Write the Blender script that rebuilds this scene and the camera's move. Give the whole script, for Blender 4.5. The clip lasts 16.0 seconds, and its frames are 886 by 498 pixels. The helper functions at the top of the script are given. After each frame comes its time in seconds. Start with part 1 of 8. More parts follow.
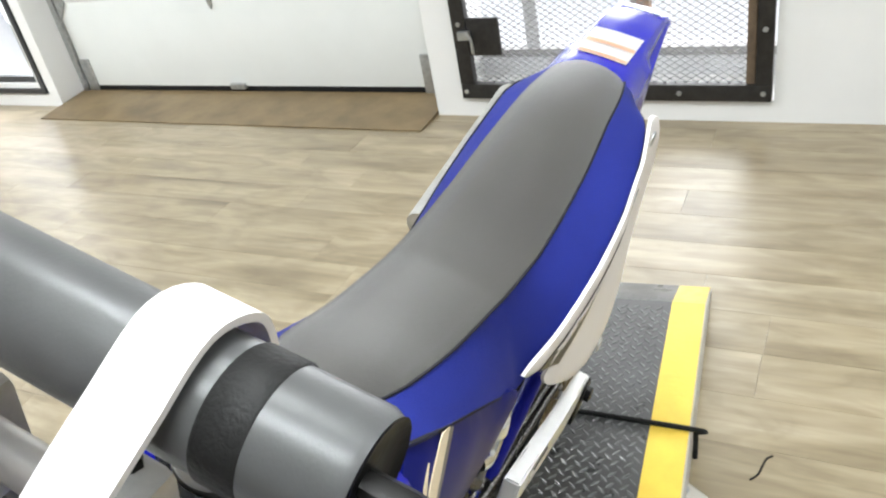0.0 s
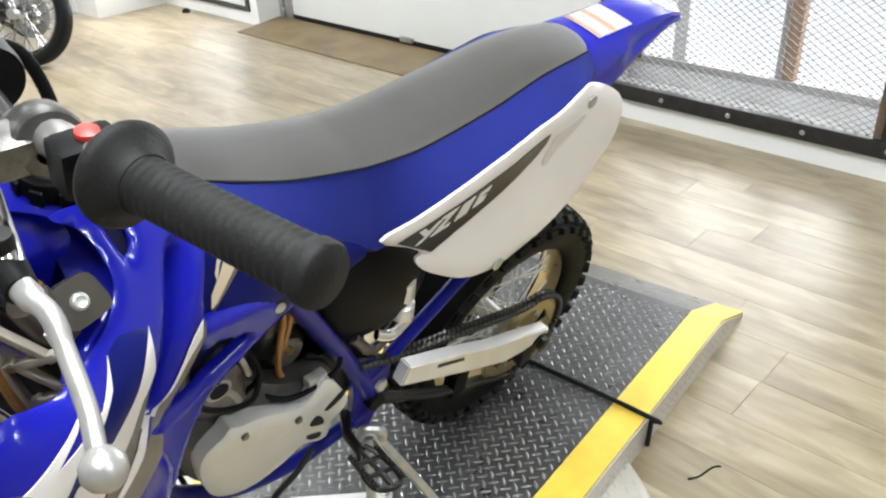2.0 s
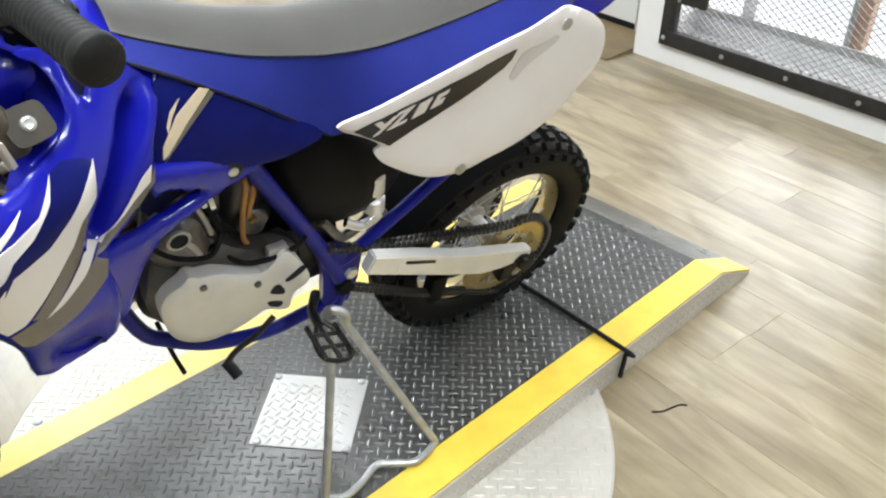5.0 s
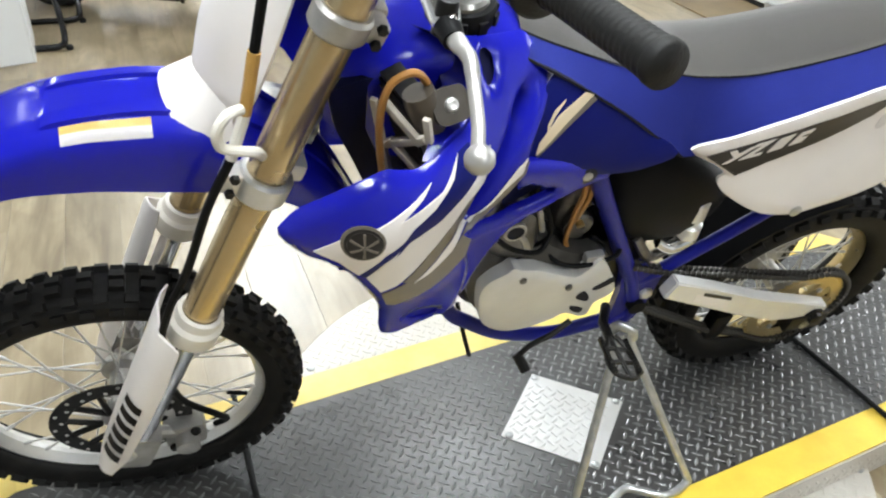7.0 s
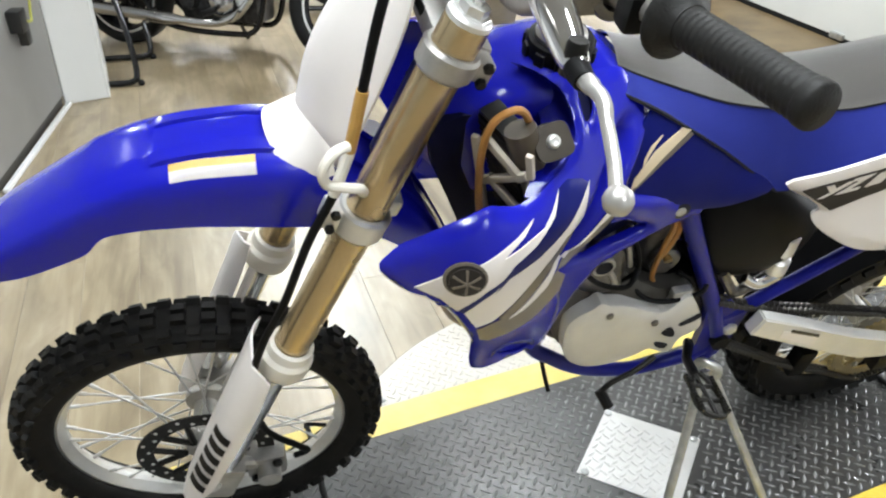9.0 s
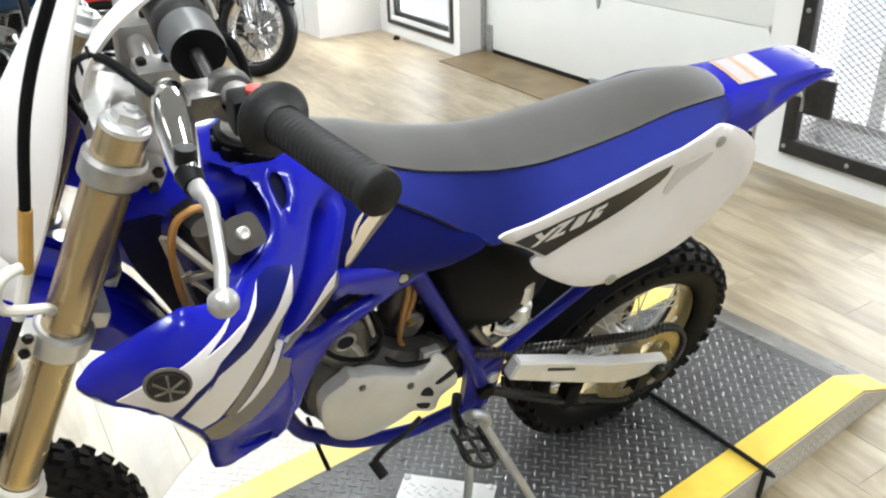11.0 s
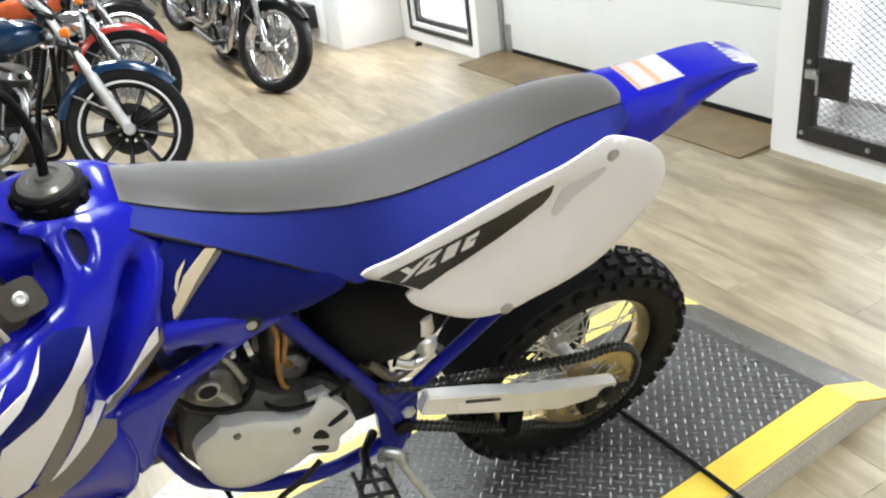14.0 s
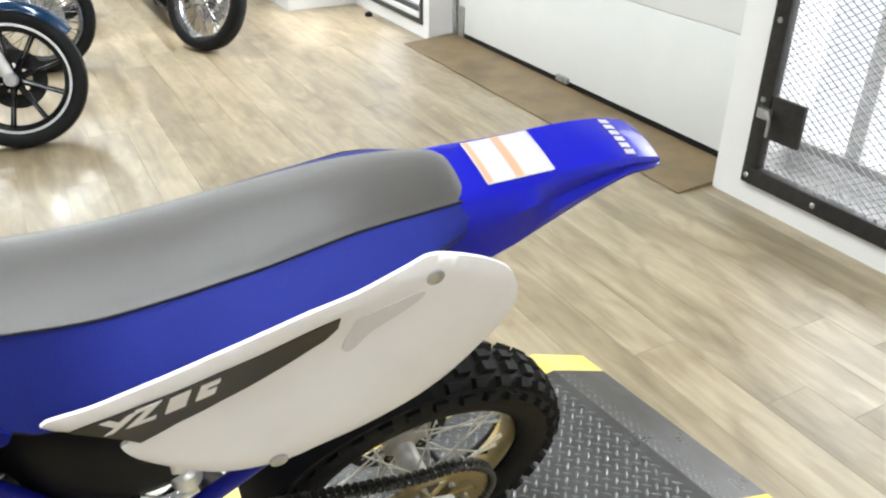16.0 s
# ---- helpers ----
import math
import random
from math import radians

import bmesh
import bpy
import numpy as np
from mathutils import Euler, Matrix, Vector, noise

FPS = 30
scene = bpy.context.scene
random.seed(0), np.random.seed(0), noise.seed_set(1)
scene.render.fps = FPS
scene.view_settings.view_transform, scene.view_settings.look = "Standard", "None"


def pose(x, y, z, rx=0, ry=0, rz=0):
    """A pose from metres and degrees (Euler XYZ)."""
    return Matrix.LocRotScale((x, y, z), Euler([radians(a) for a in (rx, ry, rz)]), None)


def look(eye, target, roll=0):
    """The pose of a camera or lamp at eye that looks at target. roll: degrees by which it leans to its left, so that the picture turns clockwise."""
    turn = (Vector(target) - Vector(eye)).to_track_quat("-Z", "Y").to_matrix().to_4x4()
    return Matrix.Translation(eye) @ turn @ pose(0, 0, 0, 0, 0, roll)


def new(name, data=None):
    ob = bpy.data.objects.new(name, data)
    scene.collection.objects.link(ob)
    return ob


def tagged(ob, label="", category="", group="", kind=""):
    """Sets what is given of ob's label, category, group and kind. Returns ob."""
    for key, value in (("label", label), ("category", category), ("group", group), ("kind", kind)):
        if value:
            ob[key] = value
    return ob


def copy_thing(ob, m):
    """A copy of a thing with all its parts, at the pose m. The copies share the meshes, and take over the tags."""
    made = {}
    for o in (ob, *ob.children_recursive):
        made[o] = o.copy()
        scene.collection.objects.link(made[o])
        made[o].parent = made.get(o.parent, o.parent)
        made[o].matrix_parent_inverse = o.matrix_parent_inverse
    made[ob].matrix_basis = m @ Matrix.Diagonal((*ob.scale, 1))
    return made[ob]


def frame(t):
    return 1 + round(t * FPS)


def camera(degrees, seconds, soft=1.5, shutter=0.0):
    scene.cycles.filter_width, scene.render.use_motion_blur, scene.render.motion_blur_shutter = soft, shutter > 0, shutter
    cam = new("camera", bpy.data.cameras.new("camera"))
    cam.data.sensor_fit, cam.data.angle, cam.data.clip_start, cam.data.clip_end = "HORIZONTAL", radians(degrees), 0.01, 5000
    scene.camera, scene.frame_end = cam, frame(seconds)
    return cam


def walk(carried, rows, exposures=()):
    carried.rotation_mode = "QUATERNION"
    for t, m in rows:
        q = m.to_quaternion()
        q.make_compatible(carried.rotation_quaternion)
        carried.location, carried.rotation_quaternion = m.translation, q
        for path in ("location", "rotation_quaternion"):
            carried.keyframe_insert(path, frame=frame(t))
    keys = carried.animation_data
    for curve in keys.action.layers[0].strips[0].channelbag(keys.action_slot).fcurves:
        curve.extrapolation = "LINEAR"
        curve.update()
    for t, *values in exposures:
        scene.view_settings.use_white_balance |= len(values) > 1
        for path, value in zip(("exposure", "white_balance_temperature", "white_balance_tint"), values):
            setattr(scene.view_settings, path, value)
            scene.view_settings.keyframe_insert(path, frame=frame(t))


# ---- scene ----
cam = camera(57.8, 16.0, soft=2.2)
PATH = [
    (0, (-1.035, -0.567, 1.337), (0.502, 0.165, 0.287), -11.4),
    (0.5, (-0.962, -0.679, 1.337), (0.471, 0.159, 0.221), -11.5),
    (1, (-0.94, -0.752, 1.33), (0.362, 0.293, 0.228), -10.0),
    (1.5, (-0.967, -0.837, 1.305), (0.377, 0.297, 0.352), -3.3),
    (2, (-1.077, -0.948, 1.286), (0.257, 0.145, 0.274), -3.1),
    (2.5, (-1.162, -1.071, 1.303), (0.24, -0.034, 0.324), -0.6),
    (3, (-1.083, -1.129, 1.301), (0.244, 0.042, 0.369), -2.6),
    (3.2, (-1.038, -1.157, 1.302), (0.249, 0.035, 0.341), -1.2),
    (5.3, (-1.049, -1.149, 1.268), (0.062, 0.072, 0.138), 0.2),
    (5.5, (-1.064, -1.142, 1.268), (0.012, 0.111, 0.139), 0.2),
    (6, (-1.1, -1.117, 1.269), (-0.12, 0.22, 0.15), 0.1),
    (6.5, (-1.142, -1.091, 1.271), (-0.241, 0.31, 0.164), 1.1),
    (7, (-1.198, -1.062, 1.272), (-0.436, 0.421, 0.167), 2.0),
    (7.5, (-1.254, -1.045, 1.266), (-0.646, 0.488, 0.134), 2.0),
    (8, (-1.289, -1.031, 1.262), (-0.779, 0.53, 0.121), 1.6),
    (8.5, (-1.284, -1.03, 1.274), (-0.736, 0.567, 0.203), -0.3),
    (9, (-1.246, -1.036, 1.277), (-0.576, 0.532, 0.232), 0.1),
    (9.5, (-1.216, -1.054, 1.294), (-0.447, 0.518, 0.326), -0.7),
    (10, (-1.173, -1.075, 1.301), (-0.235, 0.433, 0.381), 0.1),
    (10.2, (-1.151, -1.083, 1.296), (-0.151, 0.384, 0.374), 0.1),
    (12.3, (-1.114, -1.118, 1.306), (-0.032, 0.303, 0.406), -2.1),
    (12.5, (-1.112, -1.114, 1.306), (-0.026, 0.305, 0.408), -1.8),
    (13, (-1.087, -1.127, 1.298), (-0.047, 0.33, 0.406), -4.6),
    (13.5, (-0.95, -1.213, 1.312), (0.027, 0.338, 0.511), -2.4),
    (14, (-0.851, -1.202, 1.294), (0.063, 0.332, 0.393), -7.2),
    (14.5, (-0.757, -1.072, 1.29), (0.232, 0.412, 0.384), -3.8),
    (15, (-0.73, -1.005, 1.292), (0.331, 0.359, 0.286), 0.7),
    (15.5, (-0.682, -0.991, 1.301), (0.43, 0.336, 0.299), 3.0),
    (16, (-0.482, -1.011, 1.303), (0.491, 0.432, 0.318), 0.5),
]
walk(cam, [(t, look(eye, target, roll)) for t, eye, target, roll in PATH])


# ---- world, daylight and the showroom's added lamps, out of view ----
world = bpy.data.worlds.new("world")
scene.world = world
world.use_nodes = True
sky = world.node_tree.nodes.new("ShaderNodeTexSky")
sky.sky_type, sky.sun_disc = "NISHITA", False
sky.sun_elevation, sky.sun_rotation = radians(40), radians(100)
world.node_tree.links.new(sky.outputs[0], world.node_tree.nodes["Background"].inputs[0])
world.node_tree.nodes["Background"].inputs[1].default_value = 0.15
sun = new("sun", bpy.data.lights.new("sun", "SUN"))
sun.data.energy, sun.data.angle, sun.data.color = 1.0, radians(12), (1.0, 0.96, 0.9)
sun.matrix_world = look((8, -3, 7), (0, 0, 0))
scene.view_settings.exposure = -0.66


def area(name, place, target, sx, sy, power, color=(1, 1, 1)):
    ob = new(name, bpy.data.lights.new(name, "AREA"))
    ob.data.shape, ob.data.size, ob.data.size_y = "RECTANGLE", sx, sy
    ob.data.energy, ob.data.color = power, color
    ob.matrix_world = look(place, target)
    return ob


# Unseen, placed for brightness; the third only fills the bike's near panels.
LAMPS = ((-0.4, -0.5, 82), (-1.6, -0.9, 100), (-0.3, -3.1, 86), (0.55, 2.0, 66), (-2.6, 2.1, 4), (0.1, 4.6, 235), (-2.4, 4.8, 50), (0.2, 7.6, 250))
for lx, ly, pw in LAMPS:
    area("unseen_ceiling_lamp", (lx, ly, 2.92), (lx, ly, 0), 0.2, 1.2, pw, (0.90, 0.97, 1.0))
area("gate_daylight", (2.7, 0.0, 1.2), (0, 0.15, 0.8), 1.2, 1.9, 48, (0.93, 0.97, 1.0))
area("window_daylight", (2.75, 3.60, 1.1), (0, 3.8, 0.8), 0.9, 1.9, 108, (0.93, 0.97, 1.0))


# ---- materials ----
def mat(name, color, rough=0.5, metal=0.0, vary=0.0, scale=20.0, bump=0.0, bump_scale=200.0, coat=0.0, second=None, rough_vary=0.0, spec=0.5, alpha_random=0.0):
    """A surface with a base colour, blotches at one scale, fine relief at another and, if asked, a shift from piece to piece."""
    m = bpy.data.materials.new(name)
    m.use_nodes = True
    nt = m.node_tree
    b = nt.nodes["Principled BSDF"]
    b.inputs["Base Color"].default_value = (*color, 1)
    b.inputs["Roughness"].default_value, b.inputs["Metallic"].default_value = rough, metal
    b.inputs["Coat Weight"].default_value = coat
    b.inputs["Coat Roughness"].default_value = 0.06
    b.inputs["Specular IOR Level"].default_value = spec
    tc = nt.nodes.new("ShaderNodeTexCoord")
    if vary or rough_vary or second:
        n = nt.nodes.new("ShaderNodeTexNoise")
        n.inputs["Scale"].default_value, n.inputs["Detail"].default_value, n.inputs["Roughness"].default_value = scale, 6, 0.6
        nt.links.new(tc.outputs["Object"], n.inputs["Vector"])
        ramp = nt.nodes.new("ShaderNodeValToRGB")
        other = second or tuple(max(0.0, c * (1 - vary)) for c in color)
        ramp.color_ramp.elements[0].position, ramp.color_ramp.elements[1].position = 0.32, 0.68
        ramp.color_ramp.elements[0].color, ramp.color_ramp.elements[1].color = (*other, 1), (*color, 1)
        nt.links.new(n.outputs["Fac"], ramp.inputs["Fac"])
        nt.links.new(ramp.outputs["Color"], b.inputs["Base Color"])
        if rough_vary:
            mp = nt.nodes.new("ShaderNodeMapRange")
            mp.inputs["To Min"].default_value, mp.inputs["To Max"].default_value = max(0.02, rough - rough_vary), min(1, rough + rough_vary)
            n2 = nt.nodes.new("ShaderNodeTexNoise")
            n2.inputs["Scale"].default_value, n2.inputs["Detail"].default_value = scale * 2.3, 4
            nt.links.new(tc.outputs["Object"], n2.inputs["Vector"])
            nt.links.new(n2.outputs["Fac"], mp.inputs["Value"])
            nt.links.new(mp.outputs["Result"], b.inputs["Roughness"])
    if bump:
        n = nt.nodes.new("ShaderNodeTexNoise")
        n.inputs["Scale"].default_value, n.inputs["Detail"].default_value = bump_scale, 3
        bp = nt.nodes.new("ShaderNodeBump")
        bp.inputs["Strength"].default_value, bp.inputs["Distance"].default_value = bump, 0.002
        nt.links.new(tc.outputs["Object"], n.inputs["Vector"])
        nt.links.new(n.outputs["Fac"], bp.inputs["Height"])
        nt.links.new(bp.outputs["Normal"], b.inputs["Normal"])
    return m


def emit(name, color, strength):
    m = bpy.data.materials.new(name)
    m.use_nodes = True
    nt = m.node_tree
    nt.nodes.clear()
    e, o = nt.nodes.new("ShaderNodeEmission"), nt.nodes.new("ShaderNodeOutputMaterial")
    e.inputs[0].default_value, e.inputs[1].default_value = (*color, 1), strength
    nt.links.new(e.outputs[0], o.inputs[0])
    return m


def plank_material(name, island):
    """Pale rustic oak vinyl: each plank its own tone, long grain along it, a few darker knots and streaks, a low sheen."""
    m = bpy.data.materials.new(name)
    m.use_nodes = True
    nt = m.node_tree
    b = nt.nodes["Principled BSDF"]
    tc = nt.nodes.new("ShaderNodeTexCoord")
    if island:
        rnd = nt.nodes.new("ShaderNodeNewGeometry").outputs["Random Per Island"]
    else:
        rnd = nt.nodes.new("ShaderNodeObjectInfo").outputs["Random"]
    geo = nt.nodes.new("ShaderNodeNewGeometry")
    vr = nt.nodes.new("ShaderNodeVectorRotate")
    vr.rotation_type = "Z_AXIS"
    vr.inputs["Angle"].default_value = radians(5.2)
    nt.links.new(geo.outputs["Position"], vr.inputs["Vector"])
    cm = nt.nodes.new("ShaderNodeCombineXYZ")
    mul = nt.nodes.new("ShaderNodeMath")
    mul.operation = "MULTIPLY"
    mul.inputs[1].default_value = 37.0
    nt.links.new(rnd, mul.inputs[0])
    nt.links.new(mul.outputs[0], cm.inputs["Z"])
    nt.links.new(mul.outputs[0], cm.inputs["Y"])
    add = nt.nodes.new("ShaderNodeVectorMath")
    nt.links.new(vr.outputs[0], add.inputs[0])
    nt.links.new(cm.outputs[0], add.inputs[1])

    def noise_tex(sx, sy, detail, dist):
        mp = nt.nodes.new("ShaderNodeMapping")
        mp.inputs["Scale"].default_value = (sx, sy, 1)
        n = nt.nodes.new("ShaderNodeTexNoise")
        n.inputs["Scale"].default_value, n.inputs["Detail"].default_value, n.inputs["Distortion"].default_value = 1.0, detail, dist
        nt.links.new(add.outputs[0], mp.inputs["Vector"])
        nt.links.new(mp.outputs[0], n.inputs["Vector"])
        return n.outputs["Fac"]

    big, fine = noise_tex(5.5, 1.1, 5, 1.4), noise_tex(45.0, 2.2, 4, 0.6)
    r1 = nt.nodes.new("ShaderNodeValToRGB")
    e = r1.color_ramp.elements
    e[0].position, e[0].color = 0.24, (0.160, 0.116, 0.058, 1)
    e[1].position, e[1].color = 0.74, (0.455, 0.38, 0.262, 1)
    x = r1.color_ramp.elements.new(0.48)
    x.color = (0.330, 0.264, 0.162, 1)
    nt.links.new(big, r1.inputs["Fac"])
    r2 = nt.nodes.new("ShaderNodeValToRGB")
    r2.color_ramp.elements[0].position, r2.color_ramp.elements[0].color = 0.3, (0.62, 0.58, 0.54, 1)
    r2.color_ramp.elements[1].position, r2.color_ramp.elements[1].color = 0.62, (1, 1, 1, 1)
    nt.links.new(fine, r2.inputs["Fac"])
    mix = nt.nodes.new("ShaderNodeMix")
    mix.data_type, mix.blend_type = "RGBA", "MULTIPLY"
    mix.inputs["Factor"].default_value = 0.55
    nt.links.new(r1.outputs[0], mix.inputs[6])
    nt.links.new(r2.outputs[0], mix.inputs[7])
    tone = nt.nodes.new("ShaderNodeHueSaturation")
    mr = nt.nodes.new("ShaderNodeMapRange")
    mr.inputs["To Min"].default_value, mr.inputs["To Max"].default_value = 0.95, 1.04
    nt.links.new(rnd, mr.inputs["Value"])
    nt.links.new(mr.outputs[0], tone.inputs["Value"])
    tone.inputs["Saturation"].default_value = 1.03
    cloud = nt.nodes.new("ShaderNodeTexNoise")
    cloud.inputs["Scale"].default_value, cloud.inputs["Detail"].default_value, cloud.inputs["Distortion"].default_value = 1.0, 8, 1.2
    cmap = nt.nodes.new("ShaderNodeMapping")
    cmap.inputs["Scale"].default_value = (13.0, 4.5, 1)
    nt.links.new(vr.outputs[0], cmap.inputs["Vector"])
    nt.links.new(cmap.outputs[0], cloud.inputs["Vector"])
    r3 = nt.nodes.new("ShaderNodeValToRGB")
    r3.color_ramp.elements[0].position, r3.color_ramp.elements[0].color = 0.34, (0.66, 0.63, 0.57, 1)
    r3.color_ramp.elements[1].position, r3.color_ramp.elements[1].color = 0.58, (1, 1, 1, 1)
    nt.links.new(cloud.outputs["Fac"], r3.inputs["Fac"])
    mix2 = nt.nodes.new("ShaderNodeMix")
    mix2.data_type, mix2.blend_type = "RGBA", "MULTIPLY"
    mix2.inputs["Factor"].default_value = 0.7
    nt.links.new(mix.outputs[2], mix2.inputs[6])
    nt.links.new(r3.outputs[0], mix2.inputs[7])
    nt.links.new(mix2.outputs[2], tone.inputs["Color"])
    nt.links.new(tone.outputs[0], b.inputs["Base Color"])
    rr = nt.nodes.new("ShaderNodeMapRange")
    rr.inputs["To Min"].default_value, rr.inputs["To Max"].default_value = 0.30, 0.44
    b.inputs["Specular IOR Level"].default_value = 0.6
    b.inputs["Coat Weight"].default_value, b.inputs["Coat Roughness"].default_value = 0.75, 0.46
    nt.links.new(fine, rr.inputs["Value"])
    nt.links.new(rr.outputs[0], b.inputs["Roughness"])
    bp = nt.nodes.new("ShaderNodeBump")
    bp.inputs["Strength"].default_value, bp.inputs["Distance"].default_value = 0.12, 0.001
    nt.links.new(fine, bp.inputs["Height"])
    nt.links.new(bp.outputs["Normal"], b.inputs["Normal"])
    return m


PLANK, PLANK_REST = plank_material("oak_vinyl_plank", False), plank_material("oak_vinyl_plank_rest", True)
JOINT = mat("floor_joint", (0.36, 0.29, 0.19), 0.8, vary=0.1, scale=10)
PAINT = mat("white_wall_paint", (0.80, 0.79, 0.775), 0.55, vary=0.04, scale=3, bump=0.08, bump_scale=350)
# Greys for unseen walls and ceiling, chosen to weaken the bounced fill.
GREYWALL = mat("unseen_wall_grey", (0.40, 0.41, 0.42), 0.6, vary=0.05, scale=3, bump=0.08, bump_scale=350)
CEIL = mat("unseen_ceiling_grey", (0.42, 0.42, 0.42), 0.8, vary=0.03, scale=2)
DOORWHITE = mat("door_white_enamel", (0.76, 0.77, 0.75), 0.35, vary=0.04, scale=4, bump=0.15, bump_scale=120)
GALV = mat("galvanised_steel", (0.55, 0.56, 0.56), 0.42, 0.9, vary=0.3, scale=40)
BLACKSTEEL = mat("dark_gate_steel", (0.045, 0.042, 0.04), 0.45, 0.55, vary=0.4, scale=30, bump=0.1)
MESHSTEEL = mat("expanded_mesh_steel", (0.20, 0.20, 0.21), 0.45, 0.6, vary=0.3, scale=60)
RUBBER = mat("black_rubber", (0.010, 0.010, 0.010), 0.65, vary=0.35, scale=60, bump=0.15, bump_scale=400, spec=0.2)
WINFRAME = mat("black_window_frame", (0.03, 0.032, 0.035), 0.4, vary=0.2, scale=20)
OLDWOOD = mat("worn_timber", (0.16, 0.11, 0.07), 0.7, vary=0.5, scale=25, bump=0.3, bump_scale=90)
REDWOOD = mat("stained_outdoor_timber", (0.50, 0.31, 0.20), 0.65, vary=0.4, scale=18, bump=0.2)
RAMPWOOD = mat("plywood_threshold", (0.235, 0.165, 0.082), 0.42, second=(0.13, 0.088, 0.042), scale=5, bump=0.1, bump_scale=160)
YELLOW = mat("yellow_safety_paint", (0.88, 0.63, 0.085), 0.38, second=(0.78, 0.53, 0.065), scale=14, bump=0.25, bump_scale=90, rough_vary=0.12)
# Paler copy of the yellow: the far stripe's glare is in its colour.
GLAREYELLOW = mat("glare_pale_yellow_paint", (0.86, 0.68, 0.23), 0.34, second=(0.82, 0.60, 0.14), scale=9, bump=0.25, bump_scale=90, rough_vary=0.12)
TREAD = mat("black_tread_plate", (0.105, 0.105, 0.105), 0.31, 0.4, second=(0.066, 0.063, 0.060), scale=7, bump=0.15, bump_scale=150, rough_vary=0.12)
TREADLUG = mat("worn_tread_lug", (0.20, 0.20, 0.20), 0.30, 0.4, vary=0.45, scale=30)
DISCALU = mat("scuffed_turntable_aluminium", (0.60, 0.565, 0.51), 0.46, 0.3, second=(0.49, 0.46, 0.41), scale=8, rough_vary=0.12)
ALU = mat("aluminium_tread_plate", (0.88, 0.87, 0.86), 0.40, 0.20, second=(0.78, 0.77, 0.75), scale=12, rough_vary=0.1)
OUTSIDE = emit("outside_daylight", (0.95, 0.98, 1.0), 9.0)
OUTGROUND = mat("snowy_pavement", (0.75, 0.76, 0.78), 0.8, vary=0.12, scale=5)
GLASS = bpy.data.materials.new("window_glass")
GLASS.use_nodes = True
_g = GLASS.node_tree.nodes["Principled BSDF"]
_g.inputs["Transmission Weight"].default_value, _g.inputs["Roughness"].default_value, _g.inputs["IOR"].default_value = 1.0, 0.02, 1.45


# ---- mesh helpers ----
def mesh_of(name, bm, material=None, smooth=35.0):
    me = bpy.data.meshes.new(name)
    bmesh.ops.recalc_face_normals(bm, faces=bm.faces[:])
    bm.to_mesh(me)
    bm.free()
    if material:
        me.materials.append(material)
    if smooth:
        me.polygons.foreach_set("use_smooth", [True] * len(me.polygons))
        me.set_sharp_from_angle(angle=radians(smooth))
    return me


def part(name, bm, material, parent=None, label="", smooth=35.0):
    """Links a bmesh as one mesh object under a thing or a part."""
    ob = new(name, mesh_of(name, bm, material, smooth))
    ob.parent = parent
    return tagged(ob, label)


def thing(name, label, category, m=None, group="", kind=""):
    """An Empty at the base of a thing."""
    ob = new(name)
    ob.empty_display_size = 0.1
    if m is not None:
        ob.matrix_world = m
    return tagged(ob, label, category, group, kind)


def solo(name, bm, material, label, category, m=None, group="", kind="", smooth=35.0):
    ob = new(name, mesh_of(name, bm, material, smooth))
    if m is not None:
        ob.matrix_world = m
    return tagged(ob, label, category, group, kind)


def add_box(bm, x0, x1, y0, y1, z0, z1, bevel=0.0, m=None):
    r = bmesh.ops.create_cube(bm, size=1.0)
    vs = r["verts"]
    for v in vs:
        v.co = Vector(((x0 + x1) / 2 + v.co.x * (x1 - x0), (y0 + y1) / 2 + v.co.y * (y1 - y0), (z0 + z1) / 2 + v.co.z * (z1 - z0)))
    if bevel:
        es = list({e for v in vs for e in v.link_edges})
        out = bmesh.ops.bevel(bm, geom=es, offset=bevel, segments=2, affect="EDGES", profile=0.6)
        vs = list({v for f in out["faces"] for v in f.verts} | {v for v in vs if v.is_valid})
    if m is not None:
        for v in vs:
            v.co = m @ v.co
    return bm


def box(x0, x1, y0, y1, z0, z1, bevel=0.0, m=None):
    return add_box(bmesh.new(), x0, x1, y0, y1, z0, z1, bevel, m)


def add_tube(bm, pts, r, seg=12, cap=True, flat=1.0):
    """A tube through points; r is one radius or one a point; flat squashes it sideways."""
    pts = [Vector(p) for p in pts]
    rs = r if isinstance(r, (list, tuple)) else [r] * len(pts)
    rings, up = [], None
    for i, p in enumerate(pts):
        d = (pts[min(i + 1, len(pts) - 1)] - pts[max(i - 1, 0)]).normalized()
        if up is None:
            up = d.orthogonal().normalized()
        side = d.cross(up)
        side = side.normalized() if side.length > 1e-6 else d.orthogonal().normalized()
        up = side.cross(d).normalized()
        rings.append([bm.verts.new(p + rs[i] * (math.cos(a) * side * flat + math.sin(a) * up)) for a in (2 * math.pi * k / seg for k in range(seg))])
    for a, b in zip(rings, rings[1:]):
        for k in range(seg):
            bm.faces.new((a[k], a[(k + 1) % seg], b[(k + 1) % seg], b[k]))
    if cap:
        bm.faces.new(rings[0][::-1])
        bm.faces.new(rings[-1])
    return bm


def tube(pts, r, seg=12, cap=True, flat=1.0):
    return add_tube(bmesh.new(), pts, r, seg, cap, flat)


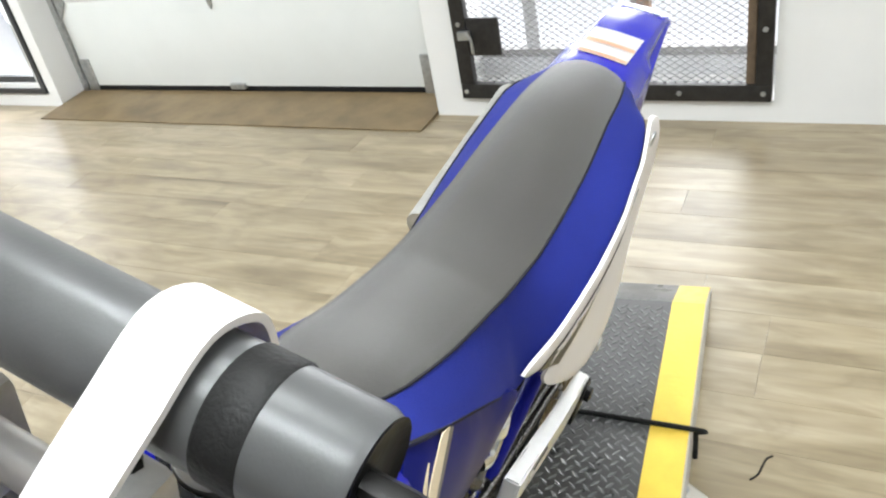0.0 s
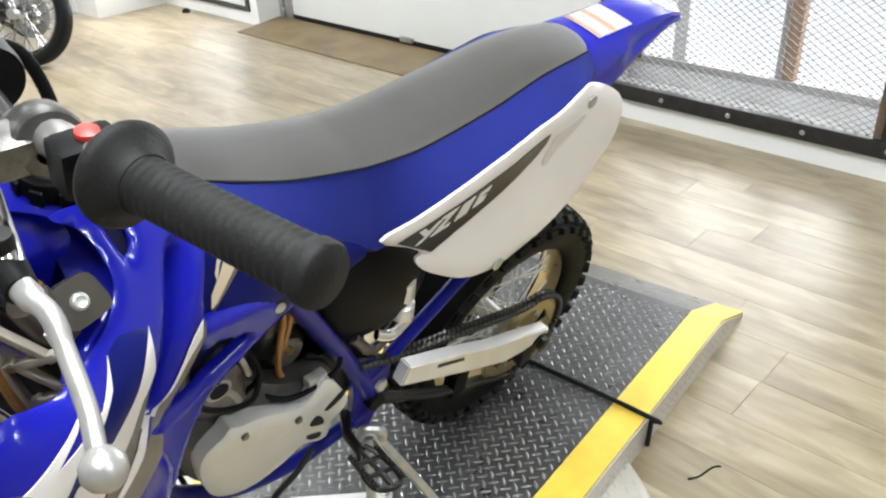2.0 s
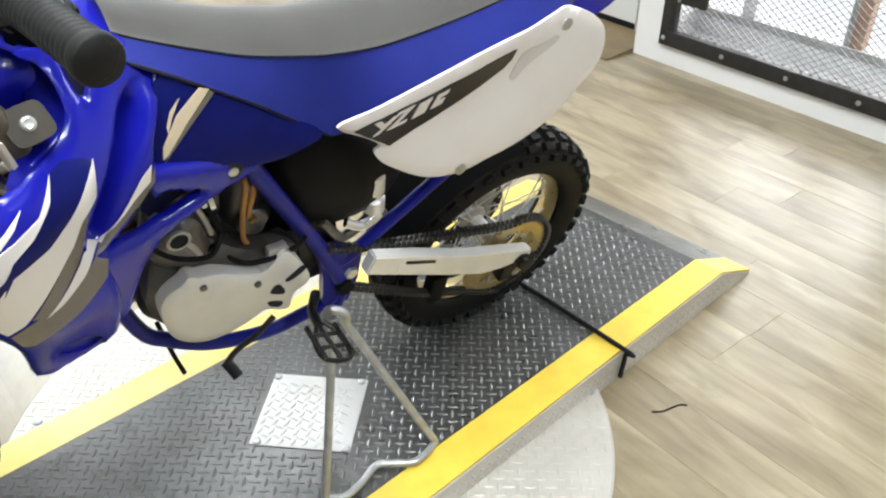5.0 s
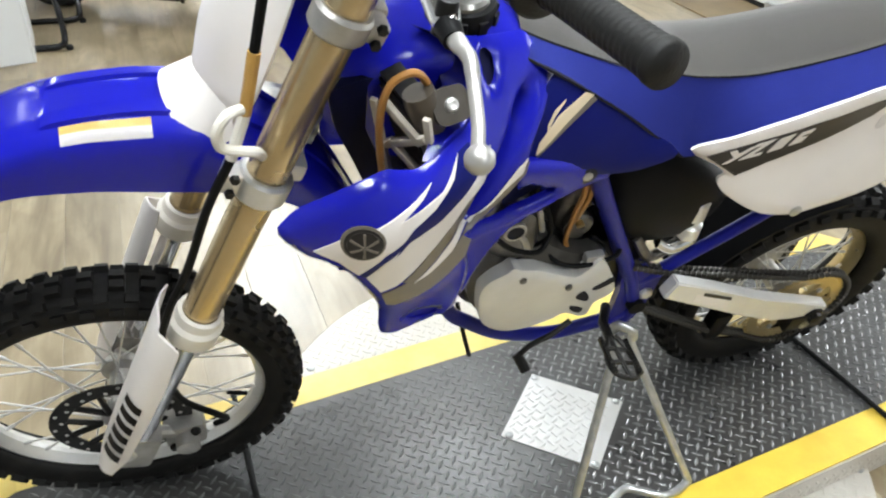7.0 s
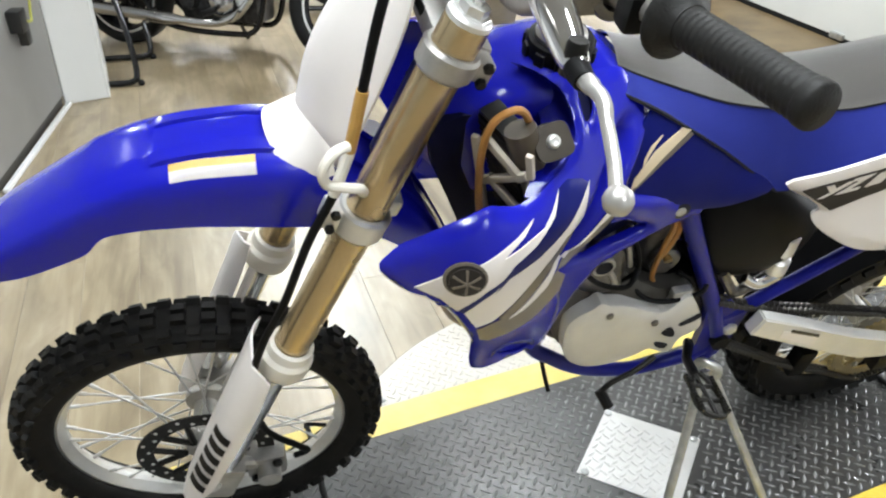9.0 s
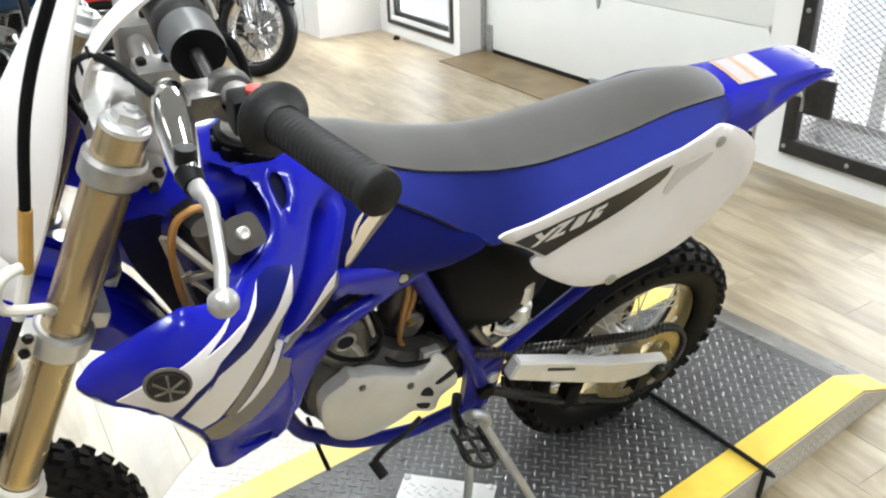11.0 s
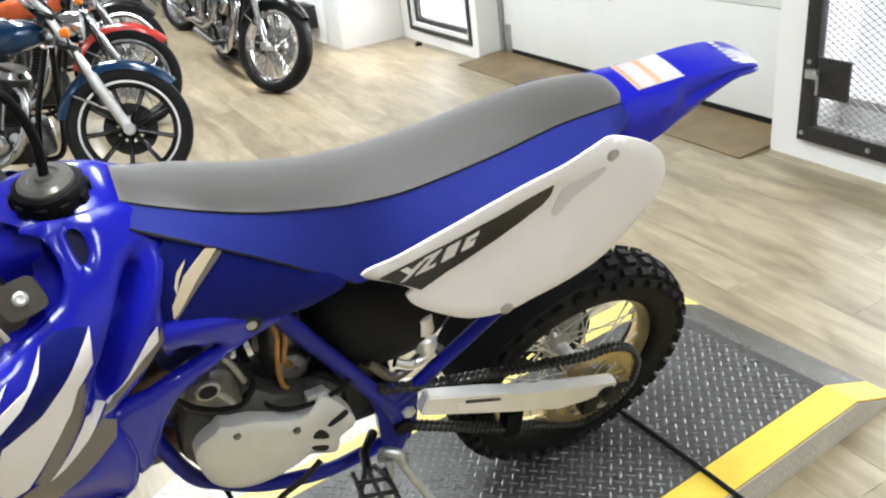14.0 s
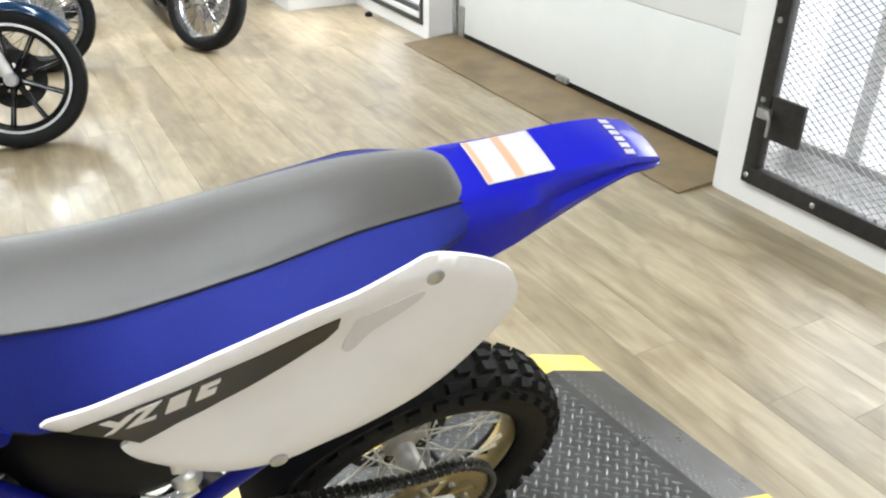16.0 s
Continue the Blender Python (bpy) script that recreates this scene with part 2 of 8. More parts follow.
def smooth_path(pts, n=8, closed=False):
    """A Catmull-Rom curve through points."""
    pts = [Vector(p) for p in pts]
    out, k = [], len(pts)
    for i in range(k if closed else k - 1):
        p0, p1, p2, p3 = (pts[(i + j) % k] if closed else pts[min(max(i + j, 0), k - 1)] for j in (-1, 0, 1, 2))
        for s in range(n):
            t = s / n
            out.append(0.5 * ((2 * p1) + (p2 - p0) * t + (2 * p0 - 5 * p1 + 4 * p2 - p3) * t * t + (3 * p1 - p0 - 3 * p2 + p3) * t**3))
    if not closed:
        out.append(pts[-1])
    return out


def add_lathe(bm, profile, centre, axis, seg=32, start=None, arc=2 * math.pi):
    """Turns a profile of (radius, height along the axis) round an axis. A profile that starts or ends at radius 0 is closed there."""
    axis = Vector(axis).normalized()
    u = (Vector(start) if start else axis.orthogonal()).normalized()
    v = axis.cross(u)
    c = Vector(centre)
    rings = []
    for r, h in profile:
        if r < 1e-6:
            rings.append([bm.verts.new(c + h * axis)])
        else:
            rings.append([bm.verts.new(c + h * axis + r * (math.cos(a) * u + math.sin(a) * v)) for a in (arc * k / seg for k in range(seg))])
    for a, b in zip(rings, rings[1:]):
        for k in range(seg):
            j = (k + 1) % seg
            if len(a) == 1 and len(b) == 1:
                continue
            if len(a) == 1:
                bm.faces.new((a[0], b[j], b[k]))
            elif len(b) == 1:
                bm.faces.new((a[k], a[j], b[0]))
            else:
                bm.faces.new((a[k], a[j], b[j], b[k]))
    return bm


def lathe(profile, centre, axis, seg=32):
    return add_lathe(bmesh.new(), profile, centre, axis, seg)


def bolt(bm, place, axis, r=0.007, h=0.005, seg=6):
    return add_lathe(bm, [(0, 0), (r, 0), (r, h * 0.7), (r * 0.8, h), (0, h)], place, axis, seg)


def extrude_outline(bm, pts, depth):
    """A flat outline (points in space, in order) given depth along a vector."""
    a = [bm.verts.new(Vector(p)) for p in pts]
    b = [bm.verts.new(Vector(p) + Vector(depth)) for p in pts]
    n = len(a)
    bm.faces.new(a[::-1])
    bm.faces.new(b)
    for i in range(n):
        bm.faces.new((a[i], a[(i + 1) % n], b[(i + 1) % n], b[i]))
    return bm


# ---- the showroom ----
WALL = pose(1.95, 0.745, 0, 0, 0, -5.2)      # along the shop front: y runs along the wall, x outwards
TOP = 3.0


def wall_piece(bm, s0, s1, z0, z1, d0=0.0, d1=0.30):
    add_box(bm, d0, d1, s0, s1, z0, z1)


bm = bmesh.new()
wall_piece(bm, -6.0, -1.345, 0, TOP)
wall_piece(bm, -1.345, -0.130, 0, 0.082)
wall_piece(bm, -1.345, -0.130, 2.15, TOP)
wall_piece(bm, -0.130, 0.0, 0, TOP)
wall_piece(bm, 0.0, 2.35, 2.30, TOP)
wall_piece(bm, 2.35, 2.425, 0, TOP)
wall_piece(bm, 2.425, 3.33, 0, 0.075)
wall_piece(bm, 2.425, 3.33, 2.10, TOP)
wall_piece(bm, 3.33, 10.2, 0, TOP)
solo("wall_east", bm, PAINT, "white painted shop front wall with openings", "wall", WALL, kind="structure", smooth=0)
solo("wall_pier", box(-0.51, -0.002, 3.46, 3.75, 0, TOP, 0.004), PAINT, "white painted pier projecting from the shop front", "wall", WALL, kind="structure")
# South and west walls are out of view, darker to hold back fill.
solo("wall_south", box(-6.0, 4.0, -4.3, -4.1, 0, TOP), GREYWALL, "unseen showroom wall, greyed to cut bounced light", "wall", kind="structure", smooth=0)
solo("wall_north", box(-6.0, 4.0, 10.6, 10.8, 0, TOP), PAINT, "white painted far wall of the showroom", "wall", kind="structure", smooth=0)
solo("wall_west", box(-4.2, -4.0, -4.1, 10.6, 0, TOP), GREYWALL, "unseen showroom side wall, greyed to cut bounced light", "wall", kind="structure", smooth=0)
# Unseen ceiling closes the room; its grey also lowers the bounce.
solo("ceiling", box(-6.0, 4.0, -4.3, 10.8, TOP, TOP + 0.1), CEIL, "unseen showroom ceiling, greyed to cut bounced light", "ceiling", kind="structure", smooth=0)

# ground outside, and the daylight beyond it
solo("ground", box(0.30, 14.0, -16, 20, -0.30, -0.02), OUTGROUND, "pale snowy pavement outside the shop", "ground", WALL, kind="structure", smooth=0)
solo("backdrop", box(12.0, 12.1, -16, 20, -0.3, 9.0), OUTSIDE, "bright overcast distance outside", "backdrop", WALL, kind="structure", smooth=0)

# garage door in its recess
door = thing("garage_door", "closed white sectional garage door with steel fittings", "garage door", WALL, kind="structure")
SECT = [(0.055, 0.525), (0.527, 0.997), (0.999, 1.469), (1.471, 1.941), (1.943, 2.30)]
for z0, z1 in SECT:
    part("door_panel", box(0.170, 0.215, 0.06, 2.29, z0, z1, 0.004), DOORWHITE, door)
part("bottom_seal", box(0.172, 0.212, 0.06, 2.29, 0.022, 0.055, 0.006), RUBBER, door, "black rubber bottom seal")
for s in (0.035, 2.315):
    part("side_rail", box(0.155, 0.20, s - 0.02, s + 0.02, 0.02, 2.3, 0.003), GALV, door, "galvanised steel guide rail")
for s, sg in ((0.10, 1), (2.25, -1)):
    part("corner_bracket", box(0.160, 0.170, s - 0.035, s + 0.035, 0.03, 0.21, 0.002), GALV, door, "galvanised corner bracket")
    part("roller", lathe([(0, 0), (0.02, 0), (0.02, 0.03), (0, 0.03)], (0.165, s - sg * 0.03, 0.07), (0, -sg, 0), 12), GALV, door)
    for z in (0.526, 0.998, 1.47):
        bm = bmesh.new()
        extrude_outline(bm, [(0.158, s - sg * 0.035, z + 0.09), (0.158, s + sg * 0.035, z), (0.158, s - sg * 0.035, z - 0.09)], (0.012, 0, 0))
        part("end_hinge", bm, GALV, door, "galvanised end hinge", smooth=0)
for z in (0.526, 0.998, 1.47):
    bm = bmesh.new()
    extrude_outline(bm, [(0.160, 1.205, z + 0.02), (0.160, 1.245, z + 0.02), (0.160, 1.235, z - 0.05), (0.160, 1.225, z - 0.07), (0.160, 1.215, z - 0.05)], (0.010, 0, 0))
    part("centre_hinge", bm, GALV, door, "galvanised centre hinge", smooth=0)
part("lift_handle", tube(smooth_path([(0.165, 1.225, 0.56), (0.13, 1.225, 0.58), (0.13, 1.225, 0.68), (0.165, 1.225, 0.70)], 5), 0.006, 8), GALV, door, "steel lift handle")
part("step_plate", box(0.150, 0.172, 1.16, 1.25, 0.045, 0.075, 0.003), GALV, door, "small steel step plate")

# sloped timber threshold in front of the garage door
bm = bmesh.new()
for s in (0.005, 2.345):
    for d, z in ((-0.17, 0.001), (-0.17, 0.006), (0.168, 0.030), (0.168, 0.001)):
        bm.verts.new((d, s, z))
bm.verts.ensure_lookup_table()
v = bm.verts
for q in ((0, 1, 2, 3), (4, 7, 6, 5), (0, 4, 5, 1), (1, 5, 6, 2), (2, 6, 7, 3), (3, 7, 4, 0)):
    bm.faces.new([v[i] for i in q])
solo("door_threshold", bm, RAMPWOOD, "brown wooden ramp board at the garage door", "threshold", WALL, kind="structure", smooth=0)

# mesh security gate
gate = thing("security_gate", "dark steel security gate with expanded mesh", "gate", WALL)
G0, G1, GZ0, GZ1 = -1.337, -0.138, 0.086, 2.14
for nm, b in (("bottom_rail", (-0.02, 0.02, G0, G1, GZ0, GZ0 + 0.062)), ("top_rail", (-0.02, 0.02, G0, G1, GZ1 - 0.06, GZ1)),
              ("hinge_stile", (-0.02, 0.02, G0, G0 + 0.055, GZ0 + 0.062, GZ1 - 0.06)), ("latch_stile", (-0.02, 0.02, G1 - 0.06, G1, GZ0 + 0.062, GZ1 - 0.06))):
    part(nm, box(*b, 0.003), BLACKSTEEL, gate, "dark steel angle")
part("timber_strip", box(-0.012, 0.018, G0 + 0.057, G0 + 0.087, GZ0 + 0.064, GZ1 - 0.062, 0.003), OLDWOOD, gate, "worn brown timber strip")
# expanded mesh: zigzag strands, each one a flat wire
bm = bmesh.new()
y0, y1, z0, z1 = G0 + 0.088, G1 - 0.06, GZ0 + 0.06, 1.55
DIA, PER, WIRE = 0.0062, 0.038, 0.0012     # half a diamond's height, its length, half the strand's width
verts, faces = [], []
ny, nz = int((y1 - y0) / (PER / 2)), int((z1 - z0) / (2 * DIA))
for j in range(nz):
    zc = z0 + 2 * DIA * j
    for i in range(ny + 1):
        zz = zc + (DIA if (i + j) % 2 else -DIA) * 0.93
        for a, b in ((-0.0015, -WIRE), (0.0015, -WIRE), (0.0015, WIRE), (-0.0015, WIRE)):
            verts.append((0.004 + a, y0 + i * PER / 2, zz + b))
        if i:
            n = len(verts) - 8
            for k in range(4):
                faces.append((n + k, n + (k + 1) % 4, n + 4 + (k + 1) % 4, n + 4 + k))
me = bpy.data.meshes.new("expanded_mesh")
me.from_pydata(verts, [], faces)
bm.from_mesh(me)
bpy.data.meshes.remove(me)
part("expanded_mesh", bm, MESHSTEEL, gate, "grey expanded diamond mesh", smooth=0)
part("lock_plate", box(-0.016, 0.0, -0.335, -0.20, 0.27, 0.42, 0.002), BLACKSTEEL, gate, "dark steel lock plate")
bm = bmesh.new()
add_box(bm, -0.040, -0.017, -0.215, -0.165, 0.34, 0.375, 0.004)
add_tube(bm, smooth_path([(-0.03, -0.165, 0.36), (-0.035, -0.20, 0.362), (-0.04, -0.222, 0.345), (-0.04, -0.224, 0.285)], 5), 0.006, 8)
part("slide_bolt", bm, GALV, gate, "zinc slide bolt")
for y, z in [(s, 0.117) for s in (-1.31, -1.02, -0.735, -0.45, -0.16)] + [(q, z + dz) for z in (0.35, 0.62, 0.9, 1.2) for q, dz in ((G0 + 0.028, 0), (G1 - 0.03, 0.05))]:
    part("frame_bolt", bolt(bmesh.new(), (-0.02, y, z), (-1, 0, 0), 0.010, 0.006), GALV, gate, "zinc bolt head")
# storm door outside the gate: low kick panel, jambs and a timber mullion
porch = thing("storm_door", "pale glazed storm door behind the gate", "door", WALL, kind="structure")
part("kick_panel", box(0.245, 0.275, -1.343, -0.132, 0.0, 0.165, 0.004), mat("white_kick_paint", (0.84, 0.84, 0.85), 0.5, vary=0.05), porch, "white kick panel")
part("door_sill", box(0.235, 0.285, -1.343, -0.132, 0.166, 0.20, 0.004), mat("grey_sill_paint", (0.42, 0.41, 0.40), 0.6, vary=0.1), porch, "grey sill strip")
part("jamb", box(0.245, 0.285, -0.40, -0.34, 0.20, 2.15, 0.004), mat("pale_grey_jamb", (0.76, 0.76, 0.77), 0.5, vary=0.1), porch)
part("mullion", box(0.245, 0.295, -0.86, -0.81, 0.20, 2.15, 0.004), REDWOOD, porch, "reddish brown timber mullion")
part("mullion_strip", box(0.248, 0.288, -0.809, -0.785, 0.20, 2.15, 0.003), GALV, porch, "grey metal strip beside the mullion")

# window left of the garage door: two nested black frames
win = thing("window_1", "tall shop window in a double black frame", "window", WALL, kind="structure")
W0, W1, WZ0, WZ1 = 2.43, 3.325, 0.08, 2.095
for nm, d0, d1, ins, w in (("outer_frame", -0.012, 0.03, 0.0, 0.028), ("inner_frame", 0.02, 0.06, 0.055, 0.034)):
    bm = bmesh.new()
    a0, a1, c0, c1 = W0 + ins, W1 - ins, WZ0 + ins, WZ1 - ins
    add_box(bm, d0, d1, a0, a1, c0, c0 + w)
    add_box(bm, d0, d1, a0, a1, c1 - w, c1)
    add_box(bm, d0, d1, a0, a0 + w, c0 + w, c1 - w)
    add_box(bm, d0, d1, a1 - w, a1, c0 + w, c1 - w)
    part(nm, bm, WINFRAME, win, smooth=0)
bm = bmesh.new()
for a, b, c, e in ((W0 + 0.028, W1 - 0.028, WZ0 + 0.028, WZ0 + 0.055), (W0 + 0.028, W1 - 0.028, WZ1 - 0.055, WZ1 - 0.028), (W0 + 0.028, W0 + 0.055, WZ0 + 0.055, WZ1 - 0.055), (W1 - 0.055, W1 - 0.028, WZ0 + 0.055, WZ1 - 0.055)):
    add_box(bm, 0.0, 0.03, a, b, c, e)
part("frame_liner", bm, PAINT, win, "white liner between the frames", smooth=0)
pane = part("pane", box(0.036, 0.042, W0 + 0.085, W1 - 0.085, WZ0 + 0.085, WZ1 - 0.085), GLASS, win, smooth=0)
pane.visible_shadow = False

# turntable disc and lift platform
DISC = (-0.41, -0.105)
PX0, PX1, PY0, PY1, PH = -1.435, 0.618, -0.450, 0.210, 0.080
STRIPE = 0.078


LUG_FACES = ((0, 1, 6), (1, 2, 7, 6), (2, 3, 7), (3, 4, 7), (4, 5, 6, 7), (5, 0, 6))


def lug_shape(length, width, high):
    return ((-length, 0, 0), (-0.003, -width, 0), (0.003, -width, 0), (length, 0, 0), (0.003, width, 0), (-0.003, width, 0), (-length * 0.55, 0, high), (length * 0.55, 0, high))


def single_lugs(parent, material, x0, x1, y0, y1, z, pick, keep, pitch=0.0285, length=0.0125, width=0.0036, high=0.0016):
    """Lugs of one stretch of plate as parts of their own, on one shared mesh."""
    me = bpy.data.meshes.new("tread_lug")
    me.from_pydata(lug_shape(length, width, high), [], LUG_FACES)
    me.materials.append(material)
    for i in range(int((x1 - x0) / pitch)):
        for j in range(int((y1 - y0) / pitch)):
            for k in (0, 1):
                x, y = x0 + (i + 0.5 * k + 0.3) * pitch, y0 + (j + 0.5 * k + 0.3) * pitch
                if pick(x, y) and keep(x, y):
                    o = new("tread_lug", me)
                    o.parent, o.location, o.rotation_euler = parent, (x, y, z), (0, 0, radians(45 + 90 * k))


def add_lugs(bm, x0, x1, y0, y1, place, pitch=0.0285, length=0.0125, width=0.0036, high=0.0016, keep=None, turn=0.0):
    """Raised diamond-plate lugs: pairs that alternate in direction, each a low hipped bar."""
    nx, ny = int((x1 - x0) / pitch), int((y1 - y0) / pitch)
    verts, faces = [], []
    for i in range(nx):
        for j in range(ny):
            for k in (0, 1):
                x, y = x0 + (i + 0.5 * k + 0.3) * pitch, y0 + (j + 0.5 * k + 0.3) * pitch
                if keep and not keep(x, y):
                    continue
                a = radians(45 + 90 * k + turn)
                c, s = math.cos(a), math.sin(a)
                n = len(verts)
                for u, w, h in ((-length, 0, 0), (-0.003, -width, 0), (0.003, -width, 0), (length, 0, 0), (0.003, width, 0), (-0.003, width, 0), (-length * 0.55, 0, high), (length * 0.55, 0, high)):
                    verts.append(place @ Vector((x + c * u - s * w, y + s * u + c * w, h)))
                for f in ((0, 1, 6), (1, 2, 7, 6), (2, 3, 7), (3, 4, 7), (4, 5, 6, 7), (5, 0, 6)):
                    faces.append([n + q for q in f])
    me = bpy.data.meshes.new("lugs")
    me.from_pydata(verts, [], faces)
    bm.from_mesh(me)
    bpy.data.meshes.remove(me)
    return bm


disc = thing("turntable", "round aluminium tread-plate turntable let onto the floor", "turntable", pose(DISC[0], DISC[1], 0))
part("disc_plate", lathe([(0, 0.001), (0.622, 0.001), (0.625, 0.004), (0.625, 0.016), (0.620, 0.020), (0, 0.020)], (0, 0, 0), (0, 0, 1), 96), DISCALU, disc)
lug = part("tread_pattern", add_lugs(bmesh.new(), -0.62, 0.62, -0.62, 0.62, Matrix.Translation((0, 0, 0.0203)), keep=lambda x, y: x * x + y * y < 0.37 and (y < PY0 - DISC[1] + 0.01 or y > PY1 - DISC[1] - 0.01)), DISCALU, disc, smooth=0)
lug["kind"] = "stuff"
bm = bmesh.new()
for x, y in ((0.495, -0.345), (0.245, -0.335), (0.0, -0.56), (-0.30, -0.345), (-0.5, -0.345), (0.40, 0.42), (0.0, 0.56), (-0.42, 0.40), (-0.15, 0.35), (0.2, 0.35)):
    part("disc_bolt", bolt(bmesh.new(), (x, y, 0.020), (0, 0, 1), 0.010, 0.004, 10), GALV, disc, "countersunk bolt head")

lift = thing("lift_platform", "low black tread-plate motorcycle platform with yellow edges", "platform", Matrix.Identity(4))
RL = 0.175   # length of the end ramps
bm = box(PX0, PX1, PY0 + STRIPE, PY1 - STRIPE, PH - 0.006, PH)
part("deck_plate", bm, TREAD, lift, smooth=0)
bm = bmesh.new()
turned = lambda x, y: ((x + 0.4275) * math.cos(radians(49.5)) - (y + 0.1275) * math.sin(radians(49.5)), (x + 0.4275) * math.sin(radians(49.5)) + (y + 0.1275) * math.cos(radians(49.5)))
deck_keep = lambda x, y: max(abs(q) for q in turned(x, y)) > 0.108
deck_near = lambda x, y: -0.80 < x < -0.02 and y < -0.22
add_lugs(bm, PX0 + 0.005, PX1 - 0.005, PY0 + STRIPE + 0.004, PY1 - STRIPE - 0.004, Matrix.Translation((0, 0, PH)),
         keep=lambda x, y: deck_keep(x, y) and not deck_near(x, y))
lug = part("tread_pattern", bm, TREADLUG, lift, smooth=0)
lug["kind"] = "stuff"
single_lugs(lift, TREADLUG, PX0 + 0.005, PX1 - 0.005, PY0 + STRIPE + 0.004, PY1 - STRIPE - 0.004, PH, deck_near, deck_keep)
for y0, y1 in ((PY0, PY0 + STRIPE), (PY1 - STRIPE, PY1)):
    bm = bmesh.new()
    prof = [(PX0 - RL, 0.004), (PX0, PH + 0.0005), (PX1, PH + 0.0005), (PX1 + RL, 0.004)]
    extrude_outline(bm, [(x, y0, z) for x, z in prof] + [(x, y0, z - 0.004) for x, z in prof[::-1]], (0, y1 - y0, 0))
    part("edge_stripe", bm, YELLOW if y0 == PY0 else GLAREYELLOW, lift, "chipped yellow painted edge" if y0 == PY0 else "yellow painted edge, glare put into its paler colour", smooth=0)
for sx, xb in ((1, PX1), (-1, PX0)):
    bm = bmesh.new()
    extrude_outline(bm, [(xb, PY0 + STRIPE, PH), (xb + sx * RL, PY0 + STRIPE, 0.004), (xb + sx * RL, PY0 + STRIPE, 0.0), (xb, PY0 + STRIPE, PH - 0.006)], (0, PY1 - PY0 - 2 * STRIPE, 0))
    ang = math.atan2(PH, RL)
    place = Matrix.Translation((xb, 0, PH)) @ Matrix.Rotation(sx * ang, 4, "Y") @ Matrix.Diagonal((sx, 1, 1, 1))
    ln = math.hypot(PH, RL)
    ramp = part("end_ramp", bm, TREAD, lift, smooth=0)
    lug = part("ramp_pattern", add_lugs(bmesh.new(), 0.002, ln - 0.004, PY0 + STRIPE + 0.004, PY1 - STRIPE - 0.004, place, pitch=0.0235, length=0.010), TREADLUG, ramp, "worn lugs", smooth=0)
    lug["kind"] = "stuff"
for y0, y1, tag in ((PY0 - 0.004, PY0, -1), (PY1, PY1 + 0.004, 1)):
    bm = bmesh.new()
    prof = [(PX0 - RL + 0.006, 0.0), (PX0, PH - 0.005), (PX1, PH - 0.005), (PX1 + RL - 0.006, 0.0)]
    extrude_outline(bm, [(x, y0, z) for x, z in prof], (0, y1 - y0, 0))
    side = part("side_skirt", bm, DISCALU, lift, "bare aluminium tread-plate skirt", smooth=0)
    place = Matrix.Translation((0, y0 if tag < 0 else y1, 0)) @ Matrix.Rotation(radians(90), 4, "X") @ Matrix.Diagonal((1, 1, -tag * -1 if tag > 0 else 1, 1))
    lug = part("skirt_pattern", add_lugs(bmesh.new(), PX0, PX1 + 0.08, 0.006, PH - 0.008, place, pitch=0.024, length=0.010), DISCALU, side, smooth=0)
    lug["kind"] = "stuff"
# square access plate
acc = part("access_plate", box(-0.1, 0.1, -0.1, 0.1, 0, 0.003, 0.001, Matrix.Translation((-0.4275, -0.1275, PH)) @ Matrix.Rotation(radians(-49.5), 4, "Z")), ALU, lift, "bright aluminium access plate")
bm = bmesh.new()
add_lugs(bm, -0.096, 0.096, -0.096, 0.096, Matrix.Translation((-0.4275, -0.1275, PH + 0.003)) @ Matrix.Rotation(radians(-49.5), 4, "Z"), pitch=0.0245, length=0.0105, turn=20)
lug = part("plate_pattern", bm, ALU, acc, smooth=0)
lug["kind"] = "stuff"
bm = bmesh.new()
for x, y in ((-0.419, 0.0), (-0.300, -0.134), (-0.553, -0.123), (-0.439, -0.258)):
    part("plate_screw", bolt(bmesh.new(), (x, y, PH + 0.003), (0, 0, 1), 0.008, 0.003, 10), GALV, acc)
# black tie cords laid across the deck
for nm, pts in (("tie_cord", [(0.215, PY1 + 0.008, 0.012), (0.213, PY1 + 0.006, PH + 0.004), (0.206, -0.10, PH + 0.006), (0.187, PY0 - 0.005, PH + 0.006), (0.186, PY0 - 0.013, PH - 0.006), (0.180, PY0 - 0.012, 0.012)]),
                ("tie_cord", [(-1.02, PY1 + 0.008, 0.028), (-1.02, PY1 + 0.006, PH + 0.004), (-1.035, 0.05, PH + 0.006), (-1.06, -0.20, PH + 0.006), (-1.07, PY0 - 0.005, PH + 0.006), (-1.07, PY0 - 0.012, PH - 0.006), (-1.07, PY0 - 0.012, 0.012)])):
    solo(nm, tube(smooth_path(pts, 5), 0.0055, 8), RUBBER, "thin black tie cord across the platform", "cord", group="tie cords on the platform")

# ceiling lights added above the showroom (out of view, they light it)
CEILLIGHT = emit("led_diffuser", (1.0, 0.97, 0.92), 9.0)
first = thing("ceiling_light", "unseen added ceiling light, long and white with a glowing diffuser", "ceiling light", pose(LAMPS[0][0], LAMPS[0][1], TOP - 0.06), group="ceiling lights")
part("housing", box(-0.10, 0.10, -0.62, 0.62, 0.012, 0.06, 0.004), PAINT, first)
part("diffuser", box(-0.085, 0.085, -0.60, 0.60, 0.0, 0.012, 0.003), CEILLIGHT, first)
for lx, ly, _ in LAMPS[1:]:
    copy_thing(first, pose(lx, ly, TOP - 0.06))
# ---- the dirt bike ----
from mathutils.geometry import delaunay_2d_cdt

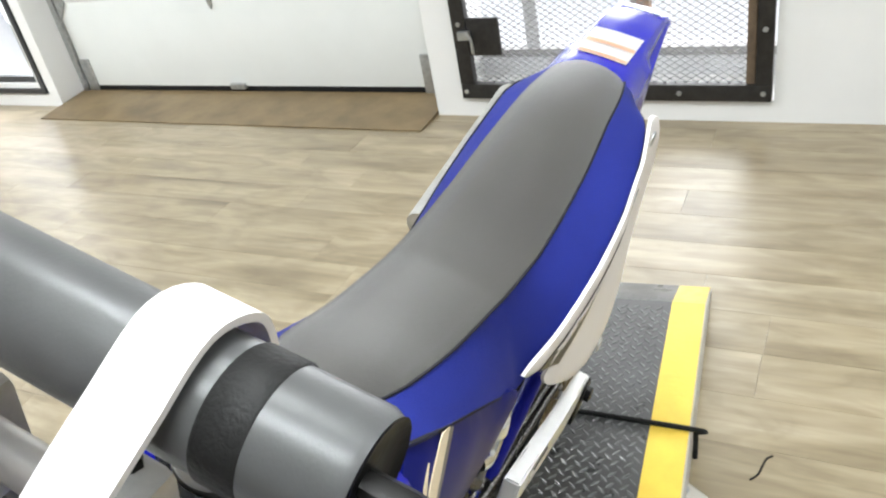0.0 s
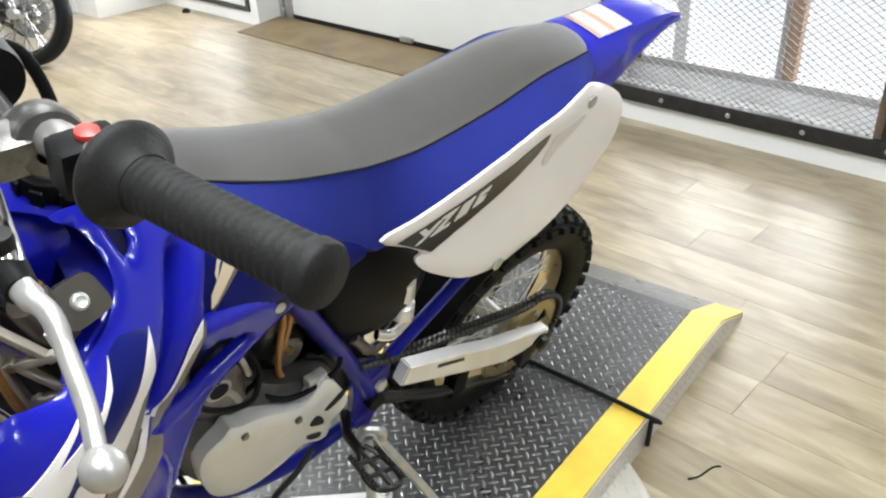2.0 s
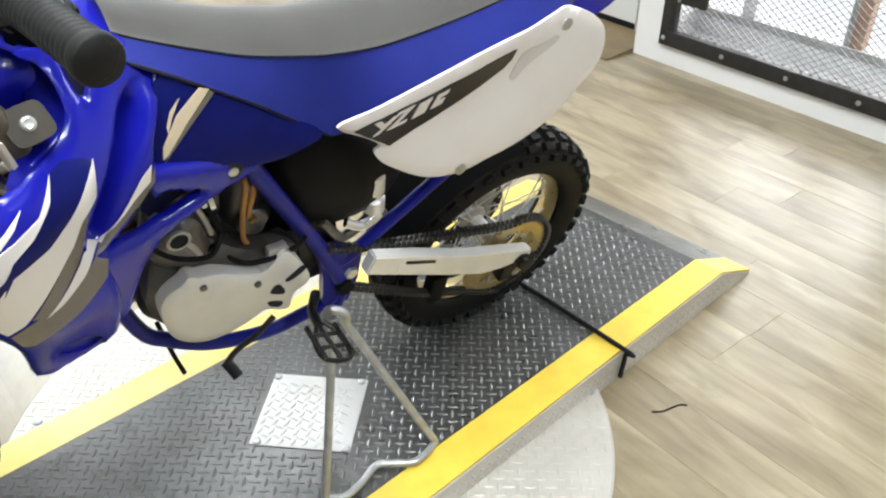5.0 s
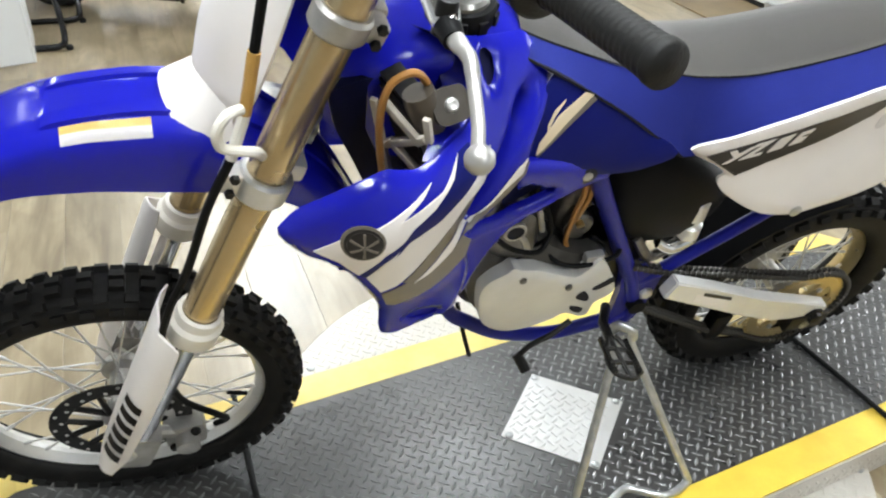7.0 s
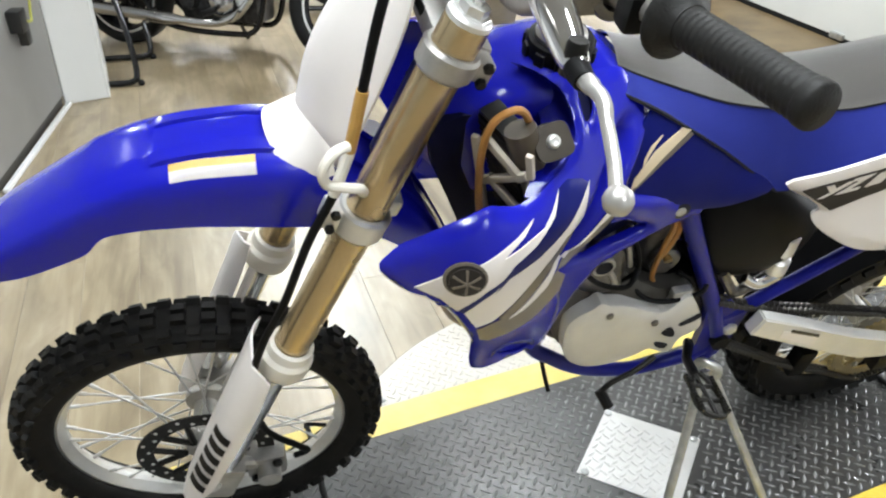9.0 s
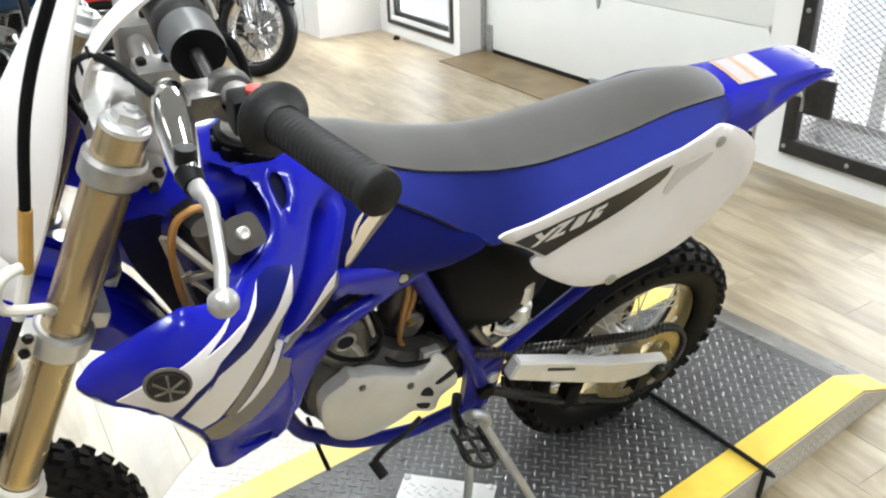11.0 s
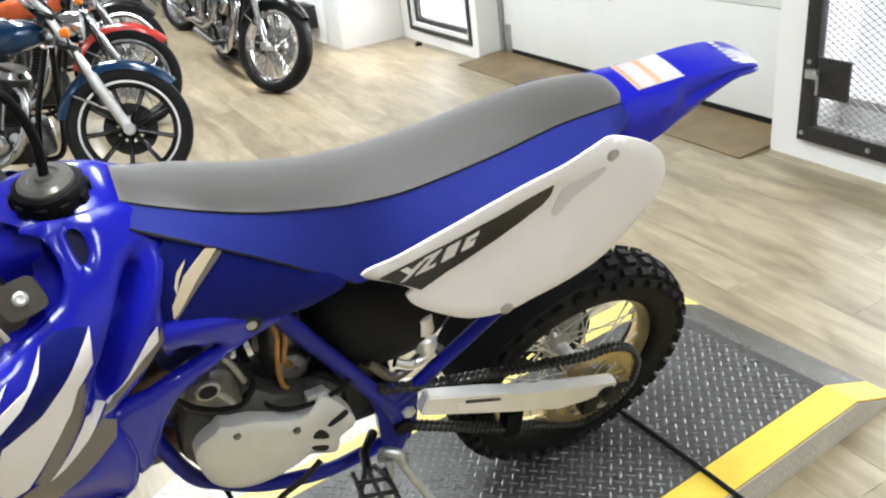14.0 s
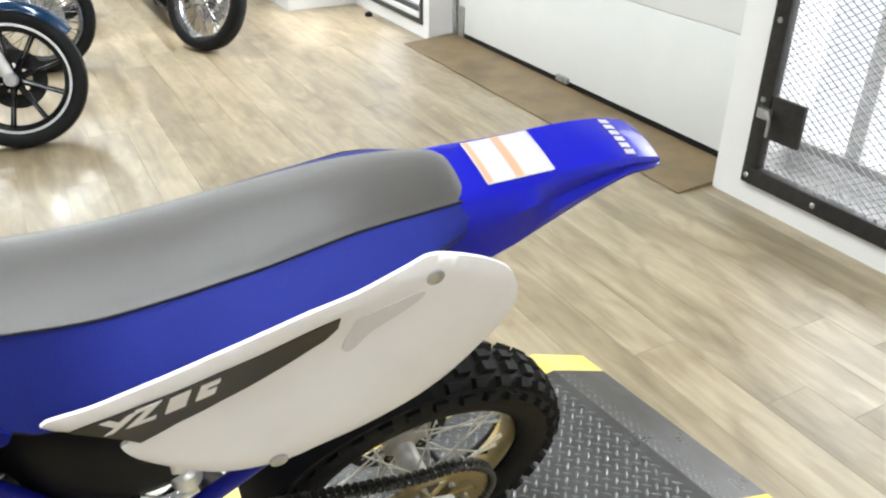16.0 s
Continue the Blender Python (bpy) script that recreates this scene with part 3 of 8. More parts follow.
BLUE = mat("racing_blue_plastic", (0.007, 0.009, 0.335), 0.20, vary=0.10, scale=6, bump=0.03, bump_scale=500, coat=0.18, spec=0.32)
BLUEDECAL = mat("dark_blue_decal", (0.008, 0.012, 0.13), 0.30, vary=0.15, scale=14, spec=0.06)
BLUEVINYL = mat("blue_seat_vinyl", (0.038, 0.054, 0.36), 0.50, vary=0.12, scale=8, bump=0.35, bump_scale=700, spec=0.14)
GREYVINYL = mat("grey_seat_vinyl", (0.086, 0.076, 0.068), 0.46, second=(0.070, 0.061, 0.054), scale=7, bump=0.22, bump_scale=800, coat=0.45, spec=0.8)
GREYVINYL.node_tree.nodes["Principled BSDF"].inputs["Sheen Weight"].default_value = 0.85
GREYVINYL.node_tree.nodes["Principled BSDF"].inputs["Coat Roughness"].default_value = 0.44
BLUEFRAME = mat("blue_frame_paint", (0.009, 0.012, 0.24), 0.30, vary=0.2, scale=25, bump=0.08, spec=0.2)
WHITEPL = mat("white_plastic", (0.83, 0.785, 0.76), 0.38, vary=0.05, scale=9, bump=0.05, bump_scale=300, spec=0.35)
WHITEDECAL = mat("white_decal", (0.84, 0.80, 0.78), 0.36, vary=0.04, scale=12, spec=0.3)
GREYDECAL = mat("taupe_grey_decal", (0.17, 0.145, 0.12), 0.32, vary=0.2, scale=20)
BLACKDECAL = mat("black_decal", (0.022, 0.019, 0.018), 0.32, vary=0.25, scale=16, spec=0.25)
CREAMDECAL = mat("cream_decal", (0.74, 0.62, 0.44), 0.35, vary=0.1, scale=15)
ORANGEDECAL = mat("orange_print", (0.87, 0.52, 0.34), 0.4)
AMBERDECAL = mat("amber_print", (0.85, 0.60, 0.17), 0.4)
GOLDTUBE = mat("gold_anodised_fork", (0.54, 0.42, 0.25), 0.26, 0.78, vary=0.08, scale=6, rough_vary=0.05)
GOLDRIM = mat("gold_anodised_rim", (0.62, 0.50, 0.26), 0.30, 0.85, vary=0.15, scale=20, rough_vary=0.08)
CHROME = mat("polished_chrome", (0.75, 0.75, 0.75), 0.12, 1.0, vary=0.08, scale=30, rough_vary=0.05)
CASTALU = mat("cast_aluminium", (0.52, 0.51, 0.49), 0.42, 0.75, second=(0.36, 0.35, 0.33), scale=28, bump=0.2, bump_scale=260, rough_vary=0.1)
BRIGHTALU = mat("brushed_aluminium", (0.74, 0.735, 0.72), 0.36, 0.6, vary=0.12, scale=24, rough_vary=0.1)
CASEGREY = mat("silver_grey_case_paint", (0.64, 0.63, 0.61), 0.36, 0.20, vary=0.10, scale=16, bump=0.12, bump_scale=320, rough_vary=0.08)
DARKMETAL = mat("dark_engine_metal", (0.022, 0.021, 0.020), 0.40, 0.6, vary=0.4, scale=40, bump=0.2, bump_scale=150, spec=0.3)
BLACKPL = mat("black_plastic", (0.007, 0.007, 0.0075), 0.45, vary=0.3, scale=18, bump=0.1, spec=0.08)
GRIPRUB = mat("grey_black_grip_rubber", (0.014, 0.0135, 0.013), 0.55, vary=0.25, scale=40, bump=0.25, bump_scale=450, spec=0.22)
PADFOAM = mat("grey_bar_pad_vinyl", (0.085, 0.084, 0.084), 0.36, vary=0.2, scale=14, bump=0.06, bump_scale=600, spec=0.5)
TYRE = mat("tyre_rubber", (0.009, 0.0088, 0.0085), 0.6, second=(0.016, 0.015, 0.014), scale=40, bump=0.25, bump_scale=300, spec=0.15)
ORANGEHOSE = mat("ochre_brown_hose", (0.40, 0.185, 0.045), 0.4, vary=0.3, scale=40)
NYLON = mat("milky_nylon", (0.78, 0.74, 0.66), 0.4, vary=0.06, scale=20)
RED = mat("red_switch_plastic", (0.6, 0.03, 0.02), 0.35)
CHAINSTEEL = mat("oily_chain_steel", (0.085, 0.080, 0.072), 0.34, 0.8, vary=0.5, scale=120)
ENGALU = mat("dull_engine_casting", (0.18, 0.17, 0.155), 0.32, 0.75, second=(0.10, 0.095, 0.09), scale=38, bump=0.35, bump_scale=220, rough_vary=0.12)
# Near-black navy carries the shade of hollows behind the blue plastics.
NAVYSHADE = mat("navy_shade_plastic", (0.004, 0.005, 0.030), 0.5, vary=0.3, scale=12, spec=0.15)
SEAM = mat("dark_seam", (0.02, 0.02, 0.025), 0.6, spec=0.1)

BIKE = thing("dirt_bike", "blue and white motocross bike leaning on a wire stand", "motorcycle", pose(0.039, -0.080, PH, 18, 0, -8.11))
WB, RF, RR = 1.258, 0.286, 0.266


def tps(points):
    """A smooth sheet y(x, z) through points (x, y, z)."""
    p = np.array([(x, z) for x, _, z in points])
    y = np.array([q[1] for q in points])
    n = len(p)
    d = np.linalg.norm(p[:, None] - p[None], axis=2)
    k = np.where(d > 0, d * d * np.log(d + 1e-12), 0) + 2e-4 * np.eye(n)
    a = np.zeros((n + 3, n + 3))
    a[:n, :n], a[:n, n], a[:n, n + 1 :], a[n, :n], a[n + 1 :, :n] = k, 1, p, 1, p.T
    w = np.linalg.solve(a, np.r_[y, 0, 0, 0])

    def sheet(x, z):
        r = np.hypot(p[:, 0] - x, p[:, 1] - z)
        return float((w[:n] * np.where(r > 0, r * r * np.log(r + 1e-12), 0)).sum() + w[n] + w[n + 1] * x + w[n + 2] * z)

    return sheet


def inside(poly, x, z):
    hit = False
    for (x0, z0), (x1, z1) in zip(poly, poly[1:] + poly[:1]):
        if (z0 > z) != (z1 > z) and x < (x1 - x0) * (z - z0) / (z1 - z0) + x0:
            hit = not hit
    return hit


def skin(outline, sheet, thick, rise=0.0, step=0.018, round_n=4, side=1, edge=0.0, bm=None, holes=()):
    """A thin moulded panel: an outline (x, z) filled, laid on the sheet and given thickness; edge turns its rim inwards."""
    poly = [(p.x, p.z) for p in smooth_path([(x, 0, z) for x, z in outline], round_n, True)] if round_n > 1 else list(outline)
    fine = []
    for (xa, za), (xb, zb) in zip(poly, poly[1:] + poly[:1]):
        k = max(1, math.ceil(math.hypot(xb - xa, zb - za) / 0.010))
        fine += [(xa + (xb - xa) * i / k, za + (zb - za) * i / k) for i in range(k)]
    poly = fine
    xs, zs = [p[0] for p in poly], [p[1] for p in poly]
    pts = [Vector(p) for p in poly]
    rim = len(pts)
    edges = [(k, (k + 1) % rim) for k in range(rim)]
    cut = []
    for hole in holes:
        h = [(q.x, q.z) for q in smooth_path([(x, 0, z) for x, z in hole], 3, True)]
        n0 = len(pts)
        pts += [Vector(q) for q in h]
        edges += [(n0 + k, n0 + (k + 1) % len(h)) for k in range(len(h))]
        cut.append(h)
    pa = np.array(poly + [q for h in cut for q in h])
    i = 0
    z = min(zs) + step / 2
    while z < max(zs):
        x = min(xs) + (step / 2 if i % 2 else 0)
        while x < max(xs):
            if inside(poly, x, z) and not any(inside(h, x, z) for h in cut) and np.hypot(pa[:, 0] - x, pa[:, 1] - z).min() > step * 0.45:
                pts.append(Vector((x, z)))
            x += step
        z += step * 0.87
        i += 1
    v2, _, faces, *_ = delaunay_2d_cdt(pts, edges, [], 1, 1e-6)
    if cut:
        faces = [f for f in faces if not any(inside(h, sum(v2[k].x for k in f) / len(f), sum(v2[k].y for k in f) / len(f)) for h in cut)]
    bm = bm or bmesh.new()
    front, back = [], []
    for p in v2:
        y = sheet(p.x, p.y) - rise
        if edge:
            dd = np.hypot(pa[:, 0] - p.x, pa[:, 1] - p.y).min()
            y += edge * max(0.0, 1 - dd / (1.2 * step)) ** 2
        front.append(bm.verts.new((p.x, side * y, p.y)))
        back.append(bm.verts.new((p.x, side * (y + thick), p.y)))
    count = {}
    for f in faces:
        bm.faces.new([front[k] for k in f])
        bm.faces.new([back[k] for k in f][::-1])
        for a, b in zip(f, list(f[1:]) + [f[0]]):
            key = (min(a, b), max(a, b))
            count.setdefault(key, []).append((a, b))
    for es in count.values():
        if len(es) == 1:
            a, b = es[0]
            bm.faces.new((front[b], front[a], back[a], back[b]))
    return bm


def loft(sections, closed=True, cap=True, bm=None):
    bm = bm or bmesh.new()
    rings = [[bm.verts.new(p) for p in s] for s in sections]
    n = len(rings[0])
    for a, b in zip(rings, rings[1:]):
        for k in range(n if closed else n - 1):
            bm.faces.new((a[k], a[(k + 1) % n], b[(k + 1) % n], b[k]))
    if cap and closed:
        bm.faces.new(rings[0][::-1])
        bm.faces.new(rings[-1])
    return bm


def spline1(rows, n):
    """Rows of numbers drawn out smoothly to n steps between neighbours."""
    a = np.array(rows, float)
    out = []
    k = len(a)
    for i in range(k - 1):
        p0, p1, p2, p3 = (a[min(max(i + j, 0), k - 1)] for j in (-1, 0, 1, 2))
        for s in range(n):
            t = s / n
            out.append(0.5 * ((2 * p1) + (p2 - p0) * t + (2 * p0 - 5 * p1 + 4 * p2 - p3) * t * t + (3 * p1 - p0 - 3 * p2 + p3) * t**3))
    out.append(a[-1])
    return out


# -- wheels --
def add_knob(bm, centre_r, ang, w, tilt, lx, lw, h):
    """One tread block on a wheel round the y axis."""
    out = Vector((math.cos(ang) * math.cos(tilt), math.sin(tilt), math.sin(ang) * math.cos(tilt)))
    along = Vector((-math.sin(ang), 0, math.cos(ang)))
    across = out.cross(along).normalized()
    base = Vector((math.cos(ang) * centre_r, w, math.sin(ang) * centre_r))
    ring = []
    for s, hh in ((1.12, -0.004), (0.92, h)):
        ring.append([bm.verts.new(base + out * hh + along * lx * s * a + across * lw * s * b) for a, b in ((-1, -1), (1, -1), (1, 1), (-1, 1))])
    bm.faces.new(ring[1])
    for k in range(4):
        bm.faces.new((ring[0][k], ring[0][(k + 1) % 4], ring[1][(k + 1) % 4], ring[1][k]))


def wheel(name, place, tyre_r, rim_r, half_w, rim_mat, steps, disc_side, label):
    rim_hw = half_w * 0.42
    prof = [(rim_r, -rim_hw), (rim_r + 0.001, -rim_hw - 0.003), (rim_r - 0.004, -rim_hw - 0.004), (rim_r - 0.009, -rim_hw + 0.002), (rim_r - 0.012, -rim_hw * 0.55), (rim_r - 0.015, -rim_hw * 0.3),
            (rim_r - 0.015, rim_hw * 0.3), (rim_r - 0.012, rim_hw * 0.55), (rim_r - 0.009, rim_hw - 0.002), (rim_r - 0.004, rim_hw + 0.004), (rim_r + 0.001, rim_hw + 0.003), (rim_r, rim_hw), (rim_r - 0.008, 0), (rim_r, -rim_hw)]
    root = part(name, lathe(prof, (0, 0, 0), (0, 1, 0), 72), rim_mat, BIKE, label)
    root.location = place
    kn = 0.010
    tr = tyre_r - kn
    hgt = tr - rim_r
    cs = []
    for k in range(17):
        a = -math.pi * 0.5 + math.pi * k / 16
        bulge = half_w * (0.56 + 0.44 * math.cos(a) ** 0.8 if abs(math.cos(a)) > 1e-6 else 0.56)
        cs.append((rim_r + hgt * (0.5 + 0.5 * math.sin(a)), bulge))
    left = [(r, -w * (0.9 if r > rim_r + hgt * 0.85 else 1.0)) for r, w in cs]
    crown = [(tr + 0.002, -half_w * 0.28), (tr + 0.003, 0), (tr + 0.002, half_w * 0.28)]
    right = [(r, -w) for r, w in left[::-1]]
    bm = lathe(left + crown + right, (0, 0, 0), (0, 1, 0), 72)
    part("tyre", bm, TYRE, root, "worn knobbly off-road tyre", smooth=30)
    st = math.pi * tyre_r / steps
    kinds = []
    for sg in (-1, 1):
        kinds += [(0.0, (tr + 0.002, 0.0, sg * half_w * 0.22, sg * 0.12, st * 0.50, half_w * 0.17, kn)),
                  (0.5, (tr - 0.004, 0.0, sg * half_w * 0.66, sg * 0.55, st * 0.46, half_w * 0.16, kn + 0.001)),
                  (0.0, (tr - 0.018, 0.0, sg * half_w * 0.95, sg * 1.0, st * 0.46, half_w * 0.13, kn))]
    for shift, args in kinds:
        kb = bmesh.new()
        add_knob(kb, *args)
        me = mesh_of("tread_knob", kb, TYRE, 0)
        for k in range(steps):
            o = new("tread_knob", me)
            o.parent, o.rotation_euler = root, (0, -2 * math.pi * (k + shift) / steps, 0)
    hub = bmesh.new()
    add_lathe(hub, [(0, -0.052), (0.030, -0.052), (0.033, -0.044), (0.033, -0.036), (0.022, -0.028), (0.020, 0.028), (0.033, 0.036), (0.033, 0.044), (0.030, 0.052), (0, 0.052)], (0, 0, 0), (0, 1, 0), 28)
    part("hub", hub, CASTALU, root)
    for sg in (-1, 1):
        for lean in (-1, 1):
            a0, a1 = lean * 0.62, 0.0
            p0 = Vector((0.031 * math.cos(a0), sg * 0.040, 0.031 * math.sin(a0)))
            p1 = Vector(((rim_r - 0.013) * math.cos(a1), sg * 0.004, (rim_r - 0.013) * math.sin(a1)))
            b = tube([p0, p0.lerp(p1, 0.9), p0.lerp(p1, 0.905), p1], [0.0017, 0.0017, 0.003, 0.003], 6)
            me = mesh_of("spoke", b, BRIGHTALU)
            for k in range(8):
                o = new("spoke", me)
                o.parent = root
                o.rotation_euler = (0, 2 * math.pi * (k + 0.25 * (sg + 1) + 0.25 * (lean + 1) * 0.5) / 8, 0)
    # brake disc: drilled ring on five arms
    r_out = 0.105 if disc_side < 0 else 0.092
    y = disc_side * 0.056
    bm = bmesh.new()
    add_lathe(bm, [(r_out - 0.026, y - 0.0015), (r_out, y - 0.0015), (r_out, y + 0.0015), (r_out - 0.026, y + 0.0015), (r_out - 0.026, y - 0.0015)], (0, 0, 0), (0, 1, 0), 48)
    dsc = part("brake_disc", bm, DARKMETAL, root, "dark drilled steel brake disc")
    for k in range(6):
        a = 2 * math.pi * k / 6
        bm = bmesh.new()
        for bend in (0.28, -0.28):
            add_tube(bm, [(0.03 * math.cos(a), y, 0.03 * math.sin(a)), ((r_out - 0.024) * math.cos(a + bend), y, (r_out - 0.024) * math.sin(a + bend))], 0.005, 6)
        part("disc_arm", bm, DARKMETAL, dsc)
    bm = bmesh.new()
    for k in range(30):
        a, rr = 2 * math.pi * k / 30, r_out - (0.007 if k % 2 else 0.018)
        add_lathe(bm, [(0, y - 0.0022), (0.0032, y - 0.0022), (0.0032, y + 0.0022), (0, y + 0.0022)], (rr * math.cos(a), 0, rr * math.sin(a)), (0, 1, 0), 8)
    part("drilled_holes", bm, BRIGHTALU, dsc)["kind"] = "stuff"
    part("valve", tube([(rim_r - 0.02, 0.0, 0.0), (rim_r - 0.055, 0, 0)], [0.004, 0.0035], 8), BLACKPL, root).rotation_euler = (0, 0.35, 0)
    return root


STEER = Matrix.Translation((-0.98, 0, 0.9)) @ Matrix.Rotation(radians(-3.0), 4, Vector((0.375, 0, 0.927))) @ Matrix.Translation((0.98, 0, -0.9))
fw = wheel("front_wheel", (-WB, 0, RF), RF, 0.224, 0.036, BRIGHTALU, 44, -1, "silver spoked front rim")
fw.matrix_basis = STEER @ Matrix.Translation((-WB, 0, RF))
rw = wheel("rear_wheel", (0, 0, RR), RR + 0.002, 0.187, 0.048, GOLDRIM, 36, 1, "gold anodised rear rim")
bm = bmesh.new()
add_tube(bm, [(-WB, -0.115, RF), (-WB, 0.115, RF)], 0.009, 12)
bolt(bm, (-WB, -0.112, RF), (0, -1, 0), 0.015, 0.010)
part("front_axle", bm, BRIGHTALU, BIKE)
bm = bmesh.new()
add_tube(bm, [(0, -0.115, RR), (0, 0.115, RR)], 0.009, 12)
bolt(bm, (0, -0.112, RR), (0, -1, 0), 0.016, 0.012)
part("rear_axle", bm, BRIGHTALU, BIKE)

# rear sprocket: toothed ring, cut-out carrier
bm = bmesh.new()
add_lathe(bm, [(0.078, -0.083), (0.098, -0.083), (0.098, -0.078), (0.078, -0.078), (0.078, -0.083)], (0, 0, RR), (0, 1, 0), 48)
for k in range(46):
    a = 2 * math.pi * k / 46
    add_box(bm, 0.096, 0.105, -0.082, -0.079, -0.0035, 0.0035, 0, Matrix.Translation((0, 0, RR)) @ Matrix.Rotation(a, 4, "Y"))
for k in range(6):
    a = 2 * math.pi * k / 6
    add_box(bm, 0.025, 0.082, -0.083, -0.078, -0.013, 0.013, 0, Matrix.Translation((0, 0, RR)) @ Matrix.Rotation(a, 4, "Y"))
spr = part("rear_sprocket", bm, GOLDRIM, BIKE, "gold rear sprocket with cut-outs", smooth=20)
for k in range(6):
    a = 2 * math.pi * k / 6
    part("sprocket_bolt", bolt(bmesh.new(), (0.062 * math.cos(a), -0.083, RR + 0.062 * math.sin(a)), (0, -1, 0), 0.006, 0.005), GALV, spr)

# -- front fork --
FD = Vector((0.371, 0, 0.9286))


def fork_at(z, y=0.0):
    return Vector((-1.262 + (z - 0.23) * 0.40, y, z))


for sy in (-1, 1):
    y = sy * 0.095
    leg = part("fork_tube", tube([fork_at(0.585, y), fork_at(1.074, y)], 0.0235, 28), GOLDTUBE, BIKE, "gold-brown anodised upper fork tube")
    bm = tube([fork_at(0.275, y), fork_at(0.60, y)], 0.0175, 24)
    part("fork_slider", bm, CHROME, leg, "polished lower fork slider")
    cap = bmesh.new()
    add_lathe(cap, [(0, -0.004), (0.0225, -0.004), (0.0225, 0.004), (0.019, 0.007), (0.015, 0.007), (0.015, 0.016), (0.006, 0.016), (0.006, 0.020), (0, 0.020)], fork_at(1.076, y), FD, 6)
    add_lathe(cap, [(0, 0.0), (0.0232, 0.0), (0.0232, 0.005), (0.020, 0.008), (0, 0.008)], fork_at(1.074, y), FD, 28)
    part("fork_cap", cap, BRIGHTALU, leg, "machined fork cap")
    bm = lathe([(0.0245, 0), (0.034, 0.002), (0.036, 0.010), (0.036, 0.030), (0.031, 0.036), (0.030, 0.050), (0.0245, 0.052)], fork_at(0.558, y), FD, 28)
    part("fork_collar", bm, NYLON, leg, "milky plastic guard collar")
    bm = bmesh.new()
    add_box(bm, -0.030, 0.030, -0.020, 0.020, -0.040, 0.045, 0.010, Matrix.Translation(fork_at(0.272, y)) @ Matrix.Rotation(radians(21.8), 4, "Y"))
    part("axle_lug", bm, CASTALU, leg)
    # guard: a tapered half shell round the front and the outside of the slider
    secs = []
    for z, w0, w1, r in ((0.245, -0.25, 0.75, 0.030), (0.30, -0.62, 1.0, 0.037), (0.40, -0.66, 1.05, 0.040), (0.50, -0.66, 1.05, 0.041), (0.575, -0.62, 0.95, 0.042), (0.605, -0.60, 0.40, 0.043), (0.632, -0.55, -0.10, 0.043)):
        c = fork_at(z, y) + Vector((-0.020, 0, 0))
        ring = []
        for layer in (0, 1):
            ks = range(9) if layer == 0 else range(8, -1, -1)
            for k in ks:
                a = math.pi * (w0 + (w1 - w0) * k / 8) * 0.5
                rr = r - 0.003 * layer
                ring.append(c + Vector((-math.cos(a) * rr, sy * math.sin(a) * rr, -0.35 * math.cos(a) * rr * 0.4)))
        secs.append(ring)
    gd = part("fork_guard", loft(secs), WHITEPL, BIKE, "white plastic fork guard", smooth=50)
    if sy < 0:
        # plain dark block marks in place of the maker's name along the guard
        for k in range(6):
            z = 0.322 + 0.0255 * k
            b = bmesh.new()
            pts = []
            for dz in (0.0, 0.016):
                row = []
                for q in range(7):
                    a = math.pi * 0.5 * (0.22 + 0.52 * q / 6)
                    cc = fork_at(z + dz - 0.003 * q, y) + Vector((-0.020, 0, 0))
                    row.append(cc + Vector((-math.cos(a) * 0.0424, sy * math.sin(a) * 0.0424, -0.14 * math.cos(a) * 0.04)))
                pts.append(row)
            vs = [[b.verts.new(p) for p in row] for row in pts]
            for q in range(6):
                b.faces.new((vs[0][q], vs[0][q + 1], vs[1][q + 1], vs[1][q]))
            bmesh.ops.solidify(b, geom=b.faces[:], thickness=0.0008)
            part("name_mark", b, BLACKDECAL, gd, "black printed block mark")
        for z, a0 in ((0.60, -0.35), (0.52, -0.5), (0.42, -0.5), (0.33, -0.5)):
            a = math.pi * 0.5 * a0
            part("guard_bolt", bolt(bmesh.new(), fork_at(z, y) + Vector((-0.020 - math.cos(a) * 0.040, sy * math.sin(a) * 0.040, -0.02)), (-1, 0, -0.2), 0.006, 0.004), BLACKPL, gd)

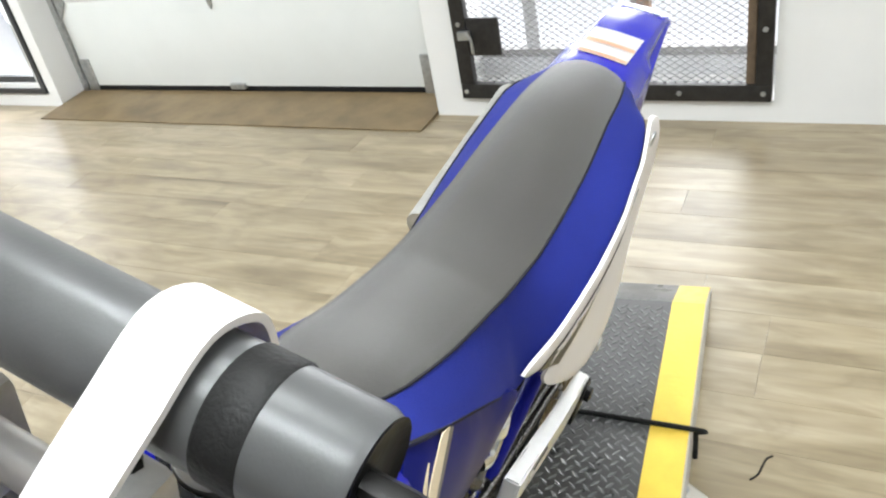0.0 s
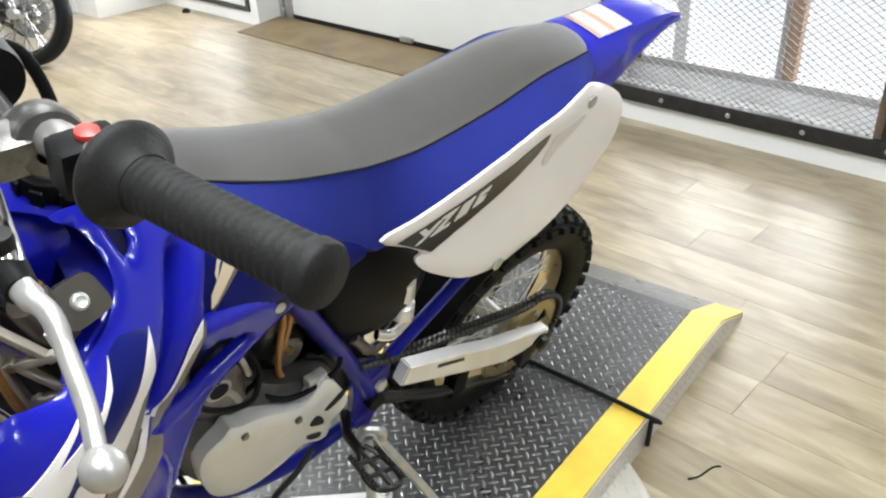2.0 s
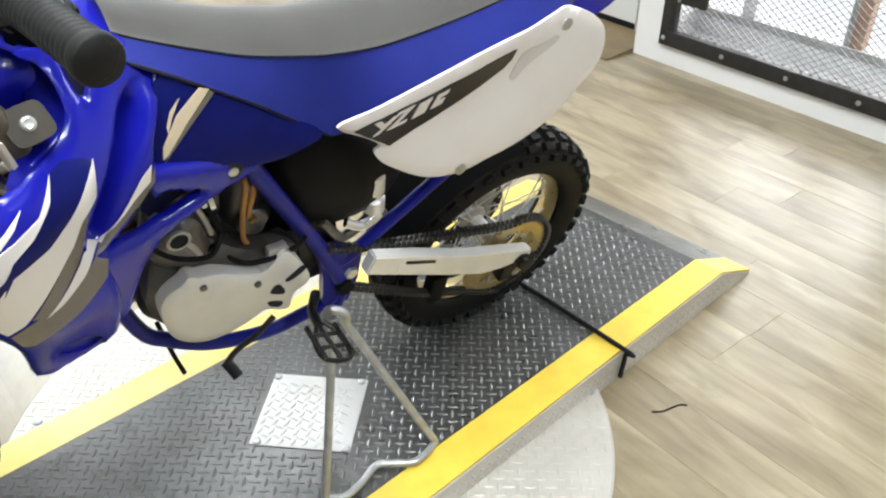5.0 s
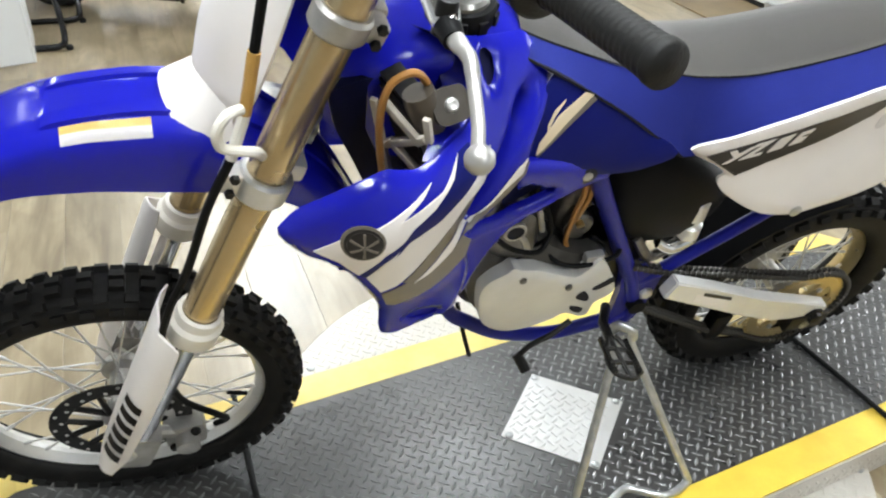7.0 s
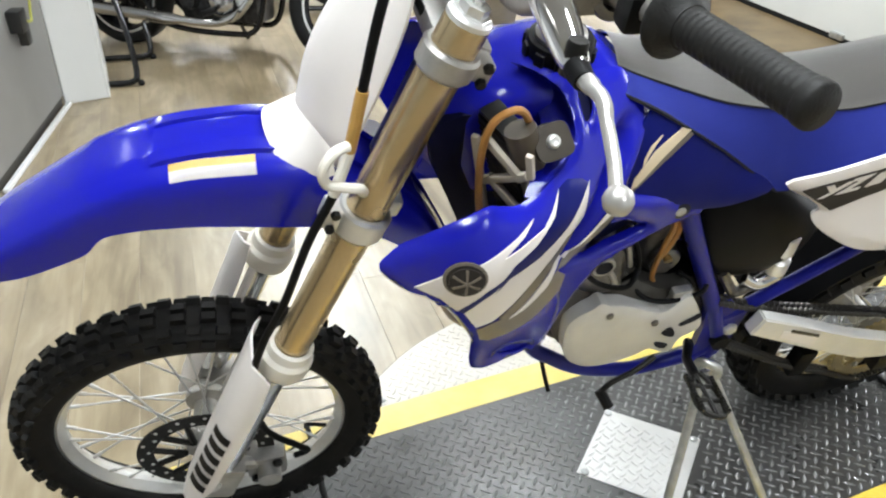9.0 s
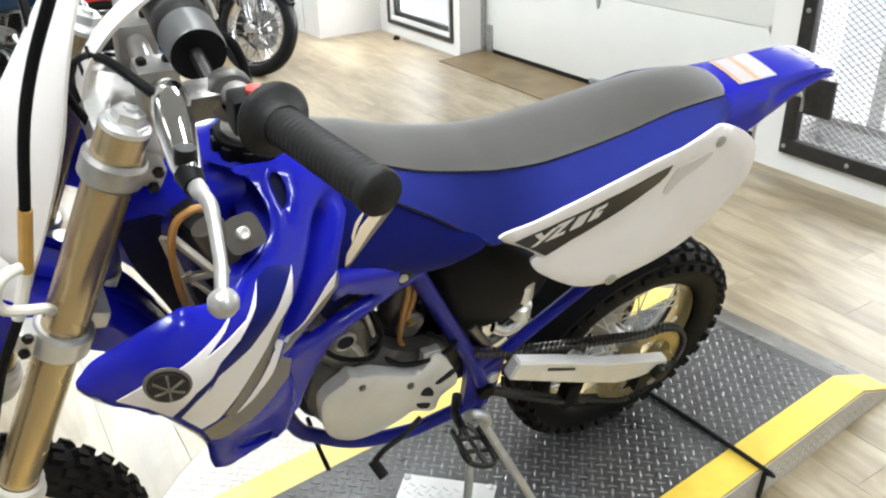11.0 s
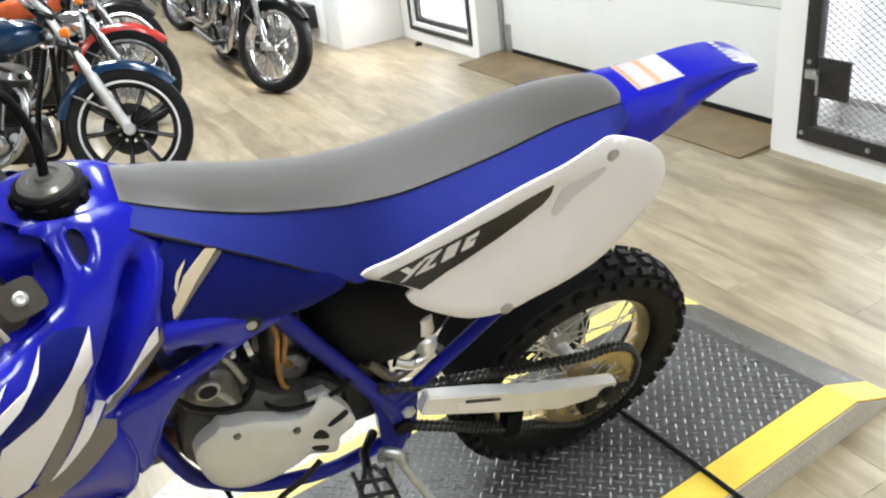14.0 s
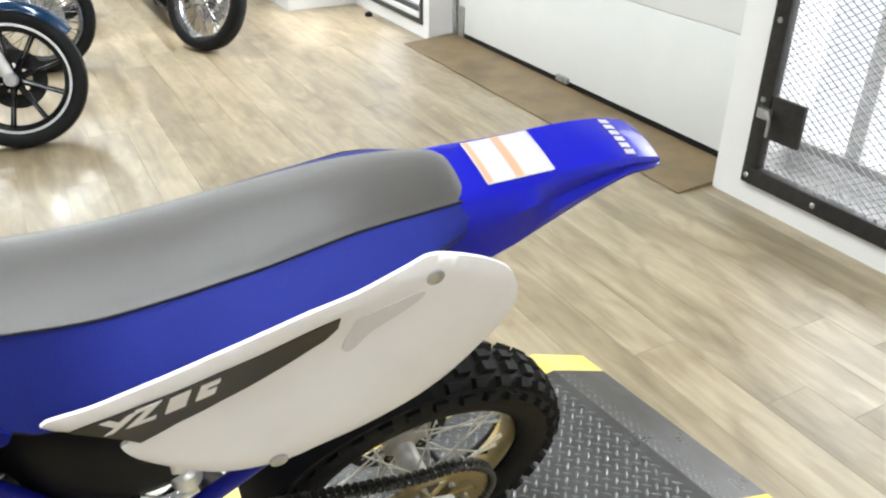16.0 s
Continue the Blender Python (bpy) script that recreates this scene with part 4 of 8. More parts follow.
# triple clamps with pinch lugs, and the steering stem
for nm, zc, h, r in (("upper_clamp", 1.034, 0.028, 0.0305), ("lower_clamp", 0.828, 0.034, 0.0315)):
    bm = bmesh.new()
    for sy in (-1, 1):
        add_lathe(bm, [(0.0240, -h / 2), (r - 0.003, -h / 2), (r, -h / 2 + 0.004), (r, h / 2 - 0.004), (r - 0.003, h / 2), (0.0240, h / 2)], fork_at(zc, sy * 0.095), FD, 28)
        m = Matrix.Translation(fork_at(zc, sy * 0.095)) @ Matrix.Rotation(radians(21.8), 4, "Y")
        add_box(bm, *((0.022, 0.046) if nm == "upper_clamp" else (-0.046, -0.022)), -0.014, 0.014, -h / 2 + 0.003, h / 2 - 0.003, 0.003, m)
    m = Matrix.Translation(fork_at(zc, 0)) @ Matrix.Rotation(radians(21.8), 4, "Y")
    add_box(bm, -0.012, 0.055, -0.075, 0.075, -h / 2 + 0.004, h / 2 - 0.004, 0.006, m)
    add_lathe(bm, [(0, -h / 2), (0.026, -h / 2), (0.026, h / 2), (0.018, h / 2 + 0.008), (0, h / 2 + 0.008)], fork_at(zc, 0) + Vector((0.05, 0, -0.02)), FD, 24)
    cl = part(nm, bm, CASTALU if nm == "upper_clamp" else BRIGHTALU, BIKE, "cast aluminium fork clamp")
    for sy in (-1, 1):
        for q in (-0.3, 0.3):
            part("pinch_bolt", bolt(bmesh.new(), fork_at(zc, sy * 0.109) + Vector(((0.034 if nm == "upper_clamp" else -0.034) + 0.37 * h * q, 0, h * q - (0.014 if nm == "upper_clamp" else -0.014))), (0, sy, 0), 0.006, 0.006), DARKMETAL, cl)
part("head_tube", tube([fork_at(0.84, 0) + Vector((0.045, 0, -0.02)), fork_at(1.0, 0) + Vector((0.045, 0, -0.02))], 0.027, 20), BLUEFRAME, BIKE)

# -- handlebar --
BARPTS = [(-0.832, -0.420, 1.225), (-0.855, -0.303, 1.203), (-0.862, -0.200, 1.168), (-0.862, -0.135, 1.118), (-0.880, -0.095, 1.090), (-0.884, 0.0, 1.086), (-0.880, 0.095, 1.090), (-0.872, 0.135, 1.118), (-0.860, 0.185, 1.155), (-0.852, 0.25, 1.168), (-0.850, 0.395, 1.192)]
bar = part("handlebar", tube(smooth_path(BARPTS, 5), 0.011, 14), mat("satin_bar_steel", (0.42, 0.40, 0.38), 0.34, 0.7, vary=0.2, scale=30), BIKE, "satin steel handlebar")
part("crossbar", tube([(-0.864, -0.185, 1.160), (-0.867, -0.165, 1.170), (-0.865, 0.155, 1.170), (-0.862, 0.178, 1.158)], 0.006, 10), DARKMETAL, bar)
PADX, PADZ = -0.865, 1.170
pad = bmesh.new()
add_lathe(pad, [(0.018, 0.002), (0.0225, 0), (0.0245, 0.004), (0.0245, 0.286), (0.0225, 0.290), (0.018, 0.288)], (PADX, -0.150, PADZ), (0, 1, 0), 36)
pad = part("bar_pad", pad, PADFOAM, bar, "grey padded crossbar roll")
for y, e in ((-0.150, -1), (0.140, 1)):
    part("pad_end", lathe([(0.0232, 0.001), (0.020, -0.001), (0.010, -0.002), (0.0, -0.002)], (PADX, y, PADZ), (0, e, 0), 30), BLACKPL, pad, "black hollow end of the pad")
for y in (-0.106, 0.106):
    part("pad_band", lathe([(0.0247, 0), (0.0254, 0.001), (0.0254, 0.017), (0.0247, 0.018)], (PADX, y - 0.009, PADZ), (0, 1, 0), 36), GRIPRUB, pad, "dark band round the pad")
for sy in (-1, 1):
    m = Matrix.Translation((-0.882, sy * 0.045, 1.086))
    b = box(-0.020, 0.020, -0.017, 0.017, -0.045, 0.020, 0.006, m)
    cm = part("bar_clamp", b, CASTALU, bar, "cast bar mount")
    for dx in (-0.012, 0.012):
        part("clamp_bolt", bolt(bmesh.new(), (-0.882 + dx, sy * 0.045, 1.106), (0, 0, 1), 0.005, 0.006), DARKMETAL, cm)
for sy, p0, p1 in ((-1, Vector((-0.856, -0.300, 1.2035)), Vector((-0.832, -0.425, 1.2260))), (1, Vector((-0.852, 0.250, 1.168)), Vector((-0.850, 0.400, 1.193)))):
    ax = (p1 - p0).normalized()
    ln = (p1 - p0).length
    prof = [(0.011, 0), (0.024, 0.0), (0.0268, 0.002), (0.0272, 0.005), (0.024, 0.008), (0.0175, 0.012), (0.0152, 0.018)]
    u = 0.018
    while u < ln - 0.012:
        w = 0.0146 - 0.0006 * math.sin(math.pi * u / ln)
        prof += [(w, u), (w - 0.0004, u + 0.0012), (w - 0.0004, u + 0.003), (w, u + 0.0042)]
        u += 0.0054
    prof += [(0.0154, ln - 0.008), (0.0154, ln - 0.002), (0.0142, ln), (0, ln + 0.0004)]
    part("grip", lathe(prof, p0, ax, 28), GRIPRUB, bar, "dark ribbed rubber grip", smooth=60)
# clutch perch, lever and ball end
BARDIR = Vector((-0.10, -0.94, 0.33)).normalized()
bm = bmesh.new()
add_lathe(bm, [(0.0112, -0.015), (0.018, -0.014), (0.0195, -0.010), (0.0195, 0.010), (0.018, 0.014), (0.0112, 0.015)], (-0.861, -0.222, 1.175), BARDIR, 20)
add_box(bm, -0.895, -0.870, -0.236, -0.208, 1.164, 1.186, 0.005)
perch = part("clutch_perch", bm, ENGALU, bar, "bright cast clutch perch")
body = smooth_path([(-0.898, -0.178, 1.158), (-0.902, -0.196, 1.164), (-0.906, -0.222, 1.170), (-0.910, -0.252, 1.171), (-0.913, -0.282, 1.169), (-0.914, -0.300, 1.168)], 4)
rad = np.interp(np.linspace(0, 1, len(body)), [0, 0.12, 0.35, 0.6, 0.85, 1], [0.007, 0.013, 0.0165, 0.0150, 0.0115, 0.0085])
part("perch_body", tube(body, [float(r) for r in rad], 18, flat=0.85), CHROME, perch, "polished bulging perch body")
part("pivot_bolt", lathe([(0, 0.012), (0.007, 0.012), (0.008, 0.009), (0.008, -0.014), (0, -0.014)], (-0.914, -0.290, 1.172), (0.1, 0.1, 1), 12), DARKMETAL, perch, "dark lever pivot")
part("lever_boot", tube([(-0.914, -0.296, 1.167), (-0.914, -0.312, 1.167)], [0.010, 0.008], 12), BLACKPL, perch, "black rubber lever boot")
part("cable_adjuster", tube([(-0.899, -0.180, 1.158), (-0.896, -0.165, 1.152), (-0.893, -0.152, 1.147)], [0.009, 0.009, 0.005], 12), BRIGHTALU, perch, "knurled cable adjuster")
lv = smooth_path([(-0.914, -0.305, 1.167), (-0.913, -0.322, 1.170), (-0.911, -0.336, 1.170), (-0.913, -0.352, 1.164), (-0.918, -0.380, 1.157), (-0.924, -0.400, 1.153)], 5)
bm = tube(lv, [0.0066] * 6 + [0.0054] * 8 + [0.0048] * (len(lv) - 14), 12, flat=0.8)
add_lathe(bm, [(0, -0.0102), (0.0050, -0.0088), (0.0087, -0.0050), (0.0102, 0.0), (0.0087, 0.0050), (0.0050, 0.0088), (0, 0.0102)], (-0.925, -0.407, 1.152), (0, 1, 0), 18)
part("clutch_lever", bm, mat("worn_lever_alloy", (0.50, 0.485, 0.46), 0.34, 0.65, vary=0.2, scale=30, rough_vary=0.1), perch, "polished lever with a ball end")
part("stop_switch", box(-0.876, -0.842, -0.280, -0.258, 1.176, 1.206, 0.005), BLACKPL, bar, "black kill switch body")
part("stop_button", lathe([(0, 0), (0.006, 0), (0.006, 0.004), (0, 0.005)], (-0.857, -0.269, 1.205), (0, 0, 1), 14), RED, bar, "red stop button")
bm = bmesh.new()
add_lathe(bm, [(0.0112, -0.016), (0.020, -0.014), (0.020, 0.014), (0.0112, 0.016)], (-0.855, 0.215, 1.160), (0.05, 0.98, 0.15), 20)
add_box(bm, -0.925, -0.865, 0.165, 0.225, 1.150, 1.185, 0.006)
mc = part("brake_master_cylinder", bm, CASTALU, bar, "grey brake reservoir")
part("brake_lever", tube(smooth_path([(-0.905, 0.215, 1.160), (-0.930, 0.26, 1.158), (-0.925, 0.33, 1.158), (-0.945, 0.40, 1.162)], 5), 0.0065, 10), BRIGHTALU, mc)
part("throttle_housing", lathe([(0.0112, 0), (0.021, 0.002), (0.022, 0.02), (0.015, 0.026)], (-0.852, 0.232, 1.166), (0, 0.98, 0.17), 20), BLACKPL, bar)

# -- front number plate, its strap, and the fender --
secs = []
for z, x, w, dep in spline1([(0.862, -1.072, 0.052, 0.034), (0.90, -1.078, 0.068, 0.050), (0.93, -1.074, 0.071, 0.058), (0.988, -1.058, 0.072, 0.064), (1.052, -1.023, 0.069, 0.050), (1.10, -0.993, 0.060, 0.032), (1.15, -0.963, 0.048, 0.018), (1.195, -0.940, 0.036, 0.012)], 4):
    ring = []
    for layer in (0, 1):
        ks = range(-6, 7) if layer == 0 else range(6, -7, -1)
        for k in ks:
            u = k / 6
            ring.append(Vector((x + dep * (abs(u) ** 1.7) + 0.003 * layer, w * u * (1 - 0.02 * layer), z + 0.012 * (1 - abs(u)))))
    secs.append(ring)
npl = part("front_number_plate", loft(secs), WHITEPL, BIKE, "white plastic front number plate", smooth=50)
npl.matrix_basis = STEER
def ribbon(pts, across, w, t):
    """A flat strap along points; across is its width's direction."""
    bm = bmesh.new()
    a = Vector(across).normalized() * w / 2
    path = smooth_path(pts, 5)
    rings = []
    for i, p in enumerate(path):
        d = (path[min(i + 1, len(path) - 1)] - path[max(i - 1, 0)]).normalized()
        n = d.cross(a).normalized() * t / 2
        rings.append([bm.verts.new(p + q) for q in (a + n, -a + n, -a - n, a - n)])
    for r0, r1 in zip(rings, rings[1:]):
        for k in range(4):
            bm.faces.new((r0[k], r0[(k + 1) % 4], r1[(k + 1) % 4], r1[k]))
    bm.faces.new(rings[0][::-1])
    bm.faces.new(rings[-1])
    return bm


part("plate_strap", ribbon([(-0.952, -0.060, 1.095), (-0.945, -0.066, 1.125), (-0.925, -0.072, 1.158), (-0.895, -0.078, 1.188), (-0.866, -0.078, 1.2025), (-0.841, -0.077, 1.190), (-0.832, -0.076, 1.166)], (0, 1, 0.0), 0.026, 0.0035), WHITEPL, BIKE, "white rubber strap round the crossbar")
for x, y, z in ((-0.9455, -0.066, 1.122), (-0.938, -0.069, 1.138)):
    # Slots are dark blocks on the strap, their shade put into colour.
    part("strap_slot", box(x - 0.004, x - 0.001, y - 0.008, y + 0.008, z - 0.003, z + 0.003, 0.001), BLACKPL, BIKE, "dark block for a shaded strap slot")
# cowl of the plate that wraps over the fender
secs = []
for x in (-1.116, -1.098, -1.080, -1.062, -1.046):
    ring = []
    k0 = (x + 1.116) / 0.042
    for layer in (0, 1):
        ks = range(-8, 9) if layer == 0 else range(8, -9, -1)
        for k in ks:
            u = k / 8
            rr = 0.062 - 0.003 * layer
            ring.append(Vector((x + (0.034 - 0.018 * k0) * abs(u) ** 2, rr * math.sin(u * 1.36), 0.828 + 0.008 * k0 + (0.072 + 0.012 * k0 - 0.003 * layer) * math.cos(u * 1.36))))
    secs.append(ring)
cow = part("plate_cowl", loft(secs), WHITEPL, BIKE, "white cowl over the fender", smooth=50)
cow.matrix_basis = STEER

secs = []
for x, zt, hw, ze in spline1([(-1.478, 0.732, 0.028, 0.722), (-1.456, 0.754, 0.046, 0.724), (-1.425, 0.779, 0.055, 0.731), (-1.39, 0.803, 0.059, 0.741), (-1.35, 0.828, 0.0625, 0.759), (-1.323, 0.844, 0.064, 0.773), (-1.308, 0.852, 0.0645, 0.790), (-1.294, 0.858, 0.065, 0.799), (-1.265, 0.870, 0.066, 0.804), (-1.242, 0.877, 0.0665, 0.805), (-1.228, 0.880, 0.067, 0.805), (-1.19, 0.887, 0.067, 0.803), (-1.12, 0.890, 0.067, 0.793), (-1.04, 0.872, 0.066, 0.78), (-0.985, 0.832, 0.058, 0.745), (-0.945, 0.790, 0.052, 0.705), (-0.920, 0.748, 0.048, 0.672), (-0.895, 0.695, 0.044, 0.635), (-0.875, 0.645, 0.040, 0.600)], 4):
    ring = []
    pad_up = 0.0045 * min(1.0, max(0.0, (x + 1.243) / 0.016))
    for layer in (0, 1):
        t = 0.003 * layer
        pr = [(-1.0, 0.0, 0), (-1.0, 0.30, 0), (-0.985, 0.52, 0), (-0.95, 0.66, 0), (-0.90, 0.765, 0), (-0.84, 0.83, 0), (-0.66, 0.915, 0), (-0.60, 0.925, 0), (-0.575, 0.935, 1), (-0.40, 0.965, 1), (-0.33, 0.972, 1), (-0.30, 0.975, 0), (0, 0.985, 0)]
        pr = pr + [(-u, v, w) for u, v, w in pr[-2::-1]]
        if layer:
            pr = pr[::-1]
        ring += [Vector((x, (hw - t) * u, ze + (zt - t - ze) * v + pad_up * w)) for u, v, w in pr]
    secs.append(ring)
ff = part("front_fender", loft(secs), BLUE, BIKE, "glossy blue front fender", smooth=40)
ff.matrix_basis = STEER
def fender_top(x, y):
    """Height of the front fender's skin behind its raised pads."""
    zt = np.interp(x, [-1.242, -1.228, -1.19, -1.12], [0.877, 0.880, 0.887, 0.890])
    ze = np.interp(x, [-1.242, -1.19, -1.12], [0.805, 0.803, 0.793])
    u = abs(y) / 0.067
    v = np.interp(u, [0, 0.30, 0.60, 0.66, 0.84, 0.90, 0.95], [0.985, 0.975, 0.925, 0.915, 0.83, 0.765, 0.66])
    return float(ze + (zt - ze) * v + 0.0045 * max(0.0, 1 - max(0.0, u - 0.575) / 0.025) * (u > 0.32))


for nm, y0, y1, mt, lb in (("fender_sticker", -0.0600, -0.0505, WHITEDECAL, "white printed warning sticker"), ("sticker_band", -0.0505, -0.0425, AMBERDECAL, "amber band of the sticker")):
    bm = bmesh.new()
    g = [[bm.verts.new((x, y, fender_top(x, y) + 0.0022)) for y in np.linspace(y0, y1, 4)] for x in np.linspace(-1.218, -1.126, 9)]
    for a, b in zip(g, g[1:]):
        for k in range(3):
            bm.faces.new((a[k], b[k], b[k + 1], a[k + 1]))
    bmesh.ops.solidify(bm, geom=bm.faces[:], thickness=0.001)
    part(nm, bm, mt, ff, lb)

for k in range(6):
    y = -0.034 + 0.0125 * k
    bm = bmesh.new()
    extrude_outline(bm, [(x, yy, np.interp(x, [-1.455, -1.41], [0.759, 0.790]) - 0.9 * yy * yy / 0.05 * 0.32 + 0.0016) for x, yy in ((-1.444, y), (-1.444, y + 0.009), (-1.424, y + 0.009), (-1.424, y))], (0, 0, -0.0012))
    part("name_mark", bm, WHITEDECAL, ff, "white printed block mark", smooth=0)

# -- shrouds, side covers and number panels: moulded skins on smooth sheets --
SHROUD = [(-1.021, -0.200, 0.850), (-1.013, -0.200, 0.869), (-0.996, -0.203, 0.889), (-0.958, -0.210, 0.914), (-0.920, -0.206, 0.927), (-0.900, -0.203, 0.923), (-0.877, -0.199, 0.919), (-0.845, -0.174, 0.927), (-0.824, -0.157, 0.926), (-0.809, -0.140, 0.929), (-0.798, -0.122, 0.937), (-0.796, -0.106, 0.947), (-0.800, -0.090, 0.961), (-0.808, -0.080, 0.971), (-0.822, -0.080, 0.982),
          (-0.800, -0.072, 0.977), (-0.781, -0.068, 0.972), (-0.750, -0.060, 0.968), (-0.722, -0.054, 0.964), (-0.708, -0.060, 0.952), (-0.697, -0.070, 0.938), (-0.690, -0.082, 0.922), (-0.692, -0.094, 0.911), (-0.705, -0.116, 0.886), (-0.715, -0.127, 0.863), (-0.717, -0.131, 0.835), (-0.731, -0.138, 0.818), (-0.757, -0.152, 0.790), (-0.796, -0.175, 0.770), (-0.788, -0.180, 0.700), (-0.803, -0.185, 0.641), (-0.829, -0.190, 0.632), (-0.875, -0.197, 0.626), (-0.901, -0.200, 0.634), (-0.908, -0.206, 0.698), (-0.925, -0.214, 0.744), (-0.952, -0.221, 0.797), (-0.974, -0.219, 0.818), (-0.996, -0.214, 0.829)]
flat_shroud = tps(SHROUD + [(-0.83, -0.196, 0.896), (-0.80, -0.171, 0.896), (-0.77, -0.146, 0.896), (-0.74, -0.127, 0.896), (-0.77, -0.122, 0.920), (-0.74, -0.104, 0.920), (-0.77, -0.095, 0.944), (-0.74, -0.079, 0.944), (-0.75, -0.142, 0.865), (-0.807, -0.178, 0.81), (-0.83, -0.196, 0.86), (-0.87, -0.214, 0.83), (-0.942, -0.238, 0.862), (-0.84, -0.205, 0.72)])
GROOVE = [(-0.722, 0.921), (-0.732, 0.910), (-0.745, 0.893), (-0.760, 0.876), (-0.780, 0.851), (-0.806, 0.809)]


def groove_depth(x, z):
    """The air channel pressed into the shroud: steep towards the front ridge, easing out behind."""
    best, deep = 9.0, 0.0
    for k, ((xa, za), (xb, zb)) in enumerate(zip(GROOVE, GROOVE[1:])):
        t = ((x - xa) * (xb - xa) + (z - za) * (zb - za)) / ((xb - xa) ** 2 + (zb - za) ** 2)
        u = min(1.0, max(0.0, t))
        px, pz = xa + (xb - xa) * u, za + (zb - za) * u
        d = math.hypot(x - px, z - pz)
        front = (zb - za) * (x - px) - (xb - xa) * (z - pz) > 0
        e = d / (0.0100 if front else 0.0185)
        if e < best:
            best, deep = e, min(1.0, 0.25 + (k + u) / 2.2)
    return 0.046 * deep * math.exp(-best * best * 1.25)


def shroud_sheet(x, z):
    return flat_shroud(x, z) + groove_depth(x, z)


def decal(name, outline, sheet, material, parent, label, side=1, rise=0.0016, n=2, step=0.012):
    return part(name, skin(outline, sheet, 0.0011, rise, step, n, side), material, parent, label, smooth=60)


for side in (1, -1):
    SLOTS = [[(-0.871, 0.660), (-0.860, 0.674), (-0.837, 0.664), (-0.823, 0.646), (-0.836, 0.638), (-0.860, 0.644)], [(-0.782, 0.963), (-0.775, 0.964), (-0.768, 0.958), (-0.7655, 0.946), (-0.769, 0.938), (-0.776, 0.936), (-0.780, 0.944), (-0.7825, 0.955)]]
    outline = [(x, z if side > 0 else 0.895 + 0.12 * (z - 0.895) if z > 0.895 else z) for x, _, z in SHROUD]
    sh = part("radiator_shroud", skin(outline, shroud_sheet, 0.004, 0, 0.009, 3, side, edge=0.007, holes=SLOTS if side > 0 else SLOTS[:1]), BLUE, BIKE, "glossy blue radiator shroud with white flash graphics", smooth=60)
    if side < 0:
        sh.location = (0, -0.012, -0.020)
    part("slot_recess", skin([(-0.885, 0.650), (-0.862, 0.685), (-0.832, 0.676), (-0.812, 0.645), (-0.836, 0.630), (-0.866, 0.634)], flat_shroud, 0.003, -0.012, 0.02, 2, side), BLUE, sh, "blue recess behind the slot", smooth=60)
    if side > 0:
        # Backing sheet whose dark colour stands for shade inside the slot.
        part("slot_recess", skin([(-0.789, 0.964), (-0.775, 0.967), (-0.760, 0.958), (-0.758, 0.944), (-0.766, 0.932), (-0.780, 0.931), (-0.788, 0.945)], flat_shroud, 0.003, -0.014, 0.02, 2, side), NAVYSHADE, sh, "navy backing, the slot's shade put into its colour", smooth=60)
    decal("white_flash", [(-0.990, 0.846), (-0.959, 0.876), (-0.934, 0.884), (-0.911, 0.892), (-0.887, 0.901), (-0.868, 0.911), (-0.879, 0.900), (-0.904, 0.885), (-0.884, 0.889), (-0.855, 0.898), (-0.833, 0.919), (-0.841, 0.904), (-0.865, 0.883), (-0.889, 0.871), (-0.900, 0.856), (-0.918, 0.845), (-0.943, 0.804), (-0.951, 0.815), (-0.965, 0.834)], shroud_sheet, WHITEDECAL, sh, "white flash graphic", side, n=1)
    decal("white_flash", [(-0.934, 0.796), (-0.919, 0.823), (-0.902, 0.842), (-0.906, 0.828), (-0.893, 0.851), (-0.853, 0.858), (-0.820, 0.880), (-0.787, 0.904), (-0.795, 0.872), (-0.816, 0.855), (-0.830, 0.830), (-0.853, 0.805), (-0.879, 0.778), (-0.896, 0.760), (-0.914, 0.754)], shroud_sheet, WHITEDECAL, sh, "white flash graphic", side, n=1)
    decal("dark_flash", [(-0.943, 0.804), (-0.918, 0.845), (-0.900, 0.856), (-0.889, 0.871), (-0.865, 0.883), (-0.841, 0.904), (-0.833, 0.919), (-0.818, 0.919), (-0.797, 0.910), (-0.788, 0.902), (-0.820, 0.880), (-0.853, 0.858), (-0.893, 0.851), (-0.906, 0.828), (-0.902, 0.842), (-0.934, 0.796)], shroud_sheet, BLUEDECAL, sh, "dark blue flash graphic", side, rise=0.0012, n=1)
    decal("grey_flash", [(-0.888, 0.764), (-0.853, 0.805), (-0.830, 0.830), (-0.814, 0.858), (-0.808, 0.857), (-0.821, 0.810), (-0.846, 0.783), (-0.874, 0.757)], shroud_sheet, GREYDECAL, sh, "taupe grey flash graphic", side, rise=0.0022, n=1)
    decal("white_flash", [(-0.874, 0.757), (-0.846, 0.780), (-0.821, 0.806), (-0.810, 0.796), (-0.797, 0.791), (-0.771, 0.812), (-0.737, 0.845), (-0.724, 0.853), (-0.728, 0.833), (-0.753, 0.822), (-0.787, 0.799), (-0.810, 0.787), (-0.832, 0.775), (-0.856, 0.763)], shroud_sheet, WHITEDECAL, sh, "white flash graphic", side, rise=0.0030, n=1)
    decal("grey_flash", [(-0.720, 0.847), (-0.722, 0.828), (-0.744, 0.811), (-0.771, 0.800), (-0.796, 0.785), (-0.808, 0.784), (-0.787, 0.799), (-0.753, 0.822), (-0.728, 0.833)], shroud_sheet, GREYDECAL, sh, "taupe grey flash graphic", side, n=1)
